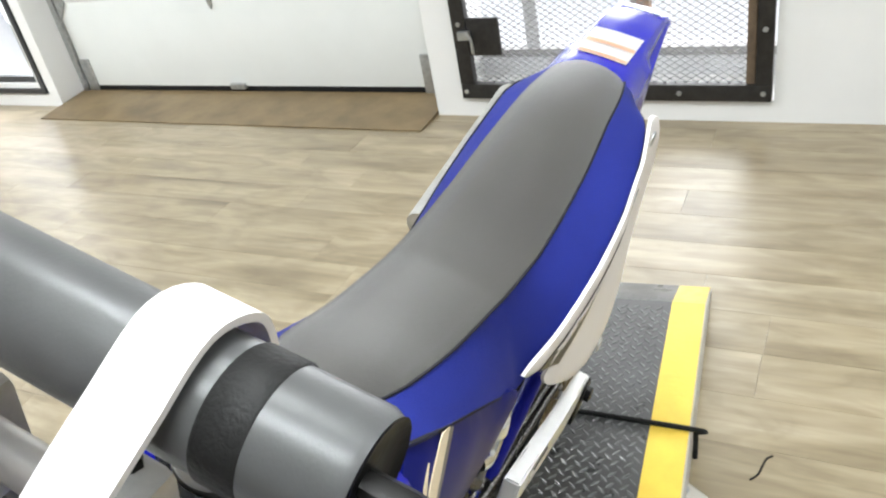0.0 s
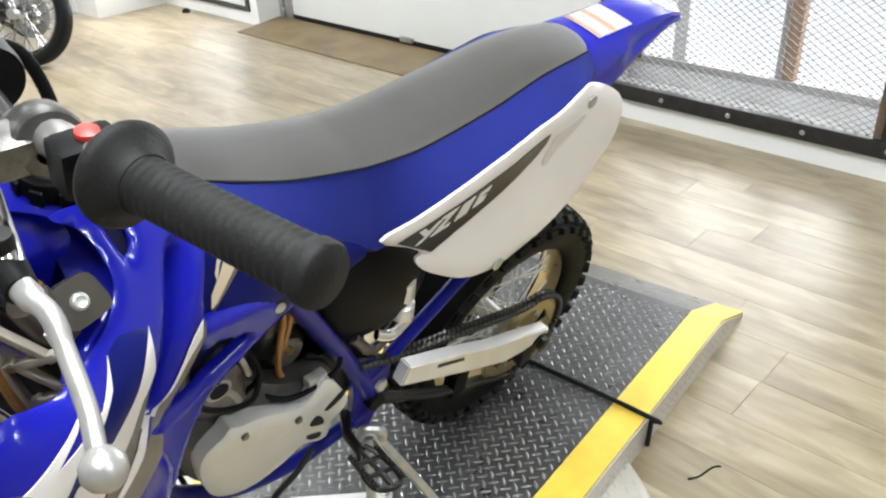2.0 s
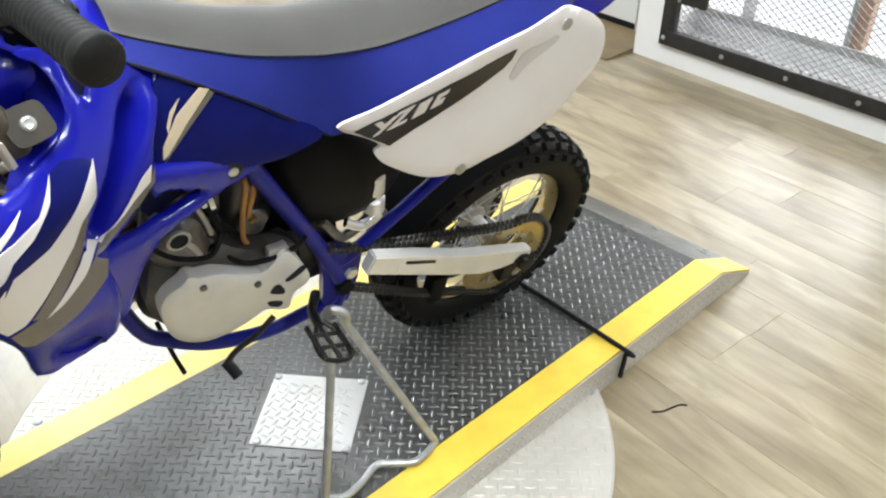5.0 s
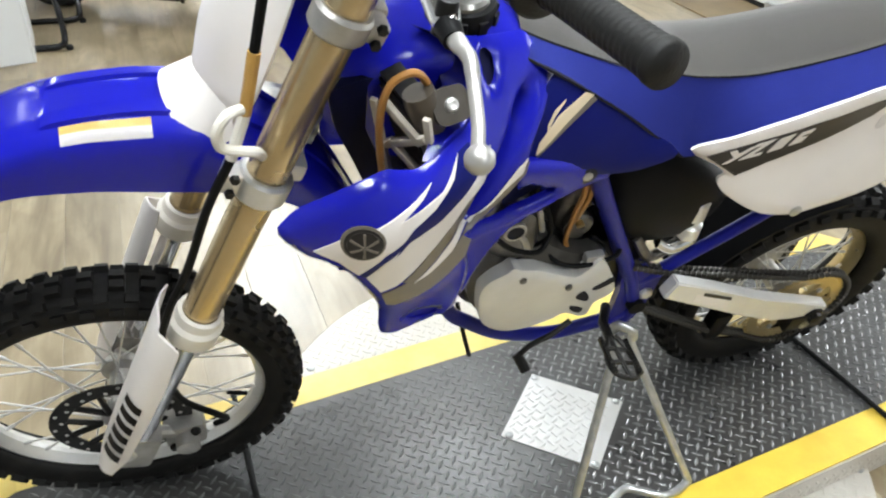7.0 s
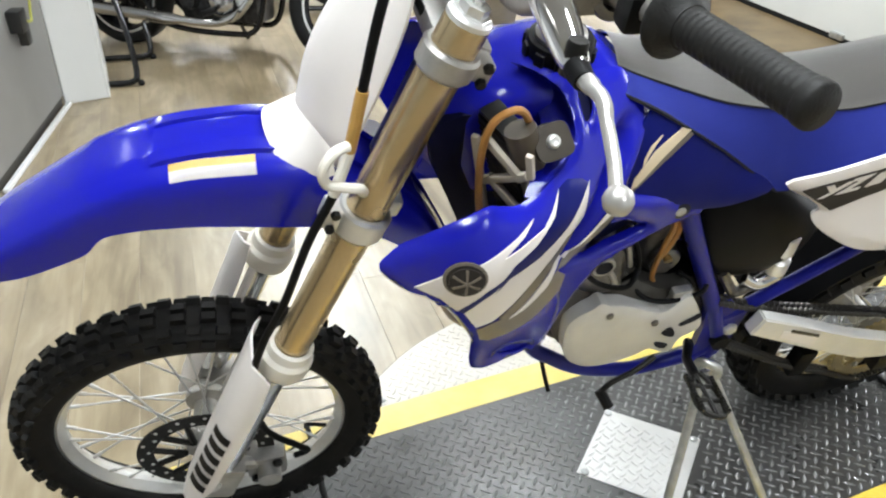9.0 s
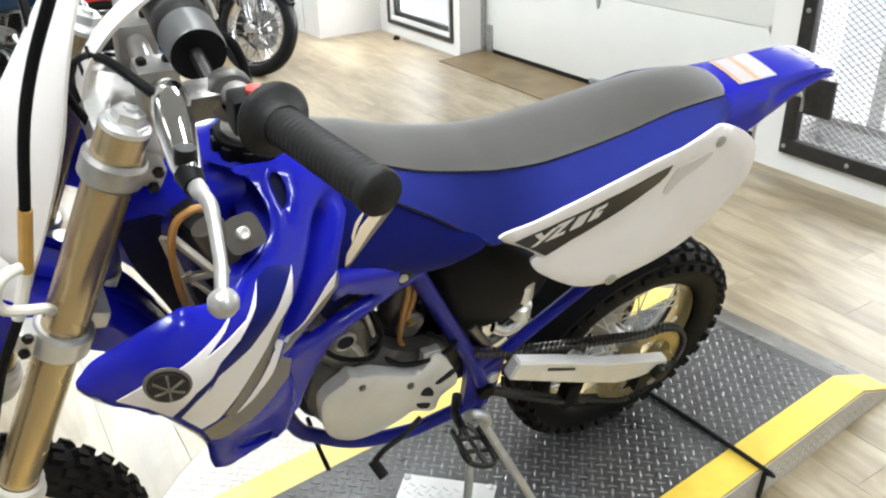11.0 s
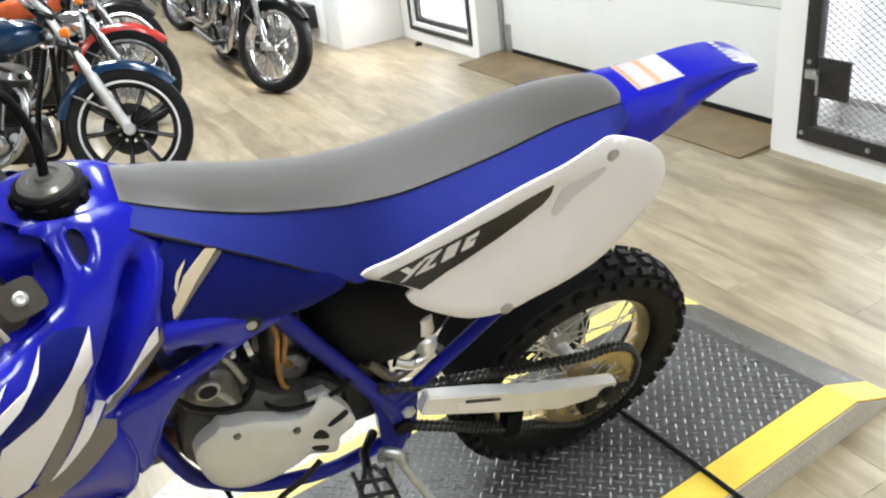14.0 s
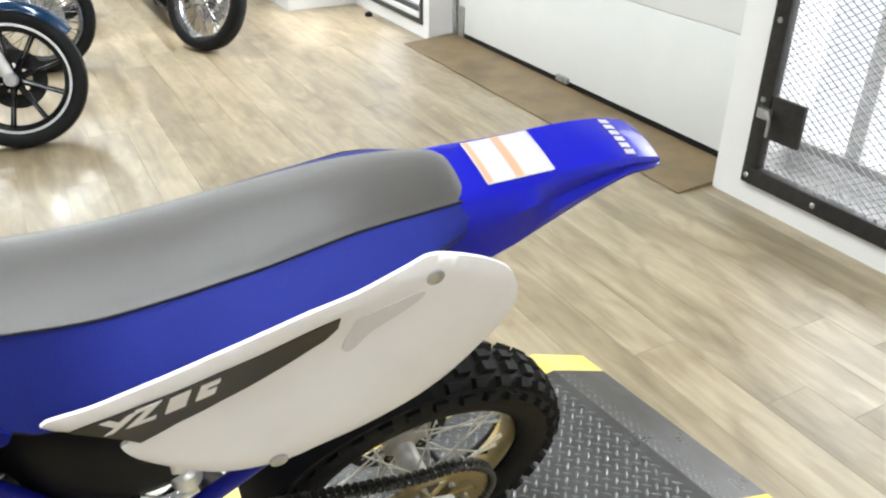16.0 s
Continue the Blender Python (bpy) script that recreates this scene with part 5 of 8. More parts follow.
    decal("grey_flash", [(-0.912, 0.748), (-0.894, 0.756), (-0.863, 0.766), (-0.832, 0.775), (-0.808, 0.784), (-0.795, 0.772), (-0.801, 0.752), (-0.828, 0.741), (-0.859, 0.729), (-0.893, 0.714), (-0.904, 0.720)], shroud_sheet, GREYDECAL, sh, "taupe grey flash graphic", side, n=1)
    if side > 0:
        rim = [Vector(p) for p in smooth_path([(-0.862, -0.184, 0.922), (-0.845, -0.172, 0.927), (-0.824, -0.155, 0.926), (-0.809, -0.138, 0.929), (-0.798, -0.120, 0.937), (-0.796, -0.104, 0.947), (-0.800, -0.088, 0.961), (-0.808, -0.078, 0.971), (-0.822, -0.076, 0.981)], 3)]
        turn = [min(1.0, k / (len(rim) * 0.55)) for k in range(len(rim))]
        bands = [[p + Vector((-0.012 * u * u - 0.016 * u * u * w, 0.044 * u * w, -0.006 * u * w * w)) for u in (0.0, 0.25, 0.5, 0.75, 1.0)] for p, w in zip(rim, turn)]
        fl = loft(bands, closed=False, cap=False)
        bmesh.ops.solidify(fl, geom=fl.faces[:], thickness=0.002)
        part("inner_flange", fl, BLUE, sh, "blue inward-turned rim", smooth=60)
    BC = (-0.943, 0.868)

    def ring_at(r):
        return [(BC[0] + r * math.cos(2 * math.pi * k / 24), BC[1] + r * math.sin(2 * math.pi * k / 24)) for k in range(24)]

    badge = decal("round_badge", ring_at(0.0225), shroud_sheet, GREYDECAL, sh, "round black badge in a grey ring", side, rise=0.0028, n=1)
    decal("badge_ring", ring_at(0.0198), shroud_sheet, BLACKDECAL, badge, "", side, rise=0.0036, n=1)
    decal("badge_face", ring_at(0.0172), shroud_sheet, BLACKDECAL, badge, "", side, rise=0.0044, n=1)
    for k in range(6):
        a = math.pi / 2 + 2 * math.pi * k / 6
        u, w = Vector((math.cos(a), math.sin(a))), Vector((-math.sin(a), math.cos(a)))
        c = Vector(BC)
        decal("badge_spoke", [tuple(c + u * 0.001 + w * 0.0008), tuple(c + u * 0.0158 + w * 0.0014), tuple(c + u * 0.0158 - w * 0.0014), tuple(c + u * 0.001 - w * 0.0008)], shroud_sheet, GREYDECAL, badge, "", side, rise=0.0052, n=1)
    # lower arm of the shroud back to the frame
    ARM = [(-0.800, 0.766), (-0.755, 0.757), (-0.719, 0.756), (-0.686, 0.761), (-0.660, 0.768), (-0.687, 0.785), (-0.711, 0.797), (-0.721, 0.792), (-0.728, 0.815), (-0.725, 0.839), (-0.689, 0.829), (-0.645, 0.813), (-0.598, 0.791), (-0.576, 0.777), (-0.580, 0.764), (-0.604, 0.757), (-0.636, 0.752), (-0.667, 0.742), (-0.702, 0.730), (-0.732, 0.713), (-0.755, 0.684), (-0.773, 0.645), (-0.795, 0.636), (-0.805, 0.700)]
    arm_sheet = lambda x, z: float(np.interp(x, [-0.82, -0.72, -0.60], [-0.180, -0.136, -0.112]))
    arm = part("shroud_arm", skin(ARM, arm_sheet, 0.009, -0.002, 0.008, 2, side, edge=0.007), BLUE, BIKE, "blue moulded lower shroud arm", smooth=60)
    # Dark sheet set where only shade lies between arm and brace.
    part("arm_shade_sheet", skin([(-0.652, 0.768), (-0.690, 0.757), (-0.728, 0.750), (-0.738, 0.792), (-0.710, 0.804), (-0.680, 0.790)], arm_sheet, 0.003, -0.026, 0.012, 2, side), NAVYSHADE, arm, "navy sheet coloured for the shade behind the arm", smooth=60)
    # Flat dark disc gives the bolt's recess its shade by colour.
    part("bolt_shade_ring", lathe([(0, 0.0005), (0.0125, 0.0005), (0.0135, 0.0)], (-0.620, side * -0.1145, 0.785), (0, -side, 0), 20), SEAM, arm, "dark ring round the bolt")
    part("cover_bolt", bolt(bmesh.new(), (-0.620, side * -0.1148, 0.785), (0, -side, 0), 0.0070, 0.0025, 12), GALV, arm)
    # side cover
    COVER = [(-0.690, -0.086, 0.931), (-0.645, -0.092, 0.912), (-0.62, -0.095, 0.893), (-0.55, -0.100, 0.843), (-0.492, -0.111, 0.803), (-0.530, -0.112, 0.783), (-0.574, -0.112, 0.779), (-0.650, -0.114, 0.790), (-0.719, -0.120, 0.801), (-0.710, -0.106, 0.873)]
    cs = tps(COVER + [(-0.62, -0.108, 0.84)])
    cv = part("side_cover", skin([(x, z) for x, _, z in COVER], cs, 0.004, 0.003, 0.016, 3, side, edge=0.004), BLUEDECAL, BIKE, "dark blue side cover", smooth=60)
    if side < 0:
        cv.location = (0, -0.022, -0.045)
    decal("cream_flash", [(-0.651, 0.911), (-0.639, 0.907), (-0.671, 0.875), (-0.698, 0.843), (-0.705, 0.838), (-0.703, 0.854), (-0.682, 0.886)], cs, CREAMDECAL, cv, "cream flash graphic", side, rise=0.0045, n=1)
    decal("grey_flash", [(-0.639, 0.905), (-0.634, 0.901), (-0.670, 0.868), (-0.704, 0.833), (-0.698, 0.843), (-0.671, 0.875)], cs, GREYDECAL, cv, "", side, rise=0.0045, n=1)
    decal("cream_flash", [(-0.675, 0.905), (-0.688, 0.884), (-0.694, 0.868), (-0.695, 0.876), (-0.688, 0.893)], cs, CREAMDECAL, cv, "cream flash graphic", side, rise=0.0045, n=1)
    # rear number panel
    PANEL = [(-0.470, -0.108, 0.800), (-0.428, -0.120, 0.824), (-0.354, -0.130, 0.857), (-0.272, -0.130, 0.882), (-0.183, -0.120, 0.893), (-0.121, -0.107, 0.902), (-0.098, -0.102, 0.905), (-0.067, -0.100, 0.895), (-0.022, -0.099, 0.872), (0.007, -0.100, 0.848), (0.022, -0.101, 0.819), (0.025, -0.103, 0.788), (0.015, -0.105, 0.764), (-0.007, -0.108, 0.741), (-0.045, -0.113, 0.704), (-0.089, -0.120, 0.683), (-0.144, -0.130, 0.676), (-0.208, -0.138, 0.673), (-0.248, -0.140, 0.667), (-0.287, -0.140, 0.670), (-0.324, -0.138, 0.680), (-0.358, -0.132, 0.697), (-0.397, -0.122, 0.723), (-0.410, -0.117, 0.744), (-0.402, -0.116, 0.753), (-0.427, -0.113, 0.773)]
    ps = tps(PANEL + [(-0.393, -0.118, 0.758), (-0.313, -0.124, 0.796), (-0.261, -0.123, 0.818), (-0.208, -0.115, 0.835), (-0.22, -0.131, 0.75), (-0.12, -0.117, 0.78), (-0.33, -0.129, 0.745)])
    pn = part("rear_number_panel", skin([(x, z) for x, _, z in PANEL], ps, 0.004, 0.004, 0.014, 3, side, edge=0.005), WHITEPL, BIKE, "white rear number panel with black graphic", smooth=60)
    if side < 0:
        pn.location = (0, -0.046, -0.040)
    DEC = [(-0.449, 0.793), (-0.427, 0.806), (-0.383, 0.826), (-0.312, 0.849), (-0.252, 0.862), (-0.196, 0.870), (-0.197, 0.852), (-0.209, 0.838), (-0.264, 0.819), (-0.315, 0.797), (-0.356, 0.779), (-0.392, 0.755), (-0.419, 0.773)]
    decal("black_graphic", DEC, ps, BLACKDECAL, pn, "black side graphic", side, rise=0.0052, n=1, step=0.010)
    for o in ([(-0.421, 0.778), (-0.413, 0.781), (-0.404, 0.792), (-0.388, 0.815), (-0.396, 0.813), (-0.406, 0.800), (-0.413, 0.808), (-0.422, 0.804), (-0.410, 0.791)], [(-0.401, 0.786), (-0.375, 0.796), (-0.373, 0.802), (-0.387, 0.797), (-0.366, 0.828), (-0.390, 0.819), (-0.391, 0.813), (-0.380, 0.817)],
              [(-0.366, 0.800), (-0.347, 0.807), (-0.340, 0.834), (-0.359, 0.827)], [(-0.338, 0.810), (-0.320, 0.815), (-0.317, 0.826), (-0.327, 0.824), (-0.325, 0.829), (-0.315, 0.832), (-0.313, 0.840), (-0.331, 0.835)]):
        decal("model_mark", o, ps, WHITEDECAL, pn, "white slanted block mark", side, rise=0.0062, n=1, step=0.010)
    # Hand hold lies flat; its recess shade is put into greyer plastic.
    decal("hand_hold", [(-0.191, 0.817), (-0.182, 0.844), (-0.174, 0.858), (-0.140, 0.862), (-0.107, 0.865), (-0.102, 0.857), (-0.121, 0.846), (-0.158, 0.831), (-0.180, 0.811)], ps, mat("painted_recess_shade", (0.66, 0.62, 0.60), 0.45, vary=0.05), pn, "flat hand hold, recess shade put into its grey", side, rise=0.0050, n=3)
    for x, z in ((-0.091, 0.878), (-0.263, 0.679)):
        part("panel_bolt", bolt(bmesh.new(), (x, side * (ps(x, z) - 0.004), z), (0, -side, 0), 0.010, 0.003, 14), GALV, pn)

# -- tank --
secs = []
for x, zt, hw, zb in spline1([(-0.945, 0.918, 0.034, 0.86), (-0.90, 0.945, 0.052, 0.82), (-0.85, 0.964, 0.062, 0.81), (-0.79, 0.977, 0.063, 0.80), (-0.745, 0.973, 0.057, 0.82), (-0.724, 0.965, 0.053, 0.83), (-0.70, 0.948, 0.049, 0.84), (-0.66, 0.895, 0.045, 0.84), (-0.62, 0.87, 0.040, 0.82)], 3):
    half = [(-0.92, 0), (-1, 0.3), (-1, 0.78), (-0.985, 0.84), (-0.94, 0.885), (-0.84, 0.93), (-0.62, 0.975), (-0.3, 1.0), (0, 1.0)]
    secs.append([Vector((x, hw * u * (1.3 if u > 0 else 1.0) - 0.008, zb + (zt - zb) * v)) for u, v in half + [(-u, v) for u, v in half[-2::-1]]])
tank = part("fuel_tank", loft(secs), BLUE, BIKE, "blue plastic fuel tank", smooth=50)
cap = bmesh.new()
add_lathe(cap, [(0.026, -0.034), (0.036, -0.034), (0.0385, -0.026), (0.0385, 0.006), (0.036, 0.012), (0.030, 0.013)], (-0.786, -0.014, 0.978), (-0.05, 0, 1), 32)
ring = part("filler_ring", cap, BLACKPL, tank, "black filler neck ring")
rib = mesh_of("finger_rib", box(0.036, 0.0415, -0.006, 0.006, -0.022, 0.006, 0.0015), BLACKPL)
for k in range(10):
    o = new("finger_rib", rib)
    o.parent, o.location, o.rotation_euler = ring, (-0.786, -0.014, 0.978), (0, 0, 2 * math.pi * k / 10)
cap = bmesh.new()
add_lathe(cap, [(0.0, 0.024), (0.009, 0.024), (0.010, 0.0195), (0.016, 0.019), (0.017, 0.0215), (0.025, 0.021), (0.029, 0.017), (0.030, 0.008), (0.030, -0.005)], (-0.786, -0.014, 0.978), (-0.05, 0, 1), 28)
part("filler_cap", cap, mat("dull_grey_cap", (0.30, 0.29, 0.275), 0.30, 0.75, vary=0.2, scale=30), tank, "dull grey filler cap")
part("vent_hose", tube(smooth_path([(-0.786, -0.014, 0.998), (-0.782, -0.008, 1.045), (-0.797, 0.002, 1.092), (-0.835, 0.004, 1.093), (-0.875, 0.006, 1.055), (-0.895, 0.008, 1.01)], 5), 0.0055, 10), BLACKPL, tank, "black breather hose")

# -- seat --
SEAT = [(-0.722, 0.976, 0.040, 0.962, 0.070, 0.946), (-0.69, 0.962, 0.048, 0.951, 0.088, 0.936), (-0.65, 0.950, 0.054, 0.940, 0.096, 0.914), (-0.58, 0.926, 0.057, 0.915, 0.102, 0.868), (-0.50, 0.908, 0.059, 0.897, 0.104, 0.806), (-0.463, 0.903, 0.060, 0.892, 0.105, 0.786), (-0.40, 0.902, 0.061, 0.890, 0.120, 0.830), (-0.33, 0.909, 0.061, 0.896, 0.126, 0.858), (-0.25, 0.920, 0.060, 0.905, 0.123, 0.876), (-0.16, 0.930, 0.056, 0.916, 0.111, 0.888), (-0.09, 0.930, 0.051, 0.917, 0.094, 0.894), (-0.045, 0.926, 0.046, 0.913, 0.070, 0.888), (-0.030, 0.921, 0.041, 0.909, 0.058, 0.897)]
rows = spline1(SEAT, 4)
top_secs = []
far_side = lambda x: float(np.interp(x, [-0.72, -0.35, -0.05], [0.74, 0.80, 0.95]))
near_more = lambda x: float(np.interp(x, [-0.722, -0.69, -0.65, -0.58, -0.5, -0.4, -0.33, -0.25, -0.16, -0.09, -0.03], [0, 0.002, 0.008, 0.010, 0.011, 0.014, 0.013, 0.010, 0.005, 0.004, 0]))
for x, zc, hs, zs, hb, zb in rows:
    us = (-1, -0.85, -0.6, -0.3, 0, 0.3, 0.6, 0.85, 1)
    fr = far_side(x)
    top_secs.append([Vector((x, (hs * fr if u > 0 else hs + near_more(x)) * u, zs + (zc - zs) * (1 - abs(u) ** 2.4))) for u in us])
bm = bmesh.new()
loft(top_secs, closed=False, cap=False, bm=bm)
bmesh.ops.solidify(bm, geom=bm.faces[:], thickness=0.004)
seat = part("seat", bm, GREYVINYL, BIKE, "long grey-topped seat with blue sides", smooth=60)
for side in (-1, 1):
    secs = []
    for x, zc, hs, zs, hb, zb in rows:
        ring = []
        hs = hs + (near_more(x) if side < 0 else 0.0)
        for k in range(8):
            t = k / 7
            fr = far_side(x) if side > 0 else 1.0
            ring.append(Vector((x, side * fr * (hs + ((min(hb, 0.104) * 0.88 if side > 0 else hb) - hs) * (t**1.15) + 0.004 * math.sin(math.pi * t)), zs + (zb - zs) * t)))
        secs.append(ring)
    bm = loft(secs, closed=False, cap=False)
    bmesh.ops.solidify(bm, geom=bm.faces[:], thickness=0.005)
    part("seat_side", bm, BLUEVINYL, seat, "blue vinyl seat side", smooth=60)
    if side < 0:
        part("seat_piping", tube([Vector((x, side * (hs + near_more(x) + 0.0005), zs + 0.0005)) for x, zc, hs, zs, hb, zb in rows], 0.0014, 6), SEAM, seat, "dark stitched seam")
    part("seat_hem", tube([Vector((x, side * (far_side(x) * 0.88 * min(hb, 0.104) if side > 0 else hb - 0.002), zb - 0.001)) for x, zc, hs, zs, hb, zb in rows], 0.0024, 6), SEAM, seat, "dark gap under the seat edge")

# -- rear fender --
secs = []
for x, zt, hw, ze, he in spline1([(-0.075, 0.912, 0.052, 0.850, 0.072), (-0.03, 0.917, 0.048, 0.836, 0.072), (0.02, 0.918, 0.046, 0.846, 0.068), (0.07, 0.920, 0.045, 0.864, 0.061), (0.13, 0.923, 0.044, 0.886, 0.053), (0.18, 0.921, 0.043, 0.900, 0.047), (0.215, 0.914, 0.041, 0.900, 0.044), (0.231, 0.908, 0.037, 0.898, 0.039)], 4):
    ring = []
    for layer in (0, 1):
        t = 0.003 * layer
        pod = 0.011 * min(1.0, max(0.0, (0.072 - x) / 0.020))
        pr = [(-he, ze), (-he * 0.96 - hw * 0.04, ze + (zt - ze) * 0.24), (-he * 0.62 - hw * 0.38 + 0.005 - pod * 0.8, ze + (zt - ze) * 0.44), (-he * 0.30 - hw * 0.70 + 0.001 - pod, ze + (zt - ze) * 0.66), (-hw - pod * 0.15, zt - 0.008), (-hw * 0.88, zt - 0.002), (-hw * 0.45, zt), (0, zt + 0.001)]
        pr = pr + [(-u, v) for u, v in pr[-2::-1]]
        if layer:
            pr = pr[::-1]
        ring += [Vector((x, u * (1 - t * 12), v - t)) for u, v in pr]
    secs.append(ring)
rf = part("rear_fender", loft(secs), BLUE, BIKE, "glossy blue rear fender", smooth=40)


def flat_patch(x0, x1, y0, y1, rise):
    bm = bmesh.new()
    g = []
    for i in range(7):
        x = x0 + (x1 - x0) * i / 6
        zt = np.interp(x, [-0.03, 0.02, 0.07, 0.13, 0.18, 0.215, 0.228], [0.917, 0.918, 0.920, 0.923, 0.921, 0.913, 0.907])
        g.append([bm.verts.new((x, y0 + (y1 - y0) * j / 4, zt + 0.001 - 0.0020 * (abs(y0 + (y1 - y0) * j / 4) / 0.042) ** 2 + rise)) for j in range(5)])
    for a, b in zip(g, g[1:]):
        for j in range(4):
            bm.faces.new((a[j], b[j], b[j + 1], a[j + 1]))
    bmesh.ops.solidify(bm, geom=bm.faces[:], thickness=0.0008)
    return bm


lb = part("warning_label", flat_patch(-0.003, 0.081, -0.035, 0.036, 0.0012), WHITEDECAL, rf, "white warning label with orange bands")
part("label_band", flat_patch(0.033, 0.043, -0.034, 0.035, 0.0022), ORANGEDECAL, lb, "orange band")
part("label_band", flat_patch(-0.002, 0.005, -0.034, 0.035, 0.0022), ORANGEDECAL, lb, "orange band")
for k in range(6):
    part("name_mark", flat_patch(0.178, 0.192, -0.034 + 0.0115 * k, -0.0258 + 0.0115 * k, 0.0012), WHITEDECAL, rf, "white printed block mark")

# -- frame --
for sy in (-1, 1):
    fr = part("frame_tube", tube(smooth_path([(-0.592, sy * 0.078, 0.772), (-0.555, sy * 0.076, 0.700), (-0.502, sy * 0.074, 0.600), (-0.449, sy * 0.074, 0.500), (-0.422, sy * 0.074, 0.440), (-0.402, sy * 0.074, 0.385), (-0.410, sy * 0.072, 0.330)], 5), 0.0138, 14), BLUEFRAME, BIKE, "blue painted frame tube")
    part("subframe_tube", tube(smooth_path([(-0.415, sy * 0.070, 0.455), (-0.385, sy * 0.074, 0.474), (-0.250, sy * 0.080, 0.590), (-0.140, sy * 0.082, 0.690)], 5), 0.0115, 12), BLUEFRAME, fr)
    part("cradle_tube", tube(smooth_path([(-0.86, sy * 0.030, 0.76), (-0.79, sy * 0.040, 0.585), (-0.746, sy * 0.055, 0.446), (-0.706, sy * 0.062, 0.404), (-0.650, sy * 0.066, 0.362), (-0.590, sy * 0.068, 0.339), (-0.532, sy * 0.068, 0.327), (-0.486, sy * 0.068, 0.332), (-0.434, sy * 0.070, 0.346), (-0.402, sy * 0.072, 0.375)], 5), 0.0125, 12), BLUEFRAME, fr)
    part("spar_tube", tube(smooth_path([(-0.89, sy * 0.025, 0.90), (-0.80, sy * 0.060, 0.86), (-0.68, sy * 0.078, 0.80), (-0.58, sy * 0.078, 0.755)], 4), 0.016, 12), BLUEFRAME, fr)
    b = bmesh.new()
    extrude_outline(b, [(-0.462, sy * 0.066, 0.512), (-0.420, sy * 0.066, 0.508), (-0.374, sy * 0.066, 0.470), (-0.375, sy * 0.066, 0.40), (-0.388, sy * 0.066, 0.345), (-0.425, sy * 0.066, 0.325), (-0.442, sy * 0.066, 0.37), (-0.446, sy * 0.066, 0.44)], (0, sy * 0.014, 0))
    part("pivot_plate", b, BLUEFRAME, fr, smooth=20)
    part("pivot_bolt", bolt(bmesh.new(), (-0.392, sy * 0.080, 0.425), (0, sy, 0), 0.013, 0.008), BRIGHTALU, fr)

# -- engine --
CASE = [(-0.728, 0.540), (-0.729, 0.571), (-0.719, 0.592), (-0.698, 0.604), (-0.687, 0.615), (-0.674, 0.607), (-0.661, 0.604), (-0.638, 0.596), (-0.580, 0.566), (-0.558, 0.582), (-0.541, 0.596), (-0.516, 0.560), (-0.498, 0.520), (-0.501, 0.500), (-0.524, 0.484), (-0.528, 0.455), (-0.543, 0.453), (-0.571, 0.470), (-0.590, 0.460), (-0.628, 0.447), (-0.667, 0.448), (-0.700, 0.469), (-0.719, 0.498)]
flat_sheet = lambda y0, bulge=0.0, c=(-0.65, 0.55): (lambda x, z: y0 - bulge * max(0.0, 1 - ((x - c[0]) ** 2 + (z - c[1]) ** 2) / 0.012))
eng = part("crankcase_cover", skin(CASE, flat_sheet(-0.122, 0.002, (-0.675, 0.555)), 0.022, 0, 0.010, 3, 1, edge=0.004), CASEGREY, BIKE, "silver-grey painted crankcase cover", smooth=32)
for o in ([(-0.542, 0.531), (-0.536, 0.539), (-0.513, 0.553), (-0.510, 0.541), (-0.533, 0.528)], [(-0.566, 0.515), (-0.555, 0.529), (-0.543, 0.513), (-0.544, 0.501)], [(-0.569, 0.494), (-0.545, 0.482), (-0.549, 0.471), (-0.566, 0.482)]):
    # No opening is cut: a dark patch stands for the shade inside.
    part("case_slot", skin(o, flat_sheet(-0.122, 0.002, (-0.675, 0.555)), 0.002, 0.0012, 0.01, 3, 1), SEAM, eng, "dark patch for a shaded cut-out in the case")
for x, z in ((-0.670, 0.589), (-0.588, 0.551)):
    part("case_bolt", bolt(bmesh.new(), (x, -0.1225, z), (0, -1, 0), 0.0060, 0.005, 6), ENGALU, eng)
bm = bmesh.new()
add_lathe(bm, [(0, -0.080), (0.072, -0.080), (0.082, -0.070), (0.082, 0.075), (0.072, 0.085), (0, 0.085)], (-0.665, 0, 0.535), (0, 1, 0), 28)
add_box(bm, -0.66, -0.44, -0.070, 0.075, 0.44, 0.575, 0.03)
add_box(bm, -0.60, -0.405, -0.060, 0.070, 0.405, 0.545, 0.03)
part("crankcase", bm, DARKMETAL, BIKE, "dark cast crankcase")
SATINGREY = mat("satin_grey_casting", (0.075, 0.071, 0.065), 0.40, 0.35, vary=0.3, scale=30, bump=0.2, bump_scale=240, rough_vary=0.1)
bm = skin([(-0.738, 0.535), (-0.736, 0.590), (-0.716, 0.632), (-0.687, 0.646), (-0.657, 0.642), (-0.610, 0.606), (-0.550, 0.584), (-0.528, 0.588), (-0.510, 0.545), (-0.60, 0.50), (-0.70, 0.48)], lambda x, z: -0.100 + 0.030 * max(0.0, min(1.0, (z - 0.595) / 0.05)), 0.03, 0, 0.014, 3, 1, edge=0.006)
part("case_shoulder", bm, SATINGREY, BIKE, "grey sloping shoulder of the crankcase", smooth=40)
bm = bmesh.new()
add_lathe(bm, [(0, 0), (0.072, 0), (0.075, 0.006), (0.075, 0.030), (0, 0.034)], (-0.66, 0.085, 0.50), (0, 1, 0), 30)
part("clutch_cover", bm, CASTALU, BIKE, "round clutch cover")
CY = Vector((-0.30, 0, 0.954)).normalized()
bm = bmesh.new()
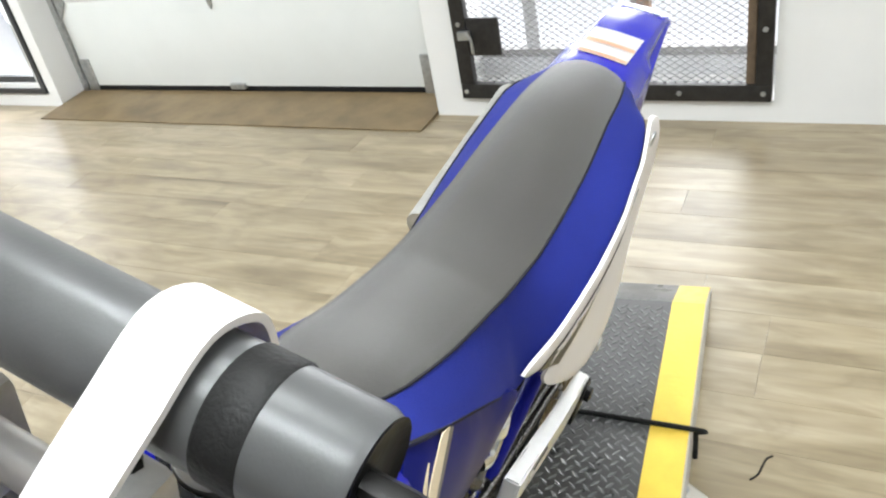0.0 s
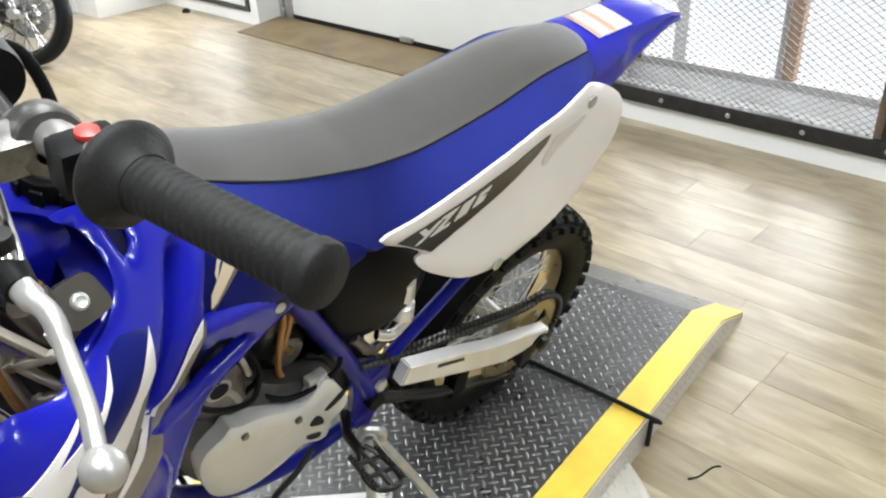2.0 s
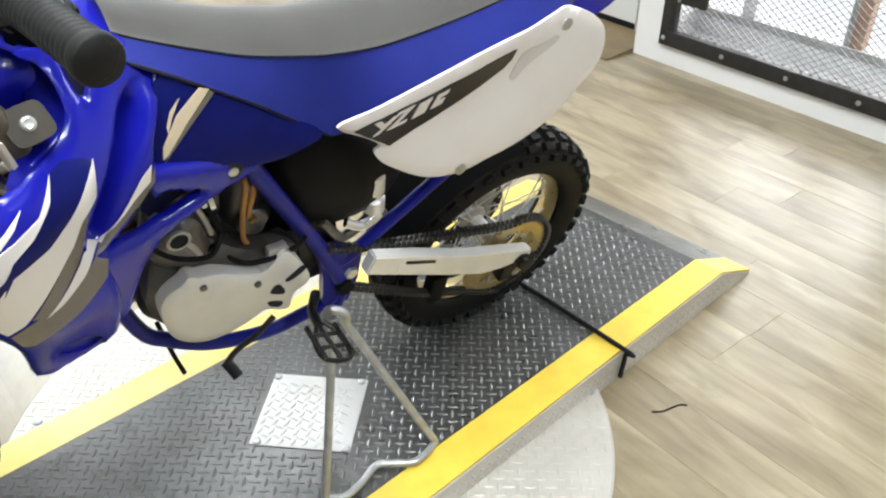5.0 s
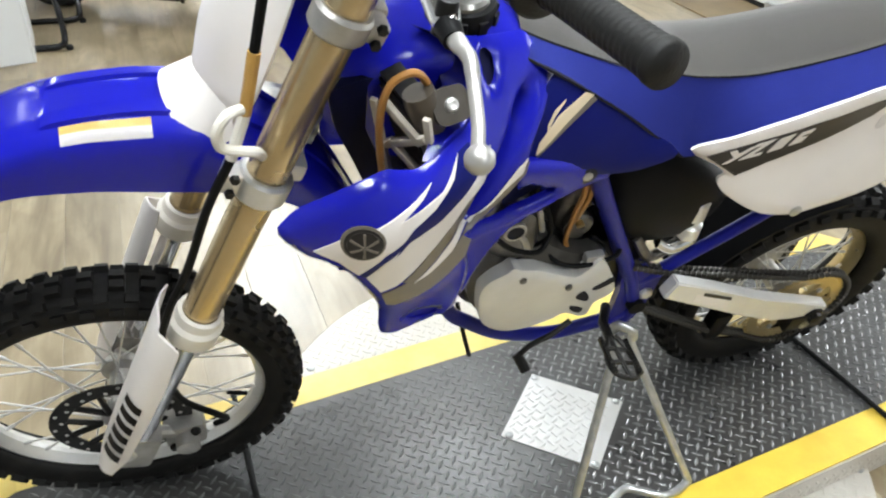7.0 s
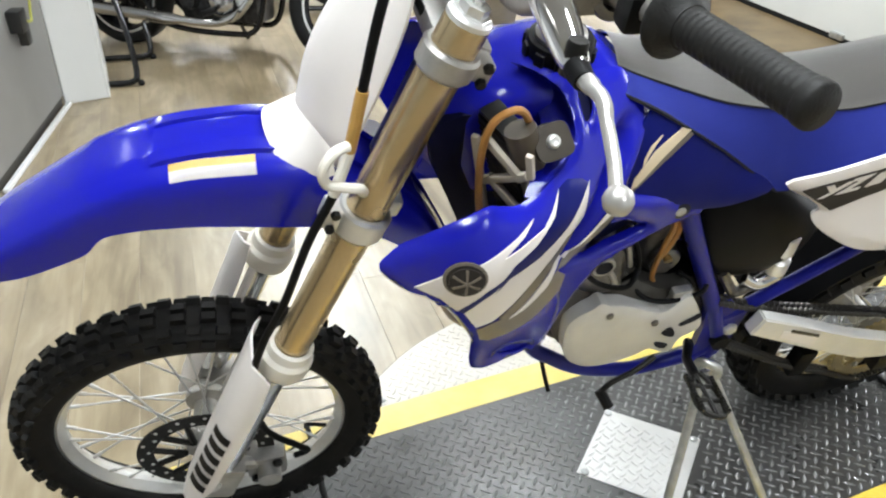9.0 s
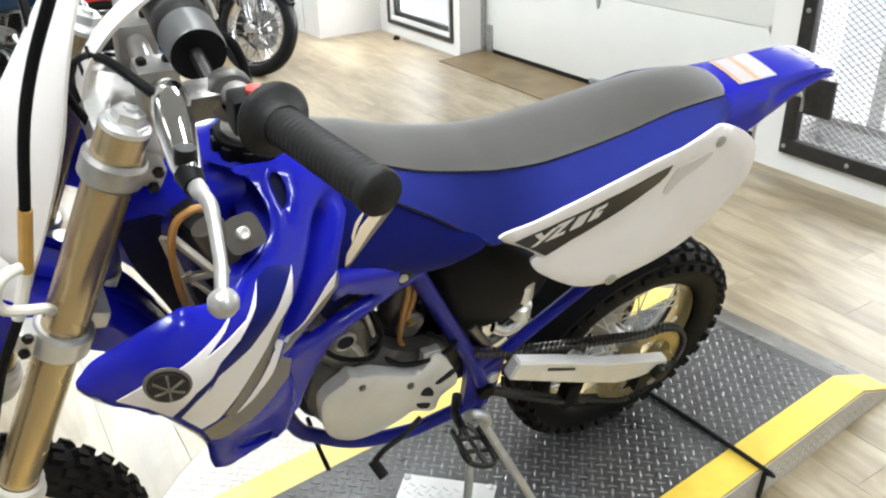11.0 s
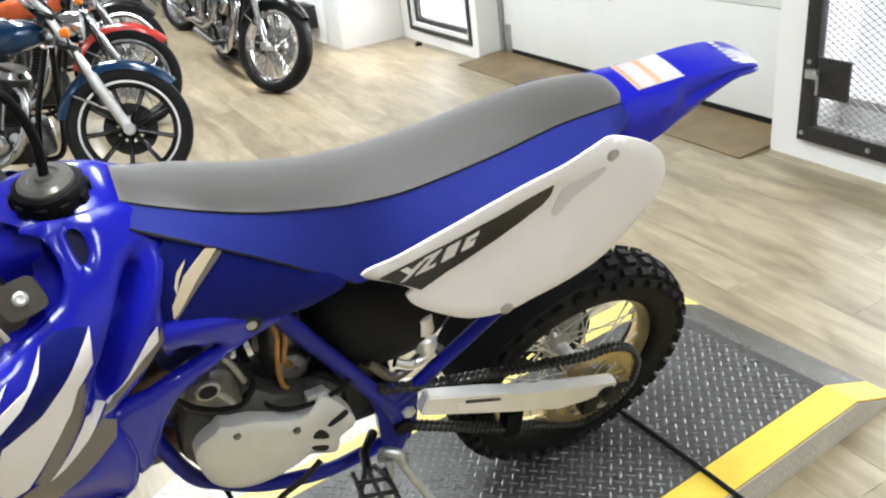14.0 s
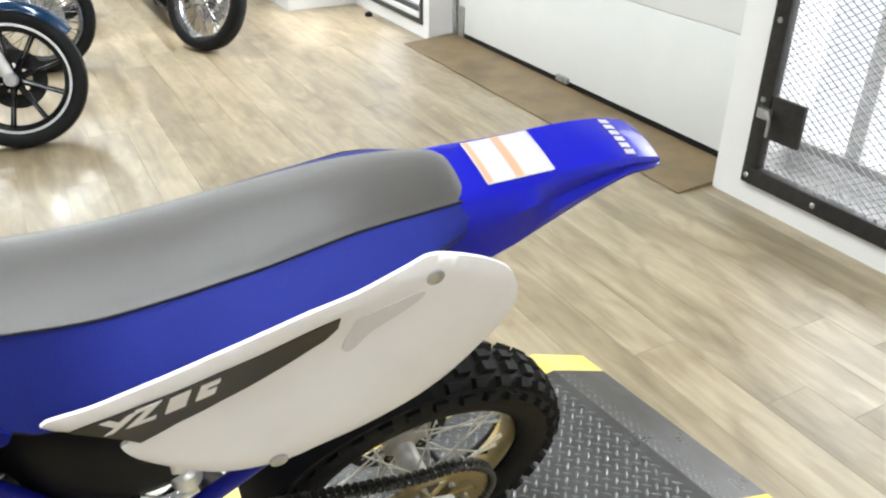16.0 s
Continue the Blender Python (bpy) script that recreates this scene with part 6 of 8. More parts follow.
add_lathe(bm, [(0, 0), (0.048, 0), (0.048, 0.105), (0.040, 0.115), (0.040, 0.150), (0.018, 0.160), (0, 0.160)], (-0.655, 0, 0.585), CY, 24)
cyl = part("cylinder", bm, ENGALU, BIKE, "cast aluminium cylinder and head")
for k in range(6):
    part("head_nut", bolt(bmesh.new(), Vector((-0.655, 0, 0.585)) + CY * 0.115 + Vector((0.040 * math.cos(k * math.pi / 3), 0.040 * math.sin(k * math.pi / 3), 0)), CY, 0.008, 0.012), BRIGHTALU, cyl)
part("water_elbow", tube(smooth_path([(-0.70, -0.03, 0.70), (-0.712, -0.058, 0.698), (-0.722, -0.072, 0.672), (-0.712, -0.076, 0.640)], 4), 0.011, 10), ENGALU, cyl, "cast water elbow")
part("spark_plug_cap", tube([(-0.70, 0.0, 0.73), (-0.712, -0.005, 0.775)], 0.010, 10), BLACKPL, cyl)
part("coolant_hose", tube(smooth_path([(-0.745, -0.100, 0.715), (-0.724, -0.112, 0.682), (-0.699, -0.116, 0.658), (-0.669, -0.117, 0.644), (-0.648, -0.112, 0.640), (-0.630, -0.095, 0.650)], 4), 0.0040, 10), BLACKPL, BIKE, "black breather hose")
part("coolant_hose", tube(smooth_path([(-0.628, -0.085, 0.602), (-0.608, -0.105, 0.592), (-0.582, -0.112, 0.586), (-0.548, -0.112, 0.584), (-0.513, -0.105, 0.582), (-0.490, -0.085, 0.570)], 4), 0.0040, 10), BLACKPL, BIKE, "black breather hose")
bm = bmesh.new()
add_lathe(bm, [(0, -0.03), (0.026, -0.03), (0.030, -0.02), (0.030, 0.055), (0.024, 0.065), (0, 0.065)], (-0.575, -0.030, 0.635), (0.1, 0, 1), 20)
add_lathe(bm, [(0, -0.045), (0.027, -0.045), (0.027, 0.05), (0, 0.05)], (-0.575, -0.005, 0.640), (1, 0, 0.15), 20)
add_lathe(bm, [(0, 0), (0.024, 0), (0.024, 0.010), (0.021, 0.013), (0, 0.014)], (-0.572, -0.062, 0.628), (0, -1, 0), 24)
carb = part("carburettor", bm, ENGALU, BIKE, "grey cast carburettor")
for pts in ([(-0.590, -0.060, 0.745), (-0.585, -0.075, 0.711), (-0.590, -0.078, 0.661), (-0.589, -0.078, 0.606), (-0.572, -0.077, 0.580), (-0.545, -0.075, 0.570), (-0.525, -0.070, 0.580)], [(-0.575, -0.062, 0.740), (-0.572, -0.072, 0.700), (-0.580, -0.074, 0.655), (-0.578, -0.065, 0.615)]):
    part("fuel_hose", tube(smooth_path(pts, 5), 0.0042, 8), ORANGEHOSE, BIKE, "orange-brown fuel hose")
# water pump housing with its bosses, inlet boot, clamps, cables and fittings round the carburettor
bm = skin([(-0.726, 0.648), (-0.705, 0.676), (-0.682, 0.696), (-0.656, 0.680), (-0.645, 0.640), (-0.648, 0.602), (-0.690, 0.602), (-0.716, 0.620)], flat_sheet(-0.088, 0.010, (-0.685, 0.64)), 0.030, 0, 0.012, 3, 1, edge=0.010)
pump = part("pump_housing", bm, ENGALU, BIKE, "cast aluminium water pump housing", smooth=50)
for x, z, r in ((-0.690, 0.672, 0.0125),):
    # Hole is a dark disc, its inner shade put into colour.
    part("housing_hole", lathe([(0, 0.001), (r * 0.8, 0.001), (r, 0.003)], (x, -0.099, z), (0, -1, 0), 14), SEAM, pump, "dark disc for a shaded bolt hole")
    part("boss_ring", lathe([(r, 0.0), (r * 1.35, 0.0), (r * 1.35, 0.005), (r, 0.005)], (x, -0.096, z), (0, -1, 0), 16), CASTALU, pump)
part("intake_boot", tube([(-0.640, -0.010, 0.648), (-0.612, -0.018, 0.642)], [0.030, 0.027], 18), BLACKPL, BIKE, "black rubber intake boot")
part("airbox_boot", tube([(-0.545, -0.012, 0.650), (-0.505, -0.010, 0.660)], [0.030, 0.036], 18), BLACKPL, BIKE, "black rubber airbox boot")
for x, r in ((-0.618, 0.030), (-0.540, 0.032)):
    part("hose_clamp", lathe([(r, -0.004), (r + 0.0015, -0.004), (r + 0.0015, 0.004), (r, 0.004)], (x, -0.014, 0.647), (1, 0, 0.15), 22), CHROME, BIKE, "steel hose clamp")
part("float_bowl", lathe([(0, 0.0), (0.020, 0.001), (0.024, 0.006), (0.024, 0.026), (0.028, 0.028), (0.028, 0.034), (0, 0.034)], (-0.566, -0.045, 0.592), (0.05, -0.10, 1), 20), ENGALU, carb, "cast float bowl")
part("drain_plug", lathe([(0, 0), (0.009, 0), (0.009, 0.007), (0, 0.008)], (-0.564, -0.043, 0.592), (0, -0.2, -1), 6), BRIGHTALU, carb)
part("carb_top", lathe([(0.027, 0), (0.027, 0.010), (0.022, 0.016), (0.008, 0.018), (0.006, 0.032), (0, 0.032)], (-0.570, -0.030, 0.698), (0.1, 0, 1), 20), BLACKPL, carb, "black carburettor top")
part("idle_screw", tube([(-0.575, -0.062, 0.645), (-0.575, -0.082, 0.640)], [0.005, 0.0065], 8), mat("brass", (0.55, 0.40, 0.16), 0.3, 0.9, vary=0.15, scale=40), carb, "brass idle screw")
part("choke_knob", tube([(-0.548, -0.058, 0.668), (-0.548, -0.080, 0.672)], [0.006, 0.008], 10), BLACKPL, carb)
for pts, r in (([(-0.570, -0.030, 0.728), (-0.578, -0.040, 0.755), (-0.62, -0.05, 0.790), (-0.70, -0.04, 0.83)], 0.0045), ([(-0.715, -0.005, 0.775), (-0.705, -0.030, 0.800), (-0.66, -0.05, 0.815), (-0.62, -0.04, 0.84)], 0.0042), ([(-0.660, -0.085, 0.610), (-0.630, -0.092, 0.640), (-0.640, -0.085, 0.690), (-0.67, -0.06, 0.74)], 0.0038), ([(-0.545, -0.075, 0.600), (-0.520, -0.082, 0.585), (-0.500, -0.080, 0.540), (-0.495, -0.078, 0.480)], 0.0035)):
    part("cable", tube(smooth_path(pts, 5), r, 8), BLACKPL, BIKE, "thin black cable")
for pts, r in (([(-0.662, -0.082, 0.712), (-0.652, -0.084, 0.690), (-0.640, -0.086, 0.650)], 0.0045), ([(-0.690, -0.092, 0.672), (-0.672, -0.098, 0.650), (-0.662, -0.098, 0.628)], 0.0045)):
    part("coolant_pipe", tube(smooth_path(pts, 4), r, 10), CASTALU, cyl, "bright coolant pipe")
for x, z in ((-0.648, 0.705), (-0.618, 0.738)):
    part("fitting", lathe([(0, 0), (0.006, 0), (0.006, 0.006), (0.004, 0.008), (0.004, 0.012), (0, 0.012)], (x, -0.074, z), (0.1, -1, 0.1), 8), BRIGHTALU, cyl, "small bright fitting")
part("case_bracket", box(-0.565, -0.535, -0.112, -0.098, 0.583, 0.600, 0.003), CASTALU, BIKE, "small cast bracket on the case")
part("base_gasket_flange", box(-0.715, -0.610, -0.058, 0.058, 0.582, 0.594, 0.004), ENGALU, cyl)
for x, y in ((-0.705, -0.052), (-0.620, -0.052)):
    part("base_nut", bolt(bmesh.new(), (x, y, 0.594), (0, 0, 1), 0.007, 0.010), BRIGHTALU, cyl)
# airbox, boot and shock
secs = []
for x, w, z0, z1 in spline1([(-0.53, 0.045, 0.63, 0.72), (-0.50, 0.066, 0.57, 0.745), (-0.45, 0.078, 0.535, 0.755), (-0.39, 0.080, 0.53, 0.73), (-0.34, 0.072, 0.55, 0.69), (-0.30, 0.05, 0.58, 0.66)], 3):
    secs.append([Vector((x, w * math.copysign(abs(math.cos(a)) ** 0.6, math.cos(a)), (z0 + z1) / 2 + (z1 - z0) / 2 * math.copysign(abs(math.sin(a)) ** 0.7, math.sin(a)))) for a in (2 * math.pi * k / 20 for k in range(20))])
part("airbox", loft(secs), BLACKPL, BIKE, "black plastic airbox", smooth=50)
sh = bmesh.new()
sp = [Vector((-0.425, 0.0, 0.50)).lerp(Vector((-0.325, 0.0, 0.72)), k / 120) + 0.034 * (math.cos(k * 0.42) * Vector((0.91, 0, -0.41)) + math.sin(k * 0.42) * Vector((0, 1, 0))) for k in range(121)]
add_tube(sh, sp, 0.0055, 8)
shock = part("shock_spring", sh, BRIGHTALU, BIKE, "bright coil spring of the shock")
part("shock_body", tube([(-0.44, 0, 0.45), (-0.32, 0, 0.735)], 0.022, 16), DARKMETAL, shock)
bm = bmesh.new()
add_tube(bm, smooth_path([(-0.453, -0.066, 0.570), (-0.432, -0.070, 0.538), (-0.413, -0.070, 0.516), (-0.385, -0.066, 0.520), (-0.345, -0.058, 0.538)], 4), 0.009, 10)
add_tube(bm, smooth_path([(-0.345, -0.045, 0.53), (-0.32, -0.05, 0.50), (-0.335, -0.05, 0.465)], 4), 0.014, 10)
part("shock_linkage", bm, ENGALU, BIKE, "bright cast linkage")
part("linkage_arm", tube(smooth_path([(-0.411, -0.072, 0.553), (-0.394, -0.074, 0.540), (-0.376, -0.074, 0.533), (-0.342, -0.070, 0.541)], 5), 0.0085, 10, flat=0.6), CHROME, BIKE, "bright curved linkage arm")
part("shock_reservoir", lathe([(0, 0), (0.012, 0), (0.019, 0.005), (0.019, 0.032), (0.013, 0.036), (0.013, 0.046), (0.018, 0.050), (0.018, 0.088), (0.012, 0.093), (0, 0.093)], (-0.352, -0.062, 0.548), (-0.12, 0, 1), 20), BRIGHTALU, BIKE, "bright shock reservoir")
part("inner_mudguard", loft([[Vector((RR * 1.10 * math.cos(a), w, RR + RR * 1.10 * math.sin(a))) for w in (-0.065, -0.03, 0, 0.03, 0.065)] + [Vector((RR * 1.12 * math.cos(a), w, RR + RR * 1.12 * math.sin(a))) for w in (0.065, 0.03, 0, -0.03, -0.065)] for a in (radians(95 + 5.5 * k) for k in range(13))]), BLACKPL, BIKE, "black inner mudguard", smooth=50)
# radiators and hoses
RADMETAL = mat("weathered_radiator_metal", (0.050, 0.040, 0.030), 0.42, 0.3, vary=0.3, scale=30)
LOUVRE = mat("pale_louvre_plastic", (0.46, 0.41, 0.34), 0.45, vary=0.15, scale=20, spec=0.3)
for sy in (-1, 1):
    m = Matrix.Translation((-0.846, sy * 0.098, 0.860)) @ Matrix.Rotation(radians(-16), 4, "Y") @ Matrix.Rotation(radians(-sy * 14), 4, "Z")
    rad = part("radiator", box(-0.014, 0.016, -0.036, 0.038, -0.120, 0.085, 0.003, m), DARKMETAL, BIKE, "dark finned radiator core")
    part("radiator_tank", box(-0.012, 0.014, -0.034, 0.036, 0.086, 0.092, 0.002, m), DARKMETAL, rad, "dark cast end tank")
    part("radiator_tank", box(-0.012, 0.014, -0.034, 0.036, -0.140, -0.121, 0.006, m), RADMETAL, rad, "brownish cast end tank")
    for k in range(22):
        part("fin", box(-0.0155, -0.0142, -0.034, 0.036, -0.115 + 0.009 * k, -0.1135 + 0.009 * k, 0, m), RADMETAL, rad)
    lm = Matrix.Translation((-0.872, sy * 0.138, 0.880)) @ Matrix.Rotation(radians(-12), 4, "Y") @ Matrix.Rotation(radians(-sy * 42), 4, "Z")
    guard = part("radiator_guard", box(-0.003, 0.003, -0.036, -0.028, -0.10, 0.075, 0.001, lm), LOUVRE, BIKE, "pale plastic radiator louvre frame")
    part("guard_side", box(-0.003, 0.003, 0.028, 0.036, -0.10, 0.075, 0.001, lm), LOUVRE, guard)
    for k in range(6):
        part("louvre", box(-0.004, 0.003, -0.032, 0.032, -0.0046, 0.0046, 0.0012, lm @ Matrix.Translation((0, 0, -0.088 + 0.029 * k)) @ Matrix.Rotation(radians(48 if k % 2 else -30), 4, "X")), LOUVRE, guard)
    if sy < 0:
        neck = part("filler_neck", tube(smooth_path([(-0.824, -0.142, 0.830), (-0.836, -0.141, 0.876), (-0.855, -0.136, 0.930), (-0.868, -0.130, 0.966)], 4), [0.013, 0.013, 0.014, 0.014, 0.015, 0.015, 0.016, 0.016, 0.017, 0.018, 0.018, 0.018, 0.017], 14), mat("dull_brown_neck_metal", (0.095, 0.078, 0.060), 0.36, 0.5, vary=0.2, scale=20), rad, "dull brown filler neck")
        cax = Vector((0.05, -0.72, 0.69)).normalized()
        bm = bmesh.new()
        add_lathe(bm, [(0, 0.009), (0.019, 0.009), (0.020, 0.0), (0.018, -0.006), (0.018, -0.020), (0, -0.020)], (-0.836, -0.137, 0.950), cax, 28)
        e1 = Vector((1, 0, 0)) - cax * cax.x
        e1.normalize()
        e2 = cax.cross(e1)
        plate = []
        for k in range(36):
            a = 2 * math.pi * k / 36
            r = 0.0210 / (abs(math.cos(a)) ** 4.5 + abs(math.sin(a)) ** 4.5) ** (1 / 4.5)
            plate.append(Vector((-0.836, -0.137, 0.950)) + cax * 0.004 + e1 * r * math.cos(a + 0.25) + e2 * r * 0.9 * math.sin(a + 0.25))
        extrude_outline(bm, plate, cax * 0.007)
        rc = part("radiator_cap", bm, RADMETAL, BIKE, "dark pressed steel radiator cap", smooth=18)
        part("cap_rivet", lathe([(0, 0.0145), (0.003, 0.0145), (0.0045, 0.0155), (0.0065, 0.0145), (0.0078, 0.0105)], (-0.836, -0.137, 0.950), cax, 16), BRIGHTALU, rc)
part("overflow_hose", tube(smooth_path([(-0.856, -0.122, 0.968), (-0.866, -0.126, 0.984), (-0.881, -0.130, 0.990), (-0.899, -0.130, 0.974), (-0.905, -0.130, 0.929), (-0.897, -0.128, 0.855), (-0.88, -0.115, 0.79)], 5), 0.0042, 8), ORANGEHOSE, BIKE, "orange-brown overflow hose")
# Gusset coloured near black, the void's shade put into its blue.
part("head_gusset", extrude_outline(bmesh.new(), [(x, -0.060, z) for x, z in ((-0.905, 0.930), (-0.945, 0.915), (-0.935, 0.862), (-0.912, 0.806), (-0.890, 0.748), (-0.868, 0.690), (-0.80, 0.66), (-0.80, 0.92))], (0, 0.105, 0)), NAVYSHADE, BIKE, "head gusset, its blue darkened for the shade behind the fork", smooth=20)
# exhaust: expansion chamber low in front, silencer on the far side
xp = smooth_path([(-0.70, 0.0, 0.645), (-0.80, 0.01, 0.60), (-0.835, 0.03, 0.50), (-0.80, 0.06, 0.41), (-0.72, 0.10, 0.385), (-0.60, 0.125, 0.44), (-0.50, 0.125, 0.56), (-0.36, 0.12, 0.68), (-0.22, 0.115, 0.73)], 5)
rs = np.interp(np.linspace(0, 1, len(xp)), [0, 0.12, 0.3, 0.45, 0.62, 0.75, 1], [0.018, 0.024, 0.040, 0.045, 0.038, 0.018, 0.014])
part("expansion_chamber", tube(xp, [float(r) for r in rs], 18), mat("heat_browned_steel", (0.15, 0.085, 0.040), 0.34, 0.6, second=(0.05, 0.040, 0.035), scale=9, rough_vary=0.12), BIKE, "heat-browned steel expansion chamber")
part("silencer", tube([(-0.24, 0.115, 0.725), (0.02, 0.112, 0.80)], 0.032, 20), CASTALU, BIKE, "aluminium silencer")

# -- swingarm, chain and guides --
SWINGALU = mat("satin_swingarm_aluminium", (0.80, 0.79, 0.77), 0.36, 0.30, vary=0.10, scale=18, rough_vary=0.1)
for sy in (-1, 1):
    prof = [(-0.387, 0.456), (-0.374, 0.497), (-0.276, 0.449), (-0.155, 0.387), (-0.060, 0.350), (0.028, 0.318), (0.032, 0.304), (0.014, 0.292), (-0.039, 0.292), (-0.100, 0.303), (-0.200, 0.357)]
    b = bmesh.new()
    extrude_outline(b, [(x, sy * 0.096, z) for x, z in prof], (0, sy * 0.024, 0))
    bmesh.ops.bevel(b, geom=b.edges[:], offset=0.003, segments=2, affect="EDGES")
    sa = part("swingarm", b, SWINGALU, BIKE, "brushed aluminium swingarm", smooth=30)
    if sy < 0:
        o = [(-0.322, 0.452), (-0.236, 0.412), (-0.236, 0.386), (-0.322, 0.432)]
        b = bmesh.new()
        extrude_outline(b, [(x, -0.1208, z) for x, z in o], (0, 0.0008, 0))
        part("swingarm_label", b, WHITEDECAL, sa, "small white printed label", smooth=0)
        b = bmesh.new()
        extrude_outline(b, [(x, -0.1215, z) for x, z in ((-0.306, 0.453), (-0.238, 0.421), (-0.237, 0.413), (-0.306, 0.445))], (0, 0.0008, 0))
        part("label_line", b, BLACKDECAL, sa, "", smooth=0)
    b = bmesh.new()
    add_lathe(b, [(0, 0), (0.020, 0), (0.020, 0.004), (0.014, 0.005), (0.014, 0.014), (0.008, 0.016), (0, 0.016)], (0.004, sy * 0.120, 0.296), (0, sy, 0), 6)
    part("axle_nut", b, DARKMETAL, sa, "dark axle nut")
    b = bmesh.new()
    add_box(b, -0.042, 0.046, sy * 0.108 - 0.016, sy * 0.108 + 0.013, RR - 0.018, RR + 0.030, 0.006)
    part("axle_block", b, DARKMETAL, sa, "dark axle block under the arm's end")
    b = bmesh.new()
    add_tube(b, [(0.044, sy * 0.108, RR + 0.008), (0.066, sy * 0.108, RR + 0.008)], 0.006, 8)
    part("chain_adjuster", b, DARKMETAL, sa)
CH = -0.080
chain = [Vector((-0.440, CH, 0.512)), Vector((-0.36, CH, 0.478)), Vector((-0.20, CH, 0.428)), Vector((-0.06, CH, 0.386))]
c0 = Vector((0, CH, RR))
arc = [c0 + 0.112 * Vector((math.sin(a), 0, math.cos(a))) for a in (radians(-8 + 17.5 * k) for k in range(12))]
chain += arc
chain += [Vector((-0.10, CH, 0.205)), Vector((-0.20, CH, 0.255)), Vector((-0.32, CH, 0.335)), Vector((-0.42, CH, 0.405))]
path = smooth_path(chain, 24)
cum = [0.0]
for a, b in zip(path, path[1:]):
    cum.append(cum[-1] + (b - a).length)
lb = bmesh.new()
for y in (-0.0055, 0.0055):
    add_tube(lb, [(-0.0072, y, 0), (-0.0045, y, 0), (0, y, 0), (0.0045, y, 0), (0.0072, y, 0)], [0.0028, 0.0064, 0.0030, 0.0064, 0.0028], 8)
add_tube(lb, [(-0.0045, -0.006, 0), (-0.0045, 0.006, 0)], 0.0042, 8)
link = mesh_of("chain_link", lb, CHAINSTEEL)
chain_part = part("drive_chain", tube([(-0.440, CH, 0.512), (-0.430, CH, 0.508)], 0.003, 6), CHAINSTEEL, BIKE, "oily dark drive chain")
s, k = 0.0, 0
while s < cum[-1]:
    i = max(j for j in range(len(cum)) if cum[j] <= s)
    i = min(i, len(path) - 2)
    p = path[i].lerp(path[i + 1], (s - cum[i]) / max(1e-6, cum[i + 1] - cum[i]))
    d = path[i + 1] - path[i]
    o = new("chain_link", link)
    o.parent = chain_part
    o.location, o.rotation_euler = p, (0, -math.atan2(d.z, d.x), 0)
    s += 0.0127
    k += 1
b = bmesh.new()
add_box(b, -0.195, -0.158, -0.092, -0.062, 0.225, 0.300, 0.006)
part("chain_guide", b, BLACKPL, BIKE, "black chain guide")
part("chain_roller", lathe([(0, -0.095), (0.016, -0.095), (0.016, -0.07), (0, -0.07)], (-0.405, 0, 0.40), (0, 1, 0), 16), BLACKPL, BIKE)
bm = bmesh.new()
add_box(bm, 0.0, 0.06, 0.045, 0.085, RR - 0.02, RR + 0.06, 0.008)
part("rear_caliper", bm, CASTALU, BIKE, "grey rear brake caliper")

# -- front brake caliper, hoses and cables --
bm = bmesh.new()
add_box(bm, -1.205, -1.140, -0.085, -0.040, 0.215, 0.275, 0.010)
add_lathe(bm, [(0, 0), (0.019, 0), (0.019, 0.022), (0, 0.024)], (-1.17, -0.085, 0.248), (0, -1, 0), 18)
add_tube(bm, [(-1.235, -0.09, 0.30), (-1.185, -0.075, 0.255)], 0.011, 10)
cal = part("front_caliper", bm, CASTALU, BIKE, "cast front brake caliper")
part("caliper_bolt", bolt(bmesh.new(), (-1.192, -0.086, 0.228), (0, -1, 0), 0.008, 0.008), DARKMETAL, cal)
part("caliper_bolt", bolt(bmesh.new(), (-1.155, -0.086, 0.268), (0, -1, 0), 0.008, 0.008), DARKMETAL, cal)
hose = [(-0.955, -0.062, 1.20), (-0.985, -0.075, 1.14), (-1.005, -0.088, 1.085), (-1.022, -0.096, 1.005), (-1.036, -0.102, 0.935), (-1.055, -0.112, 0.885), (-1.085, -0.116, 0.82), (-1.118, -0.118, 0.72), (-1.150, -0.116, 0.64), (-1.172, -0.112, 0.54), (-1.165, -0.098, 0.40), (-1.120, -0.090, 0.315), (-1.105, -0.075, 0.265), (-1.125, -0.065, 0.235)]
part("brake_hose", tube(smooth_path(hose, 5), 0.0052, 10), BLACKPL, BIKE, "black front brake hose")
part("hose_sleeve", tube(smooth_path(hose[3:5], 4), 0.0066, 10), mat("amber_sleeve", (0.55, 0.31, 0.08), 0.45, vary=0.2), BIKE, "amber hose sleeve")
part("hose_sleeve", tube(smooth_path(hose[4:6], 4), 0.0064, 10), NYLON, BIKE, "milky hose sleeve")
part("hose_guide", tube(smooth_path([(-1.040, -0.112, 0.950), (-1.054, -0.122, 0.953), (-1.066, -0.127, 0.938), (-1.064, -0.127, 0.917), (-1.046, -0.126, 0.908), (-1.030, -0.124, 0.902), (-1.024, -0.116, 0.888)], 5), 0.0058, 10), NYLON, BIKE, "milky plastic hose guide")
part("clutch_cable", tube(smooth_path([(-0.905, -0.155, 1.142), (-0.935, -0.08, 1.14), (-0.955, -0.02, 1.09), (-0.94, 0.02, 1.02), (-0.88, 0.03, 0.96), (-0.78, 0.04, 0.80)], 5), 0.0045, 8), BLACKPL, BIKE, "black clutch cable")
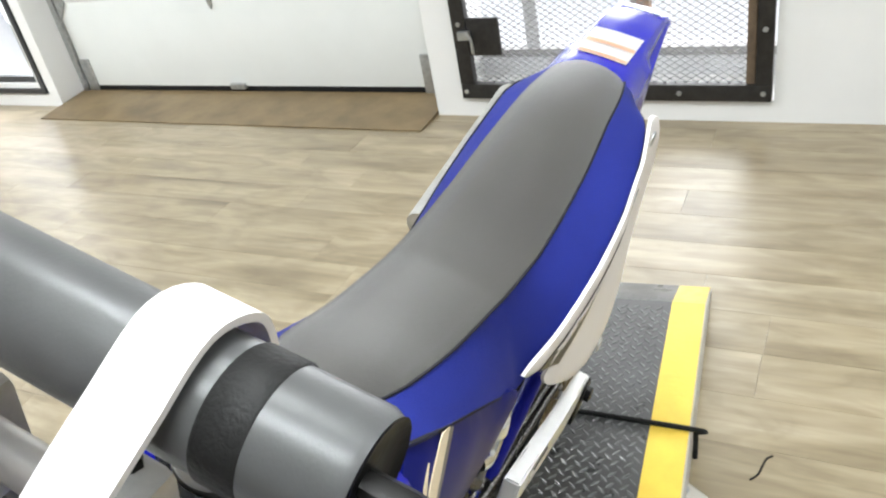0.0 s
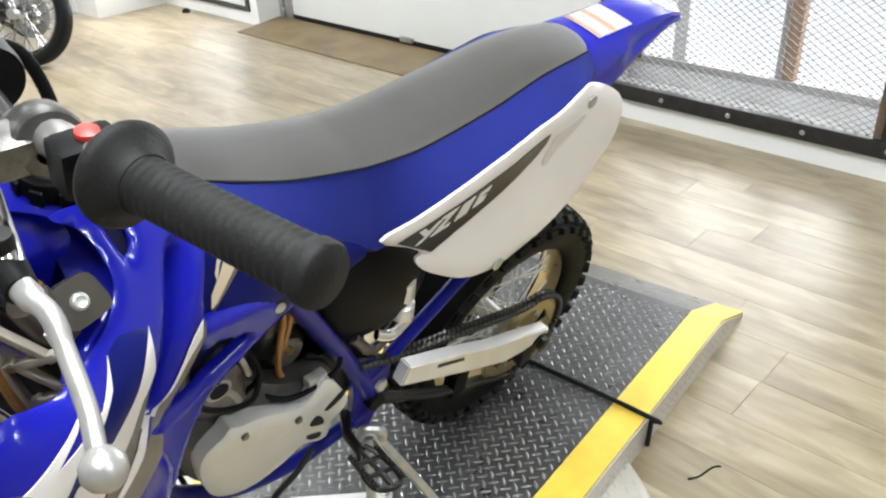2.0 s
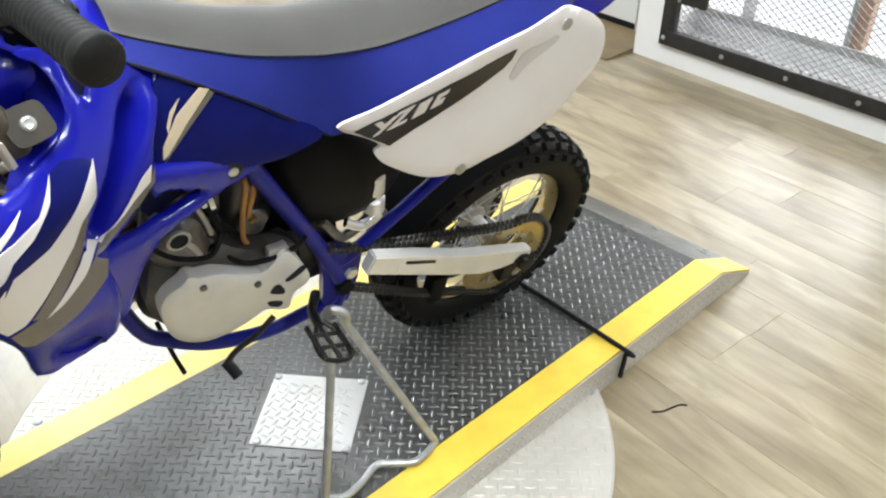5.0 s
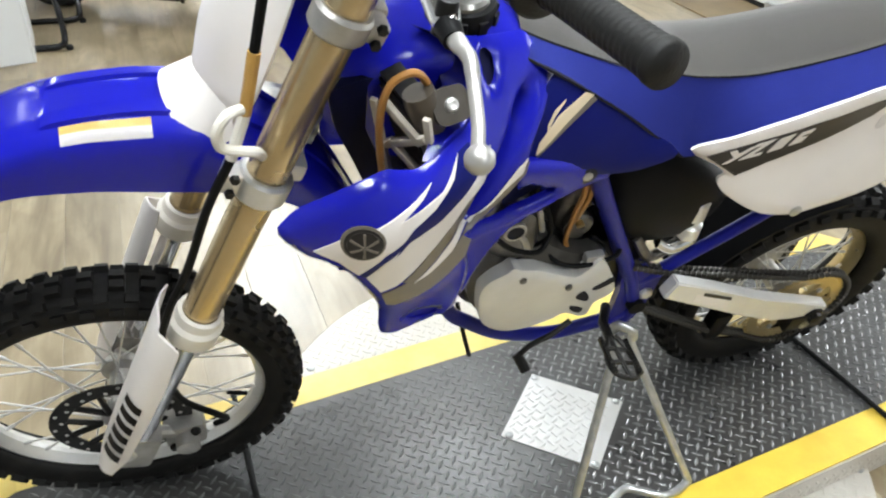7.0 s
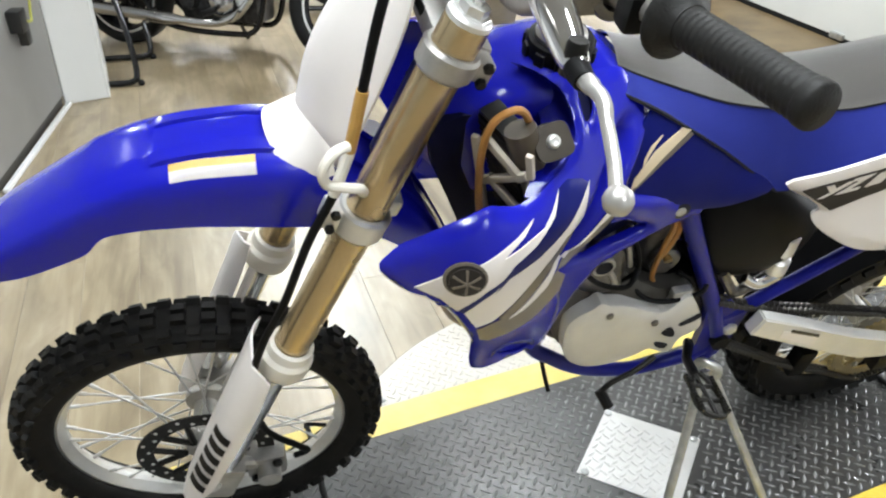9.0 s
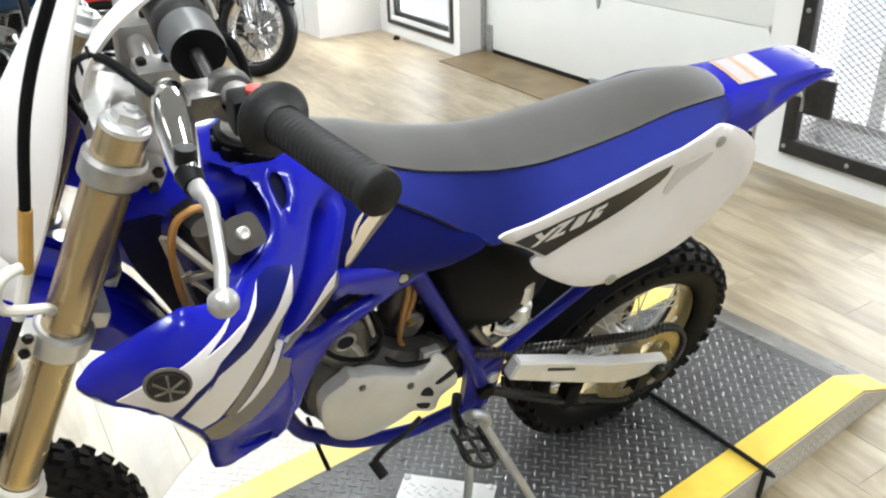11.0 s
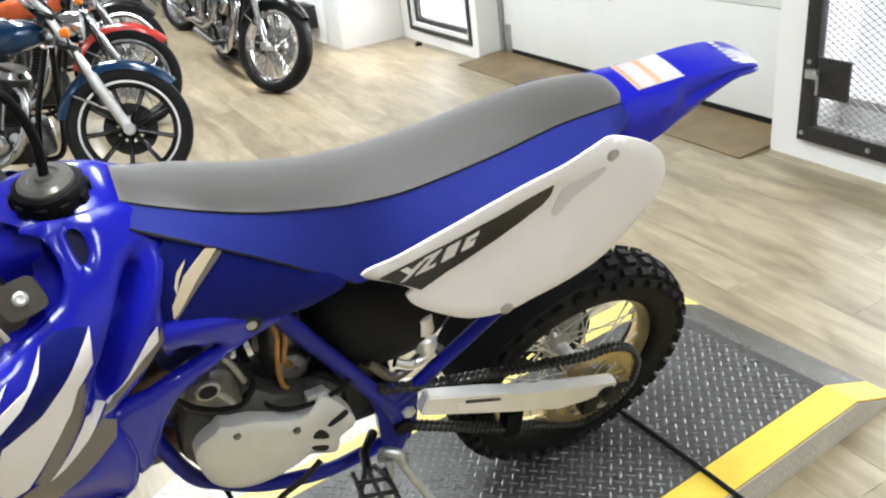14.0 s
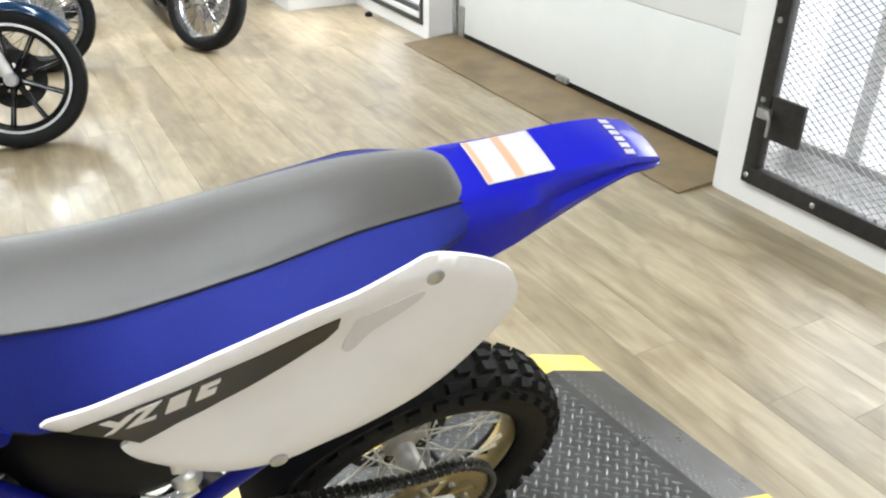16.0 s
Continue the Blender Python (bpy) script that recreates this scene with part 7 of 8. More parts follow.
part("throttle_cable", tube(smooth_path([(-0.86, 0.21, 1.17), (-0.92, 0.12, 1.19), (-0.975, 0.03, 1.16), (-0.965, -0.02, 1.08), (-0.92, -0.03, 0.98)], 5), 0.0045, 8), BLACKPL, BIKE, "black throttle cable")

# -- controls low down --
bm = bmesh.new()
for pts in ([(-0.49, -0.085, 0.398), (-0.507, -0.110, 0.405), (-0.520, -0.135, 0.413), (-0.516, -0.160, 0.412), (-0.488, -0.168, 0.400), (-0.470, -0.160, 0.392), (-0.466, -0.135, 0.392), (-0.47, -0.105, 0.392), (-0.48, -0.085, 0.395)],):
    add_tube(bm, smooth_path(pts, 4), 0.0045, 8)
for yy in (-0.113, -0.138):
    add_tube(bm, [(-0.516, yy, 0.413), (-0.467, yy, 0.391)], 0.004, 6)
add_tube(bm, [(-0.492, -0.09, 0.402), (-0.492, -0.166, 0.404)], 0.004, 6)
for k in range(12):
    yy = -0.100 - 0.0055 * k
    for xx, zz in ((-0.519, 0.415), (-0.467, 0.392)):
        add_box(bm, xx - 0.003, xx + 0.003, yy - 0.002, yy + 0.002, zz, zz + 0.009)
bmesh.ops.translate(bm, verts=bm.verts[:], vec=(-0.006, -0.068, 0.034))
add_tube(bm, [(-0.455, -0.075, 0.392), (-0.488, -0.120, 0.418), (-0.498, -0.160, 0.434)], [0.009, 0.008, 0.008], 10)
part("foot_peg", bm, DARKMETAL, BIKE, "dark toothed steel foot peg")
bm = bmesh.new()
add_tube(bm, smooth_path([(-0.560, -0.125, 0.455), (-0.592, -0.135, 0.440), (-0.630, -0.140, 0.425), (-0.650, -0.145, 0.405)], 4), [0.0048] * 13, 10)
add_tube(bm, [(-0.648, -0.140, 0.408), (-0.638, -0.165, 0.392)], [0.009, 0.009], 10)
part("gear_lever", bm, DARKMETAL, BIKE, "dark gear lever with a rubber toe")
bm = bmesh.new()
for pts in ([(-0.49, 0.090, 0.395), (-0.52, 0.15, 0.405), (-0.51, 0.205, 0.405), (-0.47, 0.20, 0.392), (-0.468, 0.12, 0.392)],):
    add_tube(bm, smooth_path(pts, 4), 0.0045, 8)
part("foot_peg", bm, DARKMETAL, BIKE, "dark toothed steel foot peg")
part("drain_hose", tube(smooth_path([(-0.71, -0.02, 0.40), (-0.700, -0.05, 0.345), (-0.690, -0.07, 0.305)], 4), 0.004, 8), BLACKPL, BIKE)

# -- wire prop stand under the left peg --
st = tube(smooth_path([(-0.305, -0.366, PH + 0.008), (-0.34, -0.376, PH + 0.008), (-0.372, -0.374, PH + 0.008), (-0.400, -0.350, PH + 0.008), (-0.427, -0.332, PH + 0.008), (-0.47, -0.345, PH + 0.008), (-0.512, -0.348, PH + 0.008), (-0.540, -0.328, PH + 0.008)], 5), 0.0075, 12)
STAND = thing("prop_stand", "bent steel rod prop stand under the motorcycle's foot peg", "stand", Matrix.Identity(4))
part("foot_rod", st, GALV, STAND)
TOPP = BIKE.matrix_world @ Vector((-0.440, -0.128, 0.385))
part("stand_leg", tube([TOPP + Vector((0.004, 0, 0)), Vector((-0.305, -0.366, PH + 0.008))], 0.0075, 12), GALV, STAND)
part("stand_leg", tube([TOPP + Vector((-0.010, 0, 0)), Vector((-0.540, -0.328, PH + 0.008))], 0.0075, 12), GALV, STAND)
part("stand_hook", tube(smooth_path([TOPP + Vector((0.012, -0.008, -0.010)), TOPP + Vector((0.004, -0.012, 0.012)), TOPP + Vector((-0.012, 0.004, 0.016)), TOPP + Vector((-0.014, 0.016, -0.004))], 4), 0.009, 10), GALV, STAND)


# ---- parked cruiser motorcycles along the aisle ----
CRCHROME = mat("cruiser_chrome", (0.50, 0.50, 0.51), 0.16, 1.0, vary=0.06, scale=20, rough_vary=0.05)
CRBLACK = mat("gloss_black_enamel", (0.005, 0.005, 0.006), 0.22, vary=0.2, scale=10, spec=0.3)
CRENGINE = mat("black_silver_engine", (0.055, 0.055, 0.058), 0.36, 0.7, second=(0.008, 0.008, 0.008), scale=22, bump=0.2, bump_scale=120)
CRTYRE = mat("smooth_road_tyre", (0.007, 0.007, 0.007), 0.55, vary=0.3, scale=30, bump=0.1, spec=0.2)
CRSEAT = mat("black_leather_saddle", (0.008, 0.008, 0.008), 0.40, vary=0.3, scale=25, bump=0.4, bump_scale=300, spec=0.25)
TEAL = mat("dark_teal_metallic", (0.003, 0.034, 0.095), 0.16, 0.25, vary=0.15, scale=9, coat=0.6)
CRRED = mat("red_enamel", (0.40, 0.028, 0.020), 0.20, vary=0.12, scale=8, coat=0.6)
CRORANGE = mat("orange_enamel", (0.75, 0.12, 0.02), 0.20, vary=0.12, scale=8, coat=0.6)
LENSORANGE = mat("orange_lens", (0.85, 0.20, 0.015), 0.25, vary=0.1, scale=30)
LENSBLUE = mat("blue_tinted_insert", (0.02, 0.10, 0.22), 0.15, 0.4)
LAMPGLASS = mat("headlamp_glass", (0.75, 0.76, 0.78), 0.12, 0.5, vary=0.1, scale=40)


def cruiser_wheel(root, place, r, hw, style, turn=None):
    rr = r * 0.79
    lip = [(rr + 0.004, -hw * 0.72), (rr + 0.004, -hw * 0.80), (rr - 0.009, -hw * 0.80), (rr - 0.018, -hw * 0.5), (rr - 0.028, -hw * 0.25), (rr - 0.028, hw * 0.25), (rr - 0.020, hw * 0.5), (rr - 0.014, hw * 0.80), (rr + 0.004, hw * 0.80), (rr + 0.004, hw * 0.72)]
    w = part("wheel", lathe(lip, (0, 0, 0), (0, 1, 0), 48), CRCHROME if style == "wire" else BRIGHTALU, root, "bright rimmed wheel")
    w.matrix_basis = (turn if turn is not None else Matrix.Identity(4)) @ Matrix.Translation(place)
    prof = [(rr, -hw * 0.78)] + [(rr + (r - rr) * (0.5 + 0.5 * math.sin(a)), -hw * (0.70 + 0.30 * math.cos(a))) for a in (-1.4 + 0.28 * k for k in range(10))]
    prof += [(r, -hw * 0.45), (r + 0.004, 0)]
    prof += [(a, -b) for a, b in prof[-2::-1]]
    part("tyre", lathe(prof, (0, 0, 0), (0, 1, 0), 56), CRTYRE, w, "black road tyre", smooth=60)
    part("hub", lathe([(0, -0.07), (0.03, -0.07), (0.045, -0.05), (0.032, -0.03), (0.032, 0.03), (0.045, 0.05), (0.03, 0.07), (0, 0.07)], (0, 0, 0), (0, 1, 0), 20), CRCHROME if style == "wire" else CRBLACK, w)
    if style == "mag":
        b = bmesh.new()
        add_tube(b, [(0.03, 0, 0), (rr * 0.6, 0, 0), (rr - 0.022, 0, 0)], [0.021, 0.014, 0.016], 8, flat=0.75)
        me = mesh_of("spoke", b, CRBLACK)
        edge = bmesh.new()
        for sy in (-1, 1):
            add_box(edge, 0.05, rr - 0.03, sy * 0.0115 - 0.001, sy * 0.0115 + 0.001, -0.003, 0.003)
        me2 = mesh_of("spoke_edge", edge, CRCHROME)
        for k in range(9):
            o = new("spoke", me)
            o.parent, o.rotation_euler = w, (0, 2 * math.pi * k / 9 + 0.3, 0)
            e = new("spoke_edge", me2)
            e.parent, e.rotation_euler = w, (0, 2 * math.pi * k / 9 + 0.3, 0)
        part("rim_band", lathe([(rr - 0.030, -hw * 0.66), (rr - 0.010, -hw * 0.815), (rr - 0.030, -hw * 0.2), (rr - 0.036, 0), (rr - 0.030, hw * 0.2), (rr - 0.016, hw * 0.82), (rr - 0.030, hw * 0.66)], (0, 0, 0), (0, 1, 0), 48), CRBLACK, w, "black inner rim")
    else:
        for sy in (-1, 1):
            for lean in (-1, 1):
                me = mesh_of("spoke", tube([(0.042 * math.cos(lean * 0.9), sy * 0.05, 0.042 * math.sin(lean * 0.9)), (rr - 0.02, 0.0, 0.0)], 0.0032, 5), CRCHROME)
                for k in range(10):
                    o = new("spoke", me)
                    o.parent, o.rotation_euler = w, (0, 2 * math.pi * (k + 0.25 * (sy + 1) + 0.125 * (lean + 1)) / 10, 0)
    for sy in (1,):
        part("brake_disc", lathe([(0.075, sy * 0.066), (0.145, sy * 0.066), (0.145, sy * 0.061), (0.075, sy * 0.061), (0.075, sy * 0.066)], (0, 0, 0), (0, 1, 0), 36), DARKMETAL if style == "mag" else CASTALU, w, "steel brake disc")
    return w


def arc_fender(cx, cz, r, hw, a0, a1, n=18, flare=0.0):
    secs = []
    for i in range(n + 1):
        a = radians(a0 + (a1 - a0) * i / n)
        ends = min(1.0, 0.55 + 3.2 * min(i, n - i) / n)
        ring = []
        for layer in (0, 1):
            q = r - 0.004 * layer
            ks = range(-5, 6) if layer == 0 else range(5, -6, -1)
            for k in ks:
                u = k / 5
                rad = q + flare * (i / n) ** 3 - 0.050 * abs(u) ** 3
                ring.append(Vector((cx + rad * math.cos(a), hw * u * ends, cz + rad * math.sin(a))))
        secs.append(ring)
    return loft(secs)


def cruiser(m, paint, front_paint, style, turn, label, group, insert=None):
    root = thing("cruiser_motorcycle", label, "motorcycle", m @ Matrix.Scale(0.84, 4), group=group)
    ax = Vector((1.5, 0, 0.33))
    u = Vector((-0.42, 0, 0.907)).normalized()
    piv = ax + Vector((-0.05, 0, 0))
    T = Matrix.Translation(piv) @ Matrix.Rotation(radians(turn), 4, u) @ Matrix.Translation(-piv)
    cruiser_wheel(root, (1.5, 0, 0.33), 0.33, 0.052, style, T)
    cruiser_wheel(root, (0, 0, 0.32), 0.32, 0.068, "mag" if style == "mag" else "wire")

    def front(name, bm, material, lab=""):
        ob = part(name, bm, material, root, lab)
        ob.matrix_basis = T
        return ob

    for sy in (-1, 1):
        o = Vector((0, sy * 0.098, 0))
        f = front("fork_leg", tube([ax + o + u * 0.0, ax + o + u * 0.03, ax + o + u * 0.33, ax + o + u * 0.34, ax + o + u * 0.80], [0.022, 0.029, 0.029, 0.020, 0.020], 14), BRIGHTALU if style == "mag" else CRCHROME, "bright metal fork leg")
        part("axle_clamp", lathe([(0, -0.03), (0.03, -0.03), (0.034, 0), (0.03, 0.03), (0, 0.03)], ax + o, (0, 1, 0), 14), CASTALU, f)
        front("indicator_stalk", tube([ax + o + u * 0.56, ax + Vector((0.02, sy * 0.17, 0)) + u * 0.57], 0.008, 8), CRCHROME)
        front("indicator", lathe([(0, -0.030), (0.020, -0.026), (0.026, 0.0), (0.026, 0.012), (0.017, 0.020), (0, 0.022)], ax + Vector((0.03, sy * 0.19, 0)) + u * 0.57, (1, 0, 0.1), 18), LENSORANGE, "orange indicator lamp")
        front("grip", tube([ax + Vector((-0.17, sy * 0.34, 0)) + u * 0.93, ax + Vector((-0.23, sy * 0.45, 0)) + u * 0.915], 0.019, 12), CRSEAT)
        front("lever", tube([ax + Vector((-0.10, sy * 0.30, 0)) + u * 0.92, ax + Vector((-0.15, sy * 0.44, 0)) + u * 0.905], 0.007, 8), CRCHROME)
        mir = front("mirror_stalk", tube(smooth_path([ax + Vector((-0.15, sy * 0.30, 0)) + u * 0.93, ax + Vector((-0.10, sy * 0.34, 0.08)) + u * 0.95, ax + Vector((-0.12, sy * 0.40, 0.14)) + u * 0.95], 4), 0.006, 8), CRCHROME)
        part("mirror", lathe([(0, -0.012), (0.045, -0.010), (0.055, 0.0), (0.050, 0.008), (0, 0.009)], ax + Vector((-0.12, sy * 0.43, 0.15)) + u * 0.95, (1, 0, 0), 20), CRCHROME, mir)
    for k in (0.50, 0.68):
        front("fork_clamp", box(-0.07, 0.035, -0.125, 0.125, -0.018, 0.018, 0.01, Matrix.Translation(ax + u * k) @ Matrix.Rotation(radians(24.8), 4, "Y")), CRBLACK if style == "mag" else CRCHROME, "fork clamp")
    front("handlebar", tube(smooth_path([ax + Vector((-0.23, -0.45, 0)) + u * 0.915, ax + Vector((-0.17, -0.34, 0)) + u * 0.93, ax + Vector((-0.10, -0.22, 0)) + u * 0.92, ax + Vector((-0.06, -0.12, 0)) + u * 0.74, ax + Vector((-0.06, 0.12, 0)) + u * 0.74, ax + Vector((-0.10, 0.22, 0)) + u * 0.92, ax + Vector((-0.17, 0.34, 0)) + u * 0.93, ax + Vector((-0.23, 0.45, 0)) + u * 0.915], 5), 0.0125, 12), CRCHROME, "chromed handlebar")
    hl = front("headlamp", lathe([(0, -0.11), (0.03, -0.108), (0.065, -0.085), (0.080, -0.04), (0.083, 0.0), (0.083, 0.018), (0.074, 0.022)], ax + Vector((0.10, 0, 0)) + u * 0.62, (1, 0, -0.05), 28), CRCHROME, "chromed headlamp")
    part("lens", lathe([(0.075, 0.020), (0.05, 0.030), (0, 0.034)], ax + Vector((0.10, 0, 0)) + u * 0.62, (1, 0, -0.05), 28), LAMPGLASS, hl)
    front("speedometer", lathe([(0, -0.05), (0.03, -0.05), (0.045, -0.03), (0.045, 0.01), (0, 0.012)], ax + Vector((0.0, 0, 0)) + u * 0.80, (-0.6, 0, 0.8), 20), CRCHROME)
    front("brake_line", tube(smooth_path([ax + Vector((-0.10, -0.26, 0)) + u * 0.92, ax + Vector((0.04, -0.20, 0)) + u * 0.70, ax + Vector((-0.02, -0.13, 0)) + u * 0.40, ax + Vector((-0.05, -0.12, 0)) + u * 0.15], 5), 0.006, 8), CRBLACK)
    front("front_fender", arc_fender(1.5, 0.33, 0.375, 0.070, 40, 165), front_paint, "glossy front fender")
    front("fender_brace", tube(smooth_path([(1.5 + 0.32 * math.cos(radians(140)), -0.085, 0.33 + 0.32 * math.sin(radians(140))), (1.5, -0.09, 0.40)], 3), 0.008, 8), CRCHROME)
    # frame, tank, seat and rear fender
    for nm, pts, r in (("backbone", [(1.17, 0, 0.86), (0.85, 0, 0.80), (0.40, 0, 0.64), (0.05, 0, 0.60)], 0.026),):
        part(nm, tube(smooth_path(pts, 5), r, 12), CRBLACK, root)
    for sy in (-1, 1):
        part("cradle_tube", tube(smooth_path([(1.16, sy * 0.03, 0.80), (1.06, sy * 0.10, 0.48), (0.98, sy * 0.12, 0.20), (0.80, sy * 0.13, 0.15), (0.38, sy * 0.13, 0.17), (0.20, sy * 0.12, 0.32), (0.0, sy * 0.12, 0.34)], 5), 0.017, 10), CRBLACK, root)
        part("frame_rail", tube(smooth_path([(0.42, sy * 0.10, 0.62), (0.20, sy * 0.12, 0.60), (-0.16, sy * 0.12, 0.62)], 4), 0.015, 10), CRBLACK, root)
        sh = part("shock_absorber", tube([(0.0, sy * 0.155, 0.34), (0.14, sy * 0.145, 0.60)], [0.014, 0.022], 12), CRBLACK, root)
        sp = [Vector((0.01, sy * 0.155, 0.36)).lerp(Vector((0.12, sy * 0.147, 0.57)), k / 90) + 0.030 * (math.cos(k * 0.6) * Vector((0.92, 0, -0.39)) + math.sin(k * 0.6) * Vector((0, 1, 0))) for k in range(91)]
        part("coil_spring", tube(sp, 0.006, 6), CRCHROME, sh)
        part("rear_indicator", lathe([(0, -0.03), (0.025, -0.025), (0.03, 0.01), (0, 0.02)], (-0.20, sy * 0.20, 0.62), (-1, 0, 0), 14), LENSORANGE, root)
        part("foot_peg", tube([(0.72, sy * 0.14, 0.28), (0.72, sy * 0.27, 0.28)], 0.018, 10), CRSEAT, root)
    secs = []
    for x, zt, hw, zb in spline1([(1.15, 0.900, 0.040, 0.835), (1.10, 0.935, 0.085, 0.81), (1.0, 0.958, 0.130, 0.79), (0.88, 0.950, 0.140, 0.785), (0.74, 0.910, 0.115, 0.775), (0.62, 0.860, 0.075, 0.765), (0.58, 0.83, 0.045, 0.77)], 4):
        c = (zt + zb) / 2
        secs.append([Vector((x, hw * math.copysign(abs(math.cos(a)) ** 0.75, math.cos(a)), c + (zt - zb) / 2 * math.copysign(abs(math.sin(a)) ** 0.8, math.sin(a)))) for a in (2 * math.pi * k / 20 for k in range(20))])
    tk = part("fuel_tank", loft(secs), paint, root, "glossy teardrop fuel tank", smooth=60)
    part("fuel_cap", lathe([(0, 0.018), (0.03, 0.016), (0.036, 0.008), (0.036, -0.01)], (0.93, 0.0, 0.955), (0, 0, 1), 20), CRCHROME, tk)
    secs = []
    for x, zt, hw, zb in spline1([(0.62, 0.800, 0.09, 0.755), (0.52, 0.775, 0.125, 0.69), (0.38, 0.765, 0.155, 0.66), (0.25, 0.800, 0.150, 0.68), (0.18, 0.850, 0.125, 0.715), (0.02, 0.850, 0.105, 0.735), (-0.12, 0.835, 0.085, 0.735), (-0.16, 0.81, 0.06, 0.745)], 3):
        c = (zt + zb) / 2
        secs.append([Vector((x, hw * math.copysign(abs(math.cos(a)) ** 0.7, math.cos(a)), c + (zt - zb) / 2 * math.copysign(abs(math.sin(a)) ** 0.7, math.sin(a)))) for a in (2 * math.pi * k / 16 for k in range(16))])
    part("saddle", loft(secs), CRSEAT, root, "black two-up leather saddle", smooth=60)
    rf = part("rear_fender", arc_fender(0.02, 0.34, 0.385, 0.100, 48, 190), paint if style == "mag" else CRBLACK, root, "wide rear fender")
    part("tail_lamp", box(-0.385, -0.345, -0.05, 0.05, 0.50, 0.57, 0.012), CRRED, rf, "red tail lamp")
    # engine: crankcase, covers, two finned cylinders in a V, air cleaner and pipes
    bm = bmesh.new()
    add_box(bm, 0.46, 0.98, -0.10, 0.11, 0.20, 0.42, 0.045)
    en = part("crankcase", bm, CRENGINE, root, "black and silver V-twin crankcase")
    part("primary_cover", extrude_outline(bmesh.new(), [(0.82 + 0.12 * math.cos(a), 0.105, 0.32 + 0.12 * math.sin(a)) for a in (math.pi * (-0.5 + k / 10) for k in range(11))] + [(0.44 + 0.10 * math.cos(a), 0.105, 0.32 + 0.10 * math.sin(a)) for a in (math.pi * (0.5 + k / 10) for k in range(11))], (0, 0.055, 0)), CRCHROME, en, "chromed primary cover")
    part("cam_cover", lathe([(0, 0.055), (0.06, 0.05), (0.085, 0.03), (0.09, 0)], (0.76, -0.10, 0.32), (0, -1, 0), 24), CRCHROME, en, "chromed cam cover")
    part("timer_cover", lathe([(0, 0.03), (0.045, 0.026), (0.052, 0)], (0.90, -0.10, 0.34), (0, -1, 0), 20), CRCHROME, en)
    part("gearbox_cover", lathe([(0, 0.04), (0.05, 0.036), (0.062, 0)], (0.54, -0.10, 0.32), (0, -1, 0), 20), CRENGINE, en)
    for dx in (0.33, -0.33):
        d = Vector((dx, 0, 0.944))
        c = Vector((0.74 + dx * 0.18, 0, 0.40))
        prof = []
        for k in range(9):
            h = 0.02 + k * 0.021
            prof += [(0.070, h), (0.096, h + 0.002), (0.096, h + 0.009), (0.070, h + 0.011)]
        prof += [(0.075, 0.215), (0.10, 0.220), (0.105, 0.285), (0.07, 0.318), (0, 0.320)]
        cy = part("cylinder", lathe([(0, 0)] + prof, c, d, 24), CRENGINE, en, "finned cylinder")
        part("rocker_cover", lathe([(0.102, 0.292), (0.106, 0.300), (0.085, 0.330), (0, 0.335)], c, d, 20), CRCHROME, cy)
        for e in (-0.02, 0.02):
            part("pushrod_tube", tube([Vector((0.76 + dx * 0.12 + e, -0.105, 0.40)), c + d * 0.28 + Vector((e, -0.085, 0))], 0.010, 8), CRCHROME, cy)
    ac = part("air_cleaner", lathe([(0, 0.085), (0.055, 0.083), (0.085, 0.068), (0.098, 0.040), (0.095, 0.0)], (0.70, -0.085, 0.58), (0, -1, 0), 28), CRCHROME, en, "round chromed air cleaner")
    part("insert", lathe([(0, 0.089), (0.05, 0.087), (0.052, 0.082)], (0.70, -0.085, 0.58), (0, -1, 0), 24), insert or CRBLACK, ac)
    part("front_pipe", tube(smooth_path([(0.92, -0.05, 0.62), (1.00, -0.09, 0.58), (1.00, -0.14, 0.44), (0.92, -0.165, 0.30), (0.76, -0.175, 0.22), (0.50, -0.18, 0.215), (0.10, -0.185, 0.235), (-0.26, -0.185, 0.245)], 5), [0.024] * 26 + [0.038] * 10, 14), CRCHROME, root, "chromed exhaust pipe")
    part("rear_pipe", tube(smooth_path([(0.58, -0.05, 0.62), (0.52, -0.10, 0.60), (0.46, -0.15, 0.50), (0.34, -0.175, 0.40), (0.10, -0.185, 0.345), (-0.24, -0.185, 0.345)], 5), [0.024] * 14 + [0.036] * 12, 14), CRCHROME, root, "chromed exhaust pipe")
    part("oil_tank", box(0.26, 0.47, -0.165, -0.11, 0.40, 0.60, 0.035), CRCHROME if style == "wire" else WHITEPL, root, "pale side tank")
    part("battery_cover", box(0.26, 0.47, 0.11, 0.165, 0.40, 0.60, 0.035), CRBLACK, root)
    part("brake_pedal", tube(smooth_path([(0.74, -0.16, 0.22), (0.86, -0.19, 0.24), (0.92, -0.20, 0.30)], 4), 0.011, 8), CRCHROME, root)
    part("side_stand", tube([(0.70, 0.13, 0.17), (0.66, 0.28, 0.015)], 0.012, 8), CRBLACK, root)
    part("drive_belt", tube(smooth_path([(0.50, 0.14, 0.39), (0.0, 0.14, 0.43), (-0.11, 0.14, 0.32), (0.0, 0.14, 0.21), (0.50, 0.14, 0.25)], 5), 0.008, 6), CRTYRE, root)
    return root


def stand_at(front, rear, lean=0.0):
    """The place of a parked motorcycle whose tyres touch the floor at two points."""
    d = math.degrees(math.atan2(front[1] - rear[1], front[0] - rear[0]))
    return pose(rear[0], rear[1], 0.0, 0, 0, d) @ pose(0, 0, 0, lean, 0, 0)


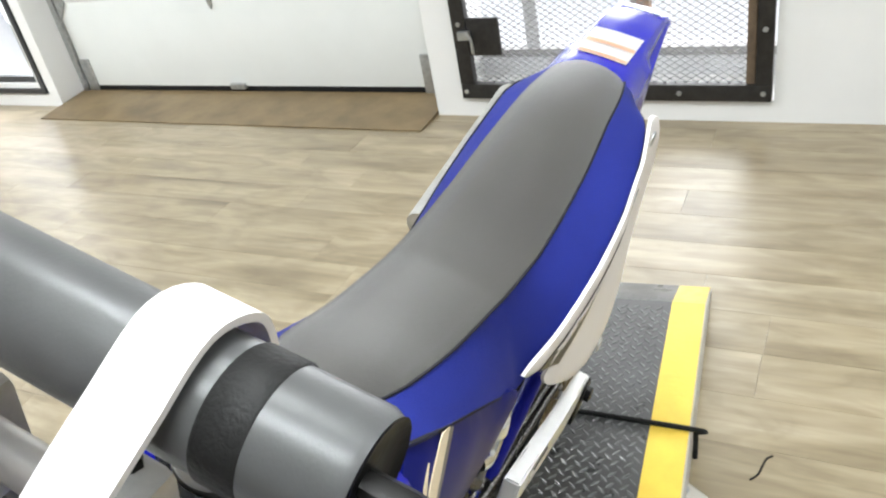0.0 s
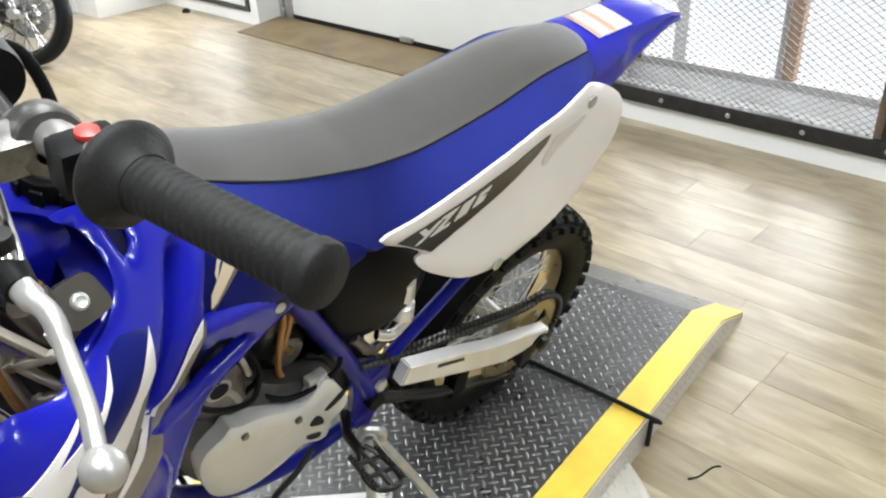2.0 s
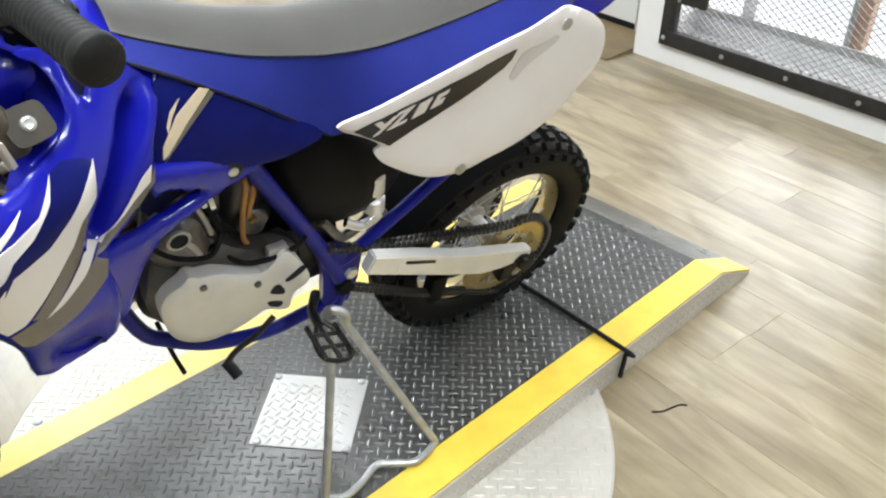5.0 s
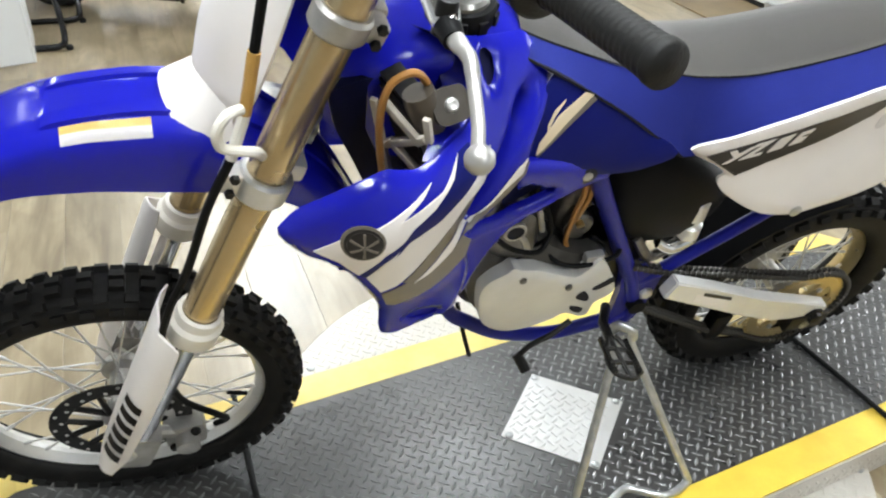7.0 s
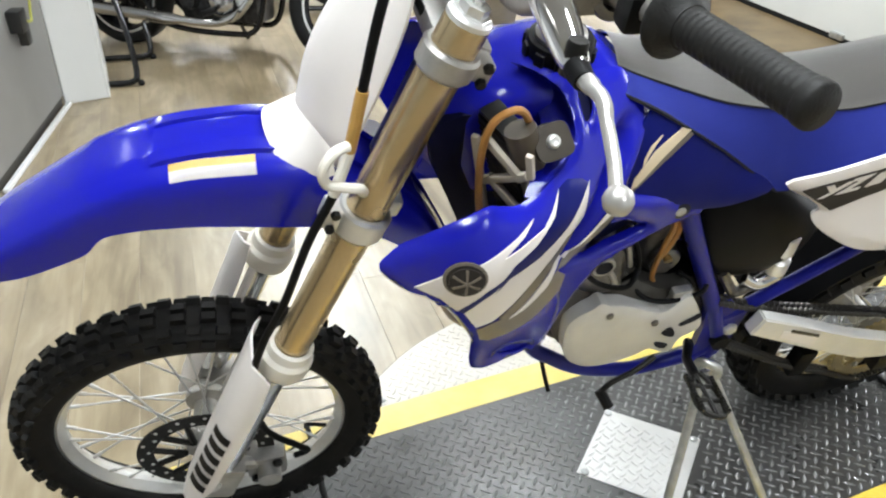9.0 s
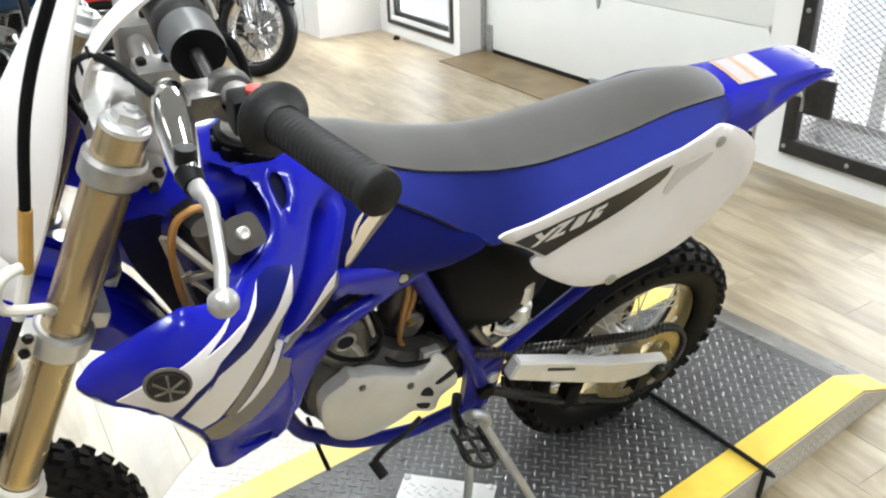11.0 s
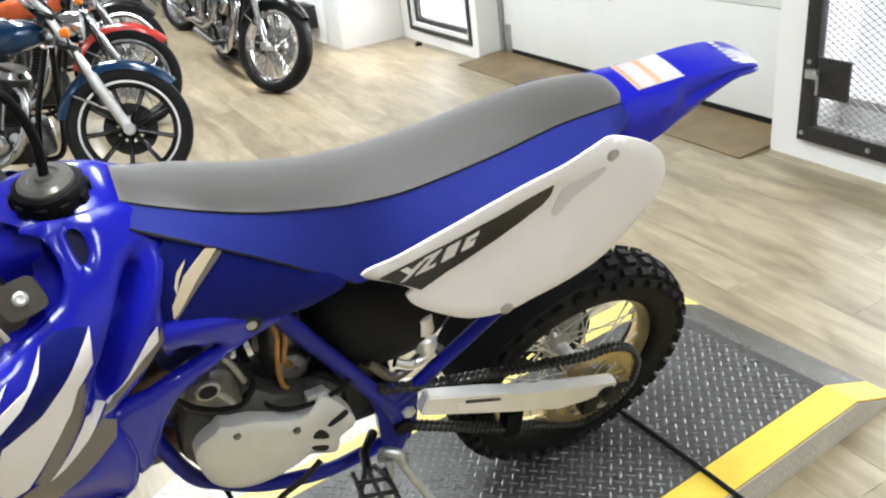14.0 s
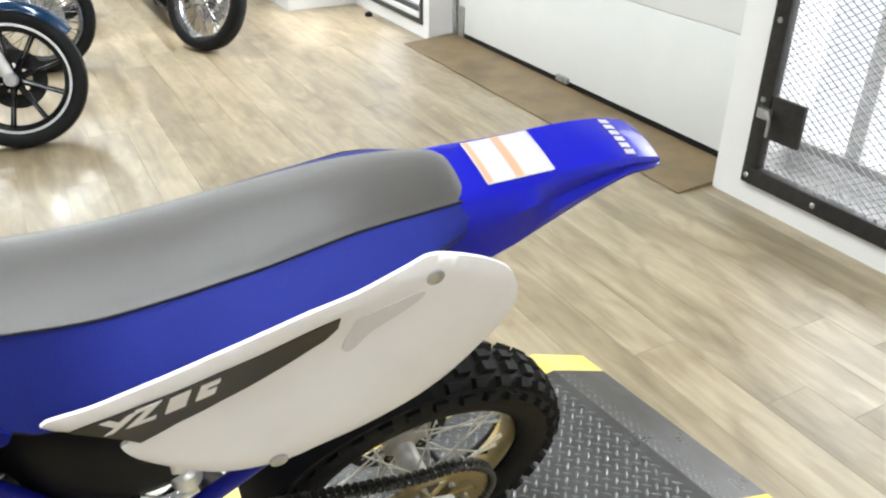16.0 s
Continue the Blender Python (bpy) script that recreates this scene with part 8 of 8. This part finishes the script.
ROW = "cruisers parked in the showroom"
cruiser(stand_at((-0.17, 2.60), (-1.11, 3.45), -3), TEAL, TEAL, "mag", 31, "dark teal cruiser with black cast wheels and chrome engine", ROW, LENSBLUE)
red = cruiser(stand_at((0.11, 3.66), (-0.83, 4.51), -3), CRORANGE, CRRED, "wire", 27, "orange and red cruiser with chromed wire wheels", ROW)
blk = cruiser(stand_at((0.96, 3.63), (1.09, 4.88), -4), CRBLACK, CRBLACK, "wire", 34, "black cruiser with chromed engine and wire wheels", ROW)
copy_thing(blk, stand_at((1.22, 5.05), (1.36, 6.30), -4))
copy_thing(blk, stand_at((1.30, 6.55), (1.52, 7.79), -4))
copy_thing(blk, stand_at((0.35, 4.75), (-0.59, 5.60), -3))
copy_thing(blk, stand_at((0.55, 5.85), (-0.39, 6.70), -3))
copy_thing(blk, stand_at((0.85, 8.25), (1.90, 8.95), -3))
copy_thing(red, stand_at((0.62, 7.00), (-0.32, 7.85), -3))

# black paddock stand beside the teal cruiser's rear wheel
pst = thing("paddock_stand", "black tubular steel stand on the floor beside a rear wheel", "stand", Matrix.Identity(4))
part("near_arm", tube(smooth_path([(-1.42, 2.78, 0.014), (-1.26, 2.757, 0.014), (-1.165, 2.742, 0.018), (-1.140, 2.76, 0.06), (-1.145, 2.85, 0.19), (-1.165, 3.05, 0.32), (-1.18, 3.18, 0.42)], 5), 0.014, 10), CRBLACK, pst)
part("far_arm", tube(smooth_path([(-1.42, 3.16, 0.014), (-1.22, 3.14, 0.014), (-1.08, 3.11, 0.016), (-1.045, 3.11, 0.05), (-1.050, 3.16, 0.16)], 5), 0.014, 10), CRBLACK, pst)
part("cross_tube", tube([(-1.42, 2.78, 0.014), (-1.42, 3.16, 0.014)], 0.014, 10), CRBLACK, pst)
for x, y in ((-1.130, 2.735), (-1.040, 3.105)):
    part("foot", lathe([(0, 0), (0.014, 0), (0.016, 0.012), (0.010, 0.022), (0, 0.022)], (x, y, 0.001), (0, 0, 1), 12), RUBBER, pst)

# ---- white sales counter ----
COUNTERWHITE = mat("white_counter_laminate", (0.74, 0.75, 0.75), 0.40, vary=0.05, scale=3, bump=0.03, bump_scale=300)
COUNTERGREY = mat("grey_counter_panel", (0.23, 0.225, 0.22), 0.45, vary=0.10, scale=5, bump=0.05)
KICK = mat("dark_kick_board", (0.06, 0.055, 0.05), 0.5, vary=0.3, scale=15)
ctr = thing("sales_counter", "white sales counter with a grey recessed front", "counter", Matrix.Identity(4))


def upright(p0, p1, z0, z1, t):
    """A board standing on the line p0-p1; its thickness lies to the left of that line."""
    d = (Vector(p1) - Vector(p0)).normalized()
    n = Vector((-d.y, d.x)) * t
    q = [Vector(p0), Vector(p1), Vector(p1) + n, Vector(p0) + n]
    b = extrude_outline(bmesh.new(), [(v.x, v.y, z0) for v in q], (0, 0, z1 - z0))
    bmesh.ops.bevel(b, geom=b.edges[:], offset=min(0.003, t * 0.3), segments=1, affect="EDGES")
    return b


part("end_panel", upright((-1.89, 0.87), (-1.68, 1.77), 0.0, 1.02, 0.45), COUNTERWHITE, ctr, "plain white end panel")
part("front_panel", upright((-1.675, 1.79), (-1.455, 2.595), 0.045, 1.00, 0.30), COUNTERGREY, ctr, "grey recessed front panel")
part("kick_board", upright((-1.685, 1.79), (-1.465, 2.595), 0.0, 0.045, 0.28), KICK, ctr, "dark scuffed kick board")
part("floor_trim", upright((-1.652, 1.79), (-1.430, 2.59), 0.0, 0.018, 0.020), COUNTERWHITE, ctr, "thin white floor trim")
part("corner_panel", upright((-1.455, 2.605), (-1.275, 2.622), 0.0, 1.02, 0.35), COUNTERWHITE, ctr, "white corner panel")
part("corner_edge", upright((-1.272, 2.620), (-1.262, 2.99), 0.0, 1.02, 0.012), COUNTERWHITE, ctr, "white edge board")
part("worktop", box(-2.6, -1.90, 0.75, 3.0, 1.025, 1.06, 0.004), COUNTERWHITE, ctr)
OUTLET = mat("black_outlet_plastic", (0.012, 0.012, 0.012), 0.4, vary=0.2, scale=30)
d = Vector((0.264, 0.9645, 0))
nrm = Vector((0.9645, -0.264, 0))
base = Vector((-1.675, 1.79, 0)) + d * 0.50
om = Matrix((( d.x, nrm.x, 0, base.x), (d.y, nrm.y, 0, base.y), (0, 0, 1, 0), (0, 0, 0, 1)))
out = solo("power_outlet", box(-0.05, 0.02, 0.001, 0.05, 0.42, 0.50, 0.006, om), OUTLET, "black power outlet box on the counter front", "outlet")
part("plug", box(-0.015, 0.035, 0.012, 0.045, 0.365, 0.42, 0.006, om), OUTLET, out)
cab = [om @ Vector(p) for p in ((0.00, 0.045, 0.455), (0.05, 0.05, 0.44), (0.12, 0.03, 0.45), (0.18, 0.02, 0.52), (0.20, 0.015, 0.66), (0.20, 0.012, 0.86), (0.20, 0.012, 1.0))]
solo("power_cable", tube(smooth_path(cab, 6), 0.005, 8), mat("yellow_green_cable", (0.42, 0.42, 0.07), 0.5, vary=0.15), "yellow-green power cable hanging on the counter", "cable")

# ---- small things along the shop front ----
solo("wall_ledge", box(-0.515, -0.004, 3.755, 9.8, 0.0, 0.37, 0.003), PAINT, "low white wall with a ledge along the shop front", "ledge", WALL, kind="structure")
solo("ledge_board", box(-0.535, -0.004, 3.755, 9.8, 0.372, 0.40, 0.004), PAINT, "white ledge board", "ledge", WALL, kind="structure")
# Plain black box, its use unknown.
solo("black_wall_box", box(-0.575, -0.517, 3.90, 4.17, 0.115, 0.285, 0.008), OUTLET, "black square box mounted on the low white wall", "box", WALL)
bx = solo("intercom", box(-0.032, -0.014, 2.440, 2.500, 0.66, 0.84, 0.004), mat("grey_intercom_plastic", (0.10, 0.10, 0.105), 0.45, vary=0.2), "dark grey box fixed on the window frame", "intercom", WALL)
part("cover_plate", box(-0.036, -0.032, 2.447, 2.493, 0.70, 0.82, 0.002), mat("grey_cover_plate", (0.22, 0.22, 0.22), 0.4), bx)
solo("door_stop", lathe([(0, 0.0005), (0.026, 0.0005), (0.028, 0.006), (0.020, 0.022), (0.008, 0.028), (0, 0.028)], (2.16, 3.83, 0.0), (0, 0, 1), 16), RUBBER, "small black rubber door stop on the floor", "door stop")
solo("floor_scuff", tube(smooth_path([(0.150, -0.570, 0.0008), (0.168, -0.585, 0.0008), (0.190, -0.592, 0.0008), (0.212, -0.600, 0.0008), (0.222, -0.612, 0.0008)], 5), 0.0022, 6), RUBBER, "curled black thread lying on the floor", "thread")
# ---- floor planks ----
FM = pose(0, 0, 0, 0, 0, -5.2)
solo("floor", box(-4.6, 2.2, -4.4, 10.9, -0.12, -0.003), JOINT, "pale oak vinyl plank floor", "floor", FM, kind="structure", smooth=0)
floor_ob = bpy.data.objects["floor"]
PW, PL = 0.152, 1.22
rng = random.Random(7)
near, rest_v, rest_f = 0, [], []
pm = bpy.data.meshes.new("plank")
b = box(-PW / 2 + 0.0004, PW / 2 - 0.0004, -PL / 2 + 0.0004, PL / 2 - 0.0004, -0.004, 0.0, 0.0005)
b.to_mesh(pm)
b.free()
pm.materials.append(PLANK)
for i in range(int(6.6 / PW)):
    off = rng.random() * PL
    for j in range(-5, 10):
        x, y = -4.5 + i * PW, j * PL + off
        if y < -4.2 or y > 10.2:
            continue
        if -2.35 < x < 2.1 and -2.0 < y < 5.6 and near < 300:
            o = new("plank", pm)
            o.parent, o.location = floor_ob, (x, y, 0)
            near += 1
        else:
            n = len(rest_v)
            for a, c, h in ((-1, -1, -0.004), (1, -1, -0.004), (1, 1, -0.004), (-1, 1, -0.004), (-1, -1, 0), (1, -1, 0), (1, 1, 0), (-1, 1, 0)):
                rest_v.append((x + a * (PW / 2 - 0.0008), y + c * (PL / 2 - 0.0008), h))
            rest_f += [[n + q for q in f] for f in ((4, 5, 6, 7), (0, 1, 5, 4), (1, 2, 6, 5), (2, 3, 7, 6), (3, 0, 4, 7))]
me = bpy.data.meshes.new("planks_rest")
me.from_pydata(rest_v, [], rest_f)
me.materials.append(PLANK_REST)
rest = new("planks_rest", me)
rest.parent = floor_ob
rest["kind"] = "stuff"
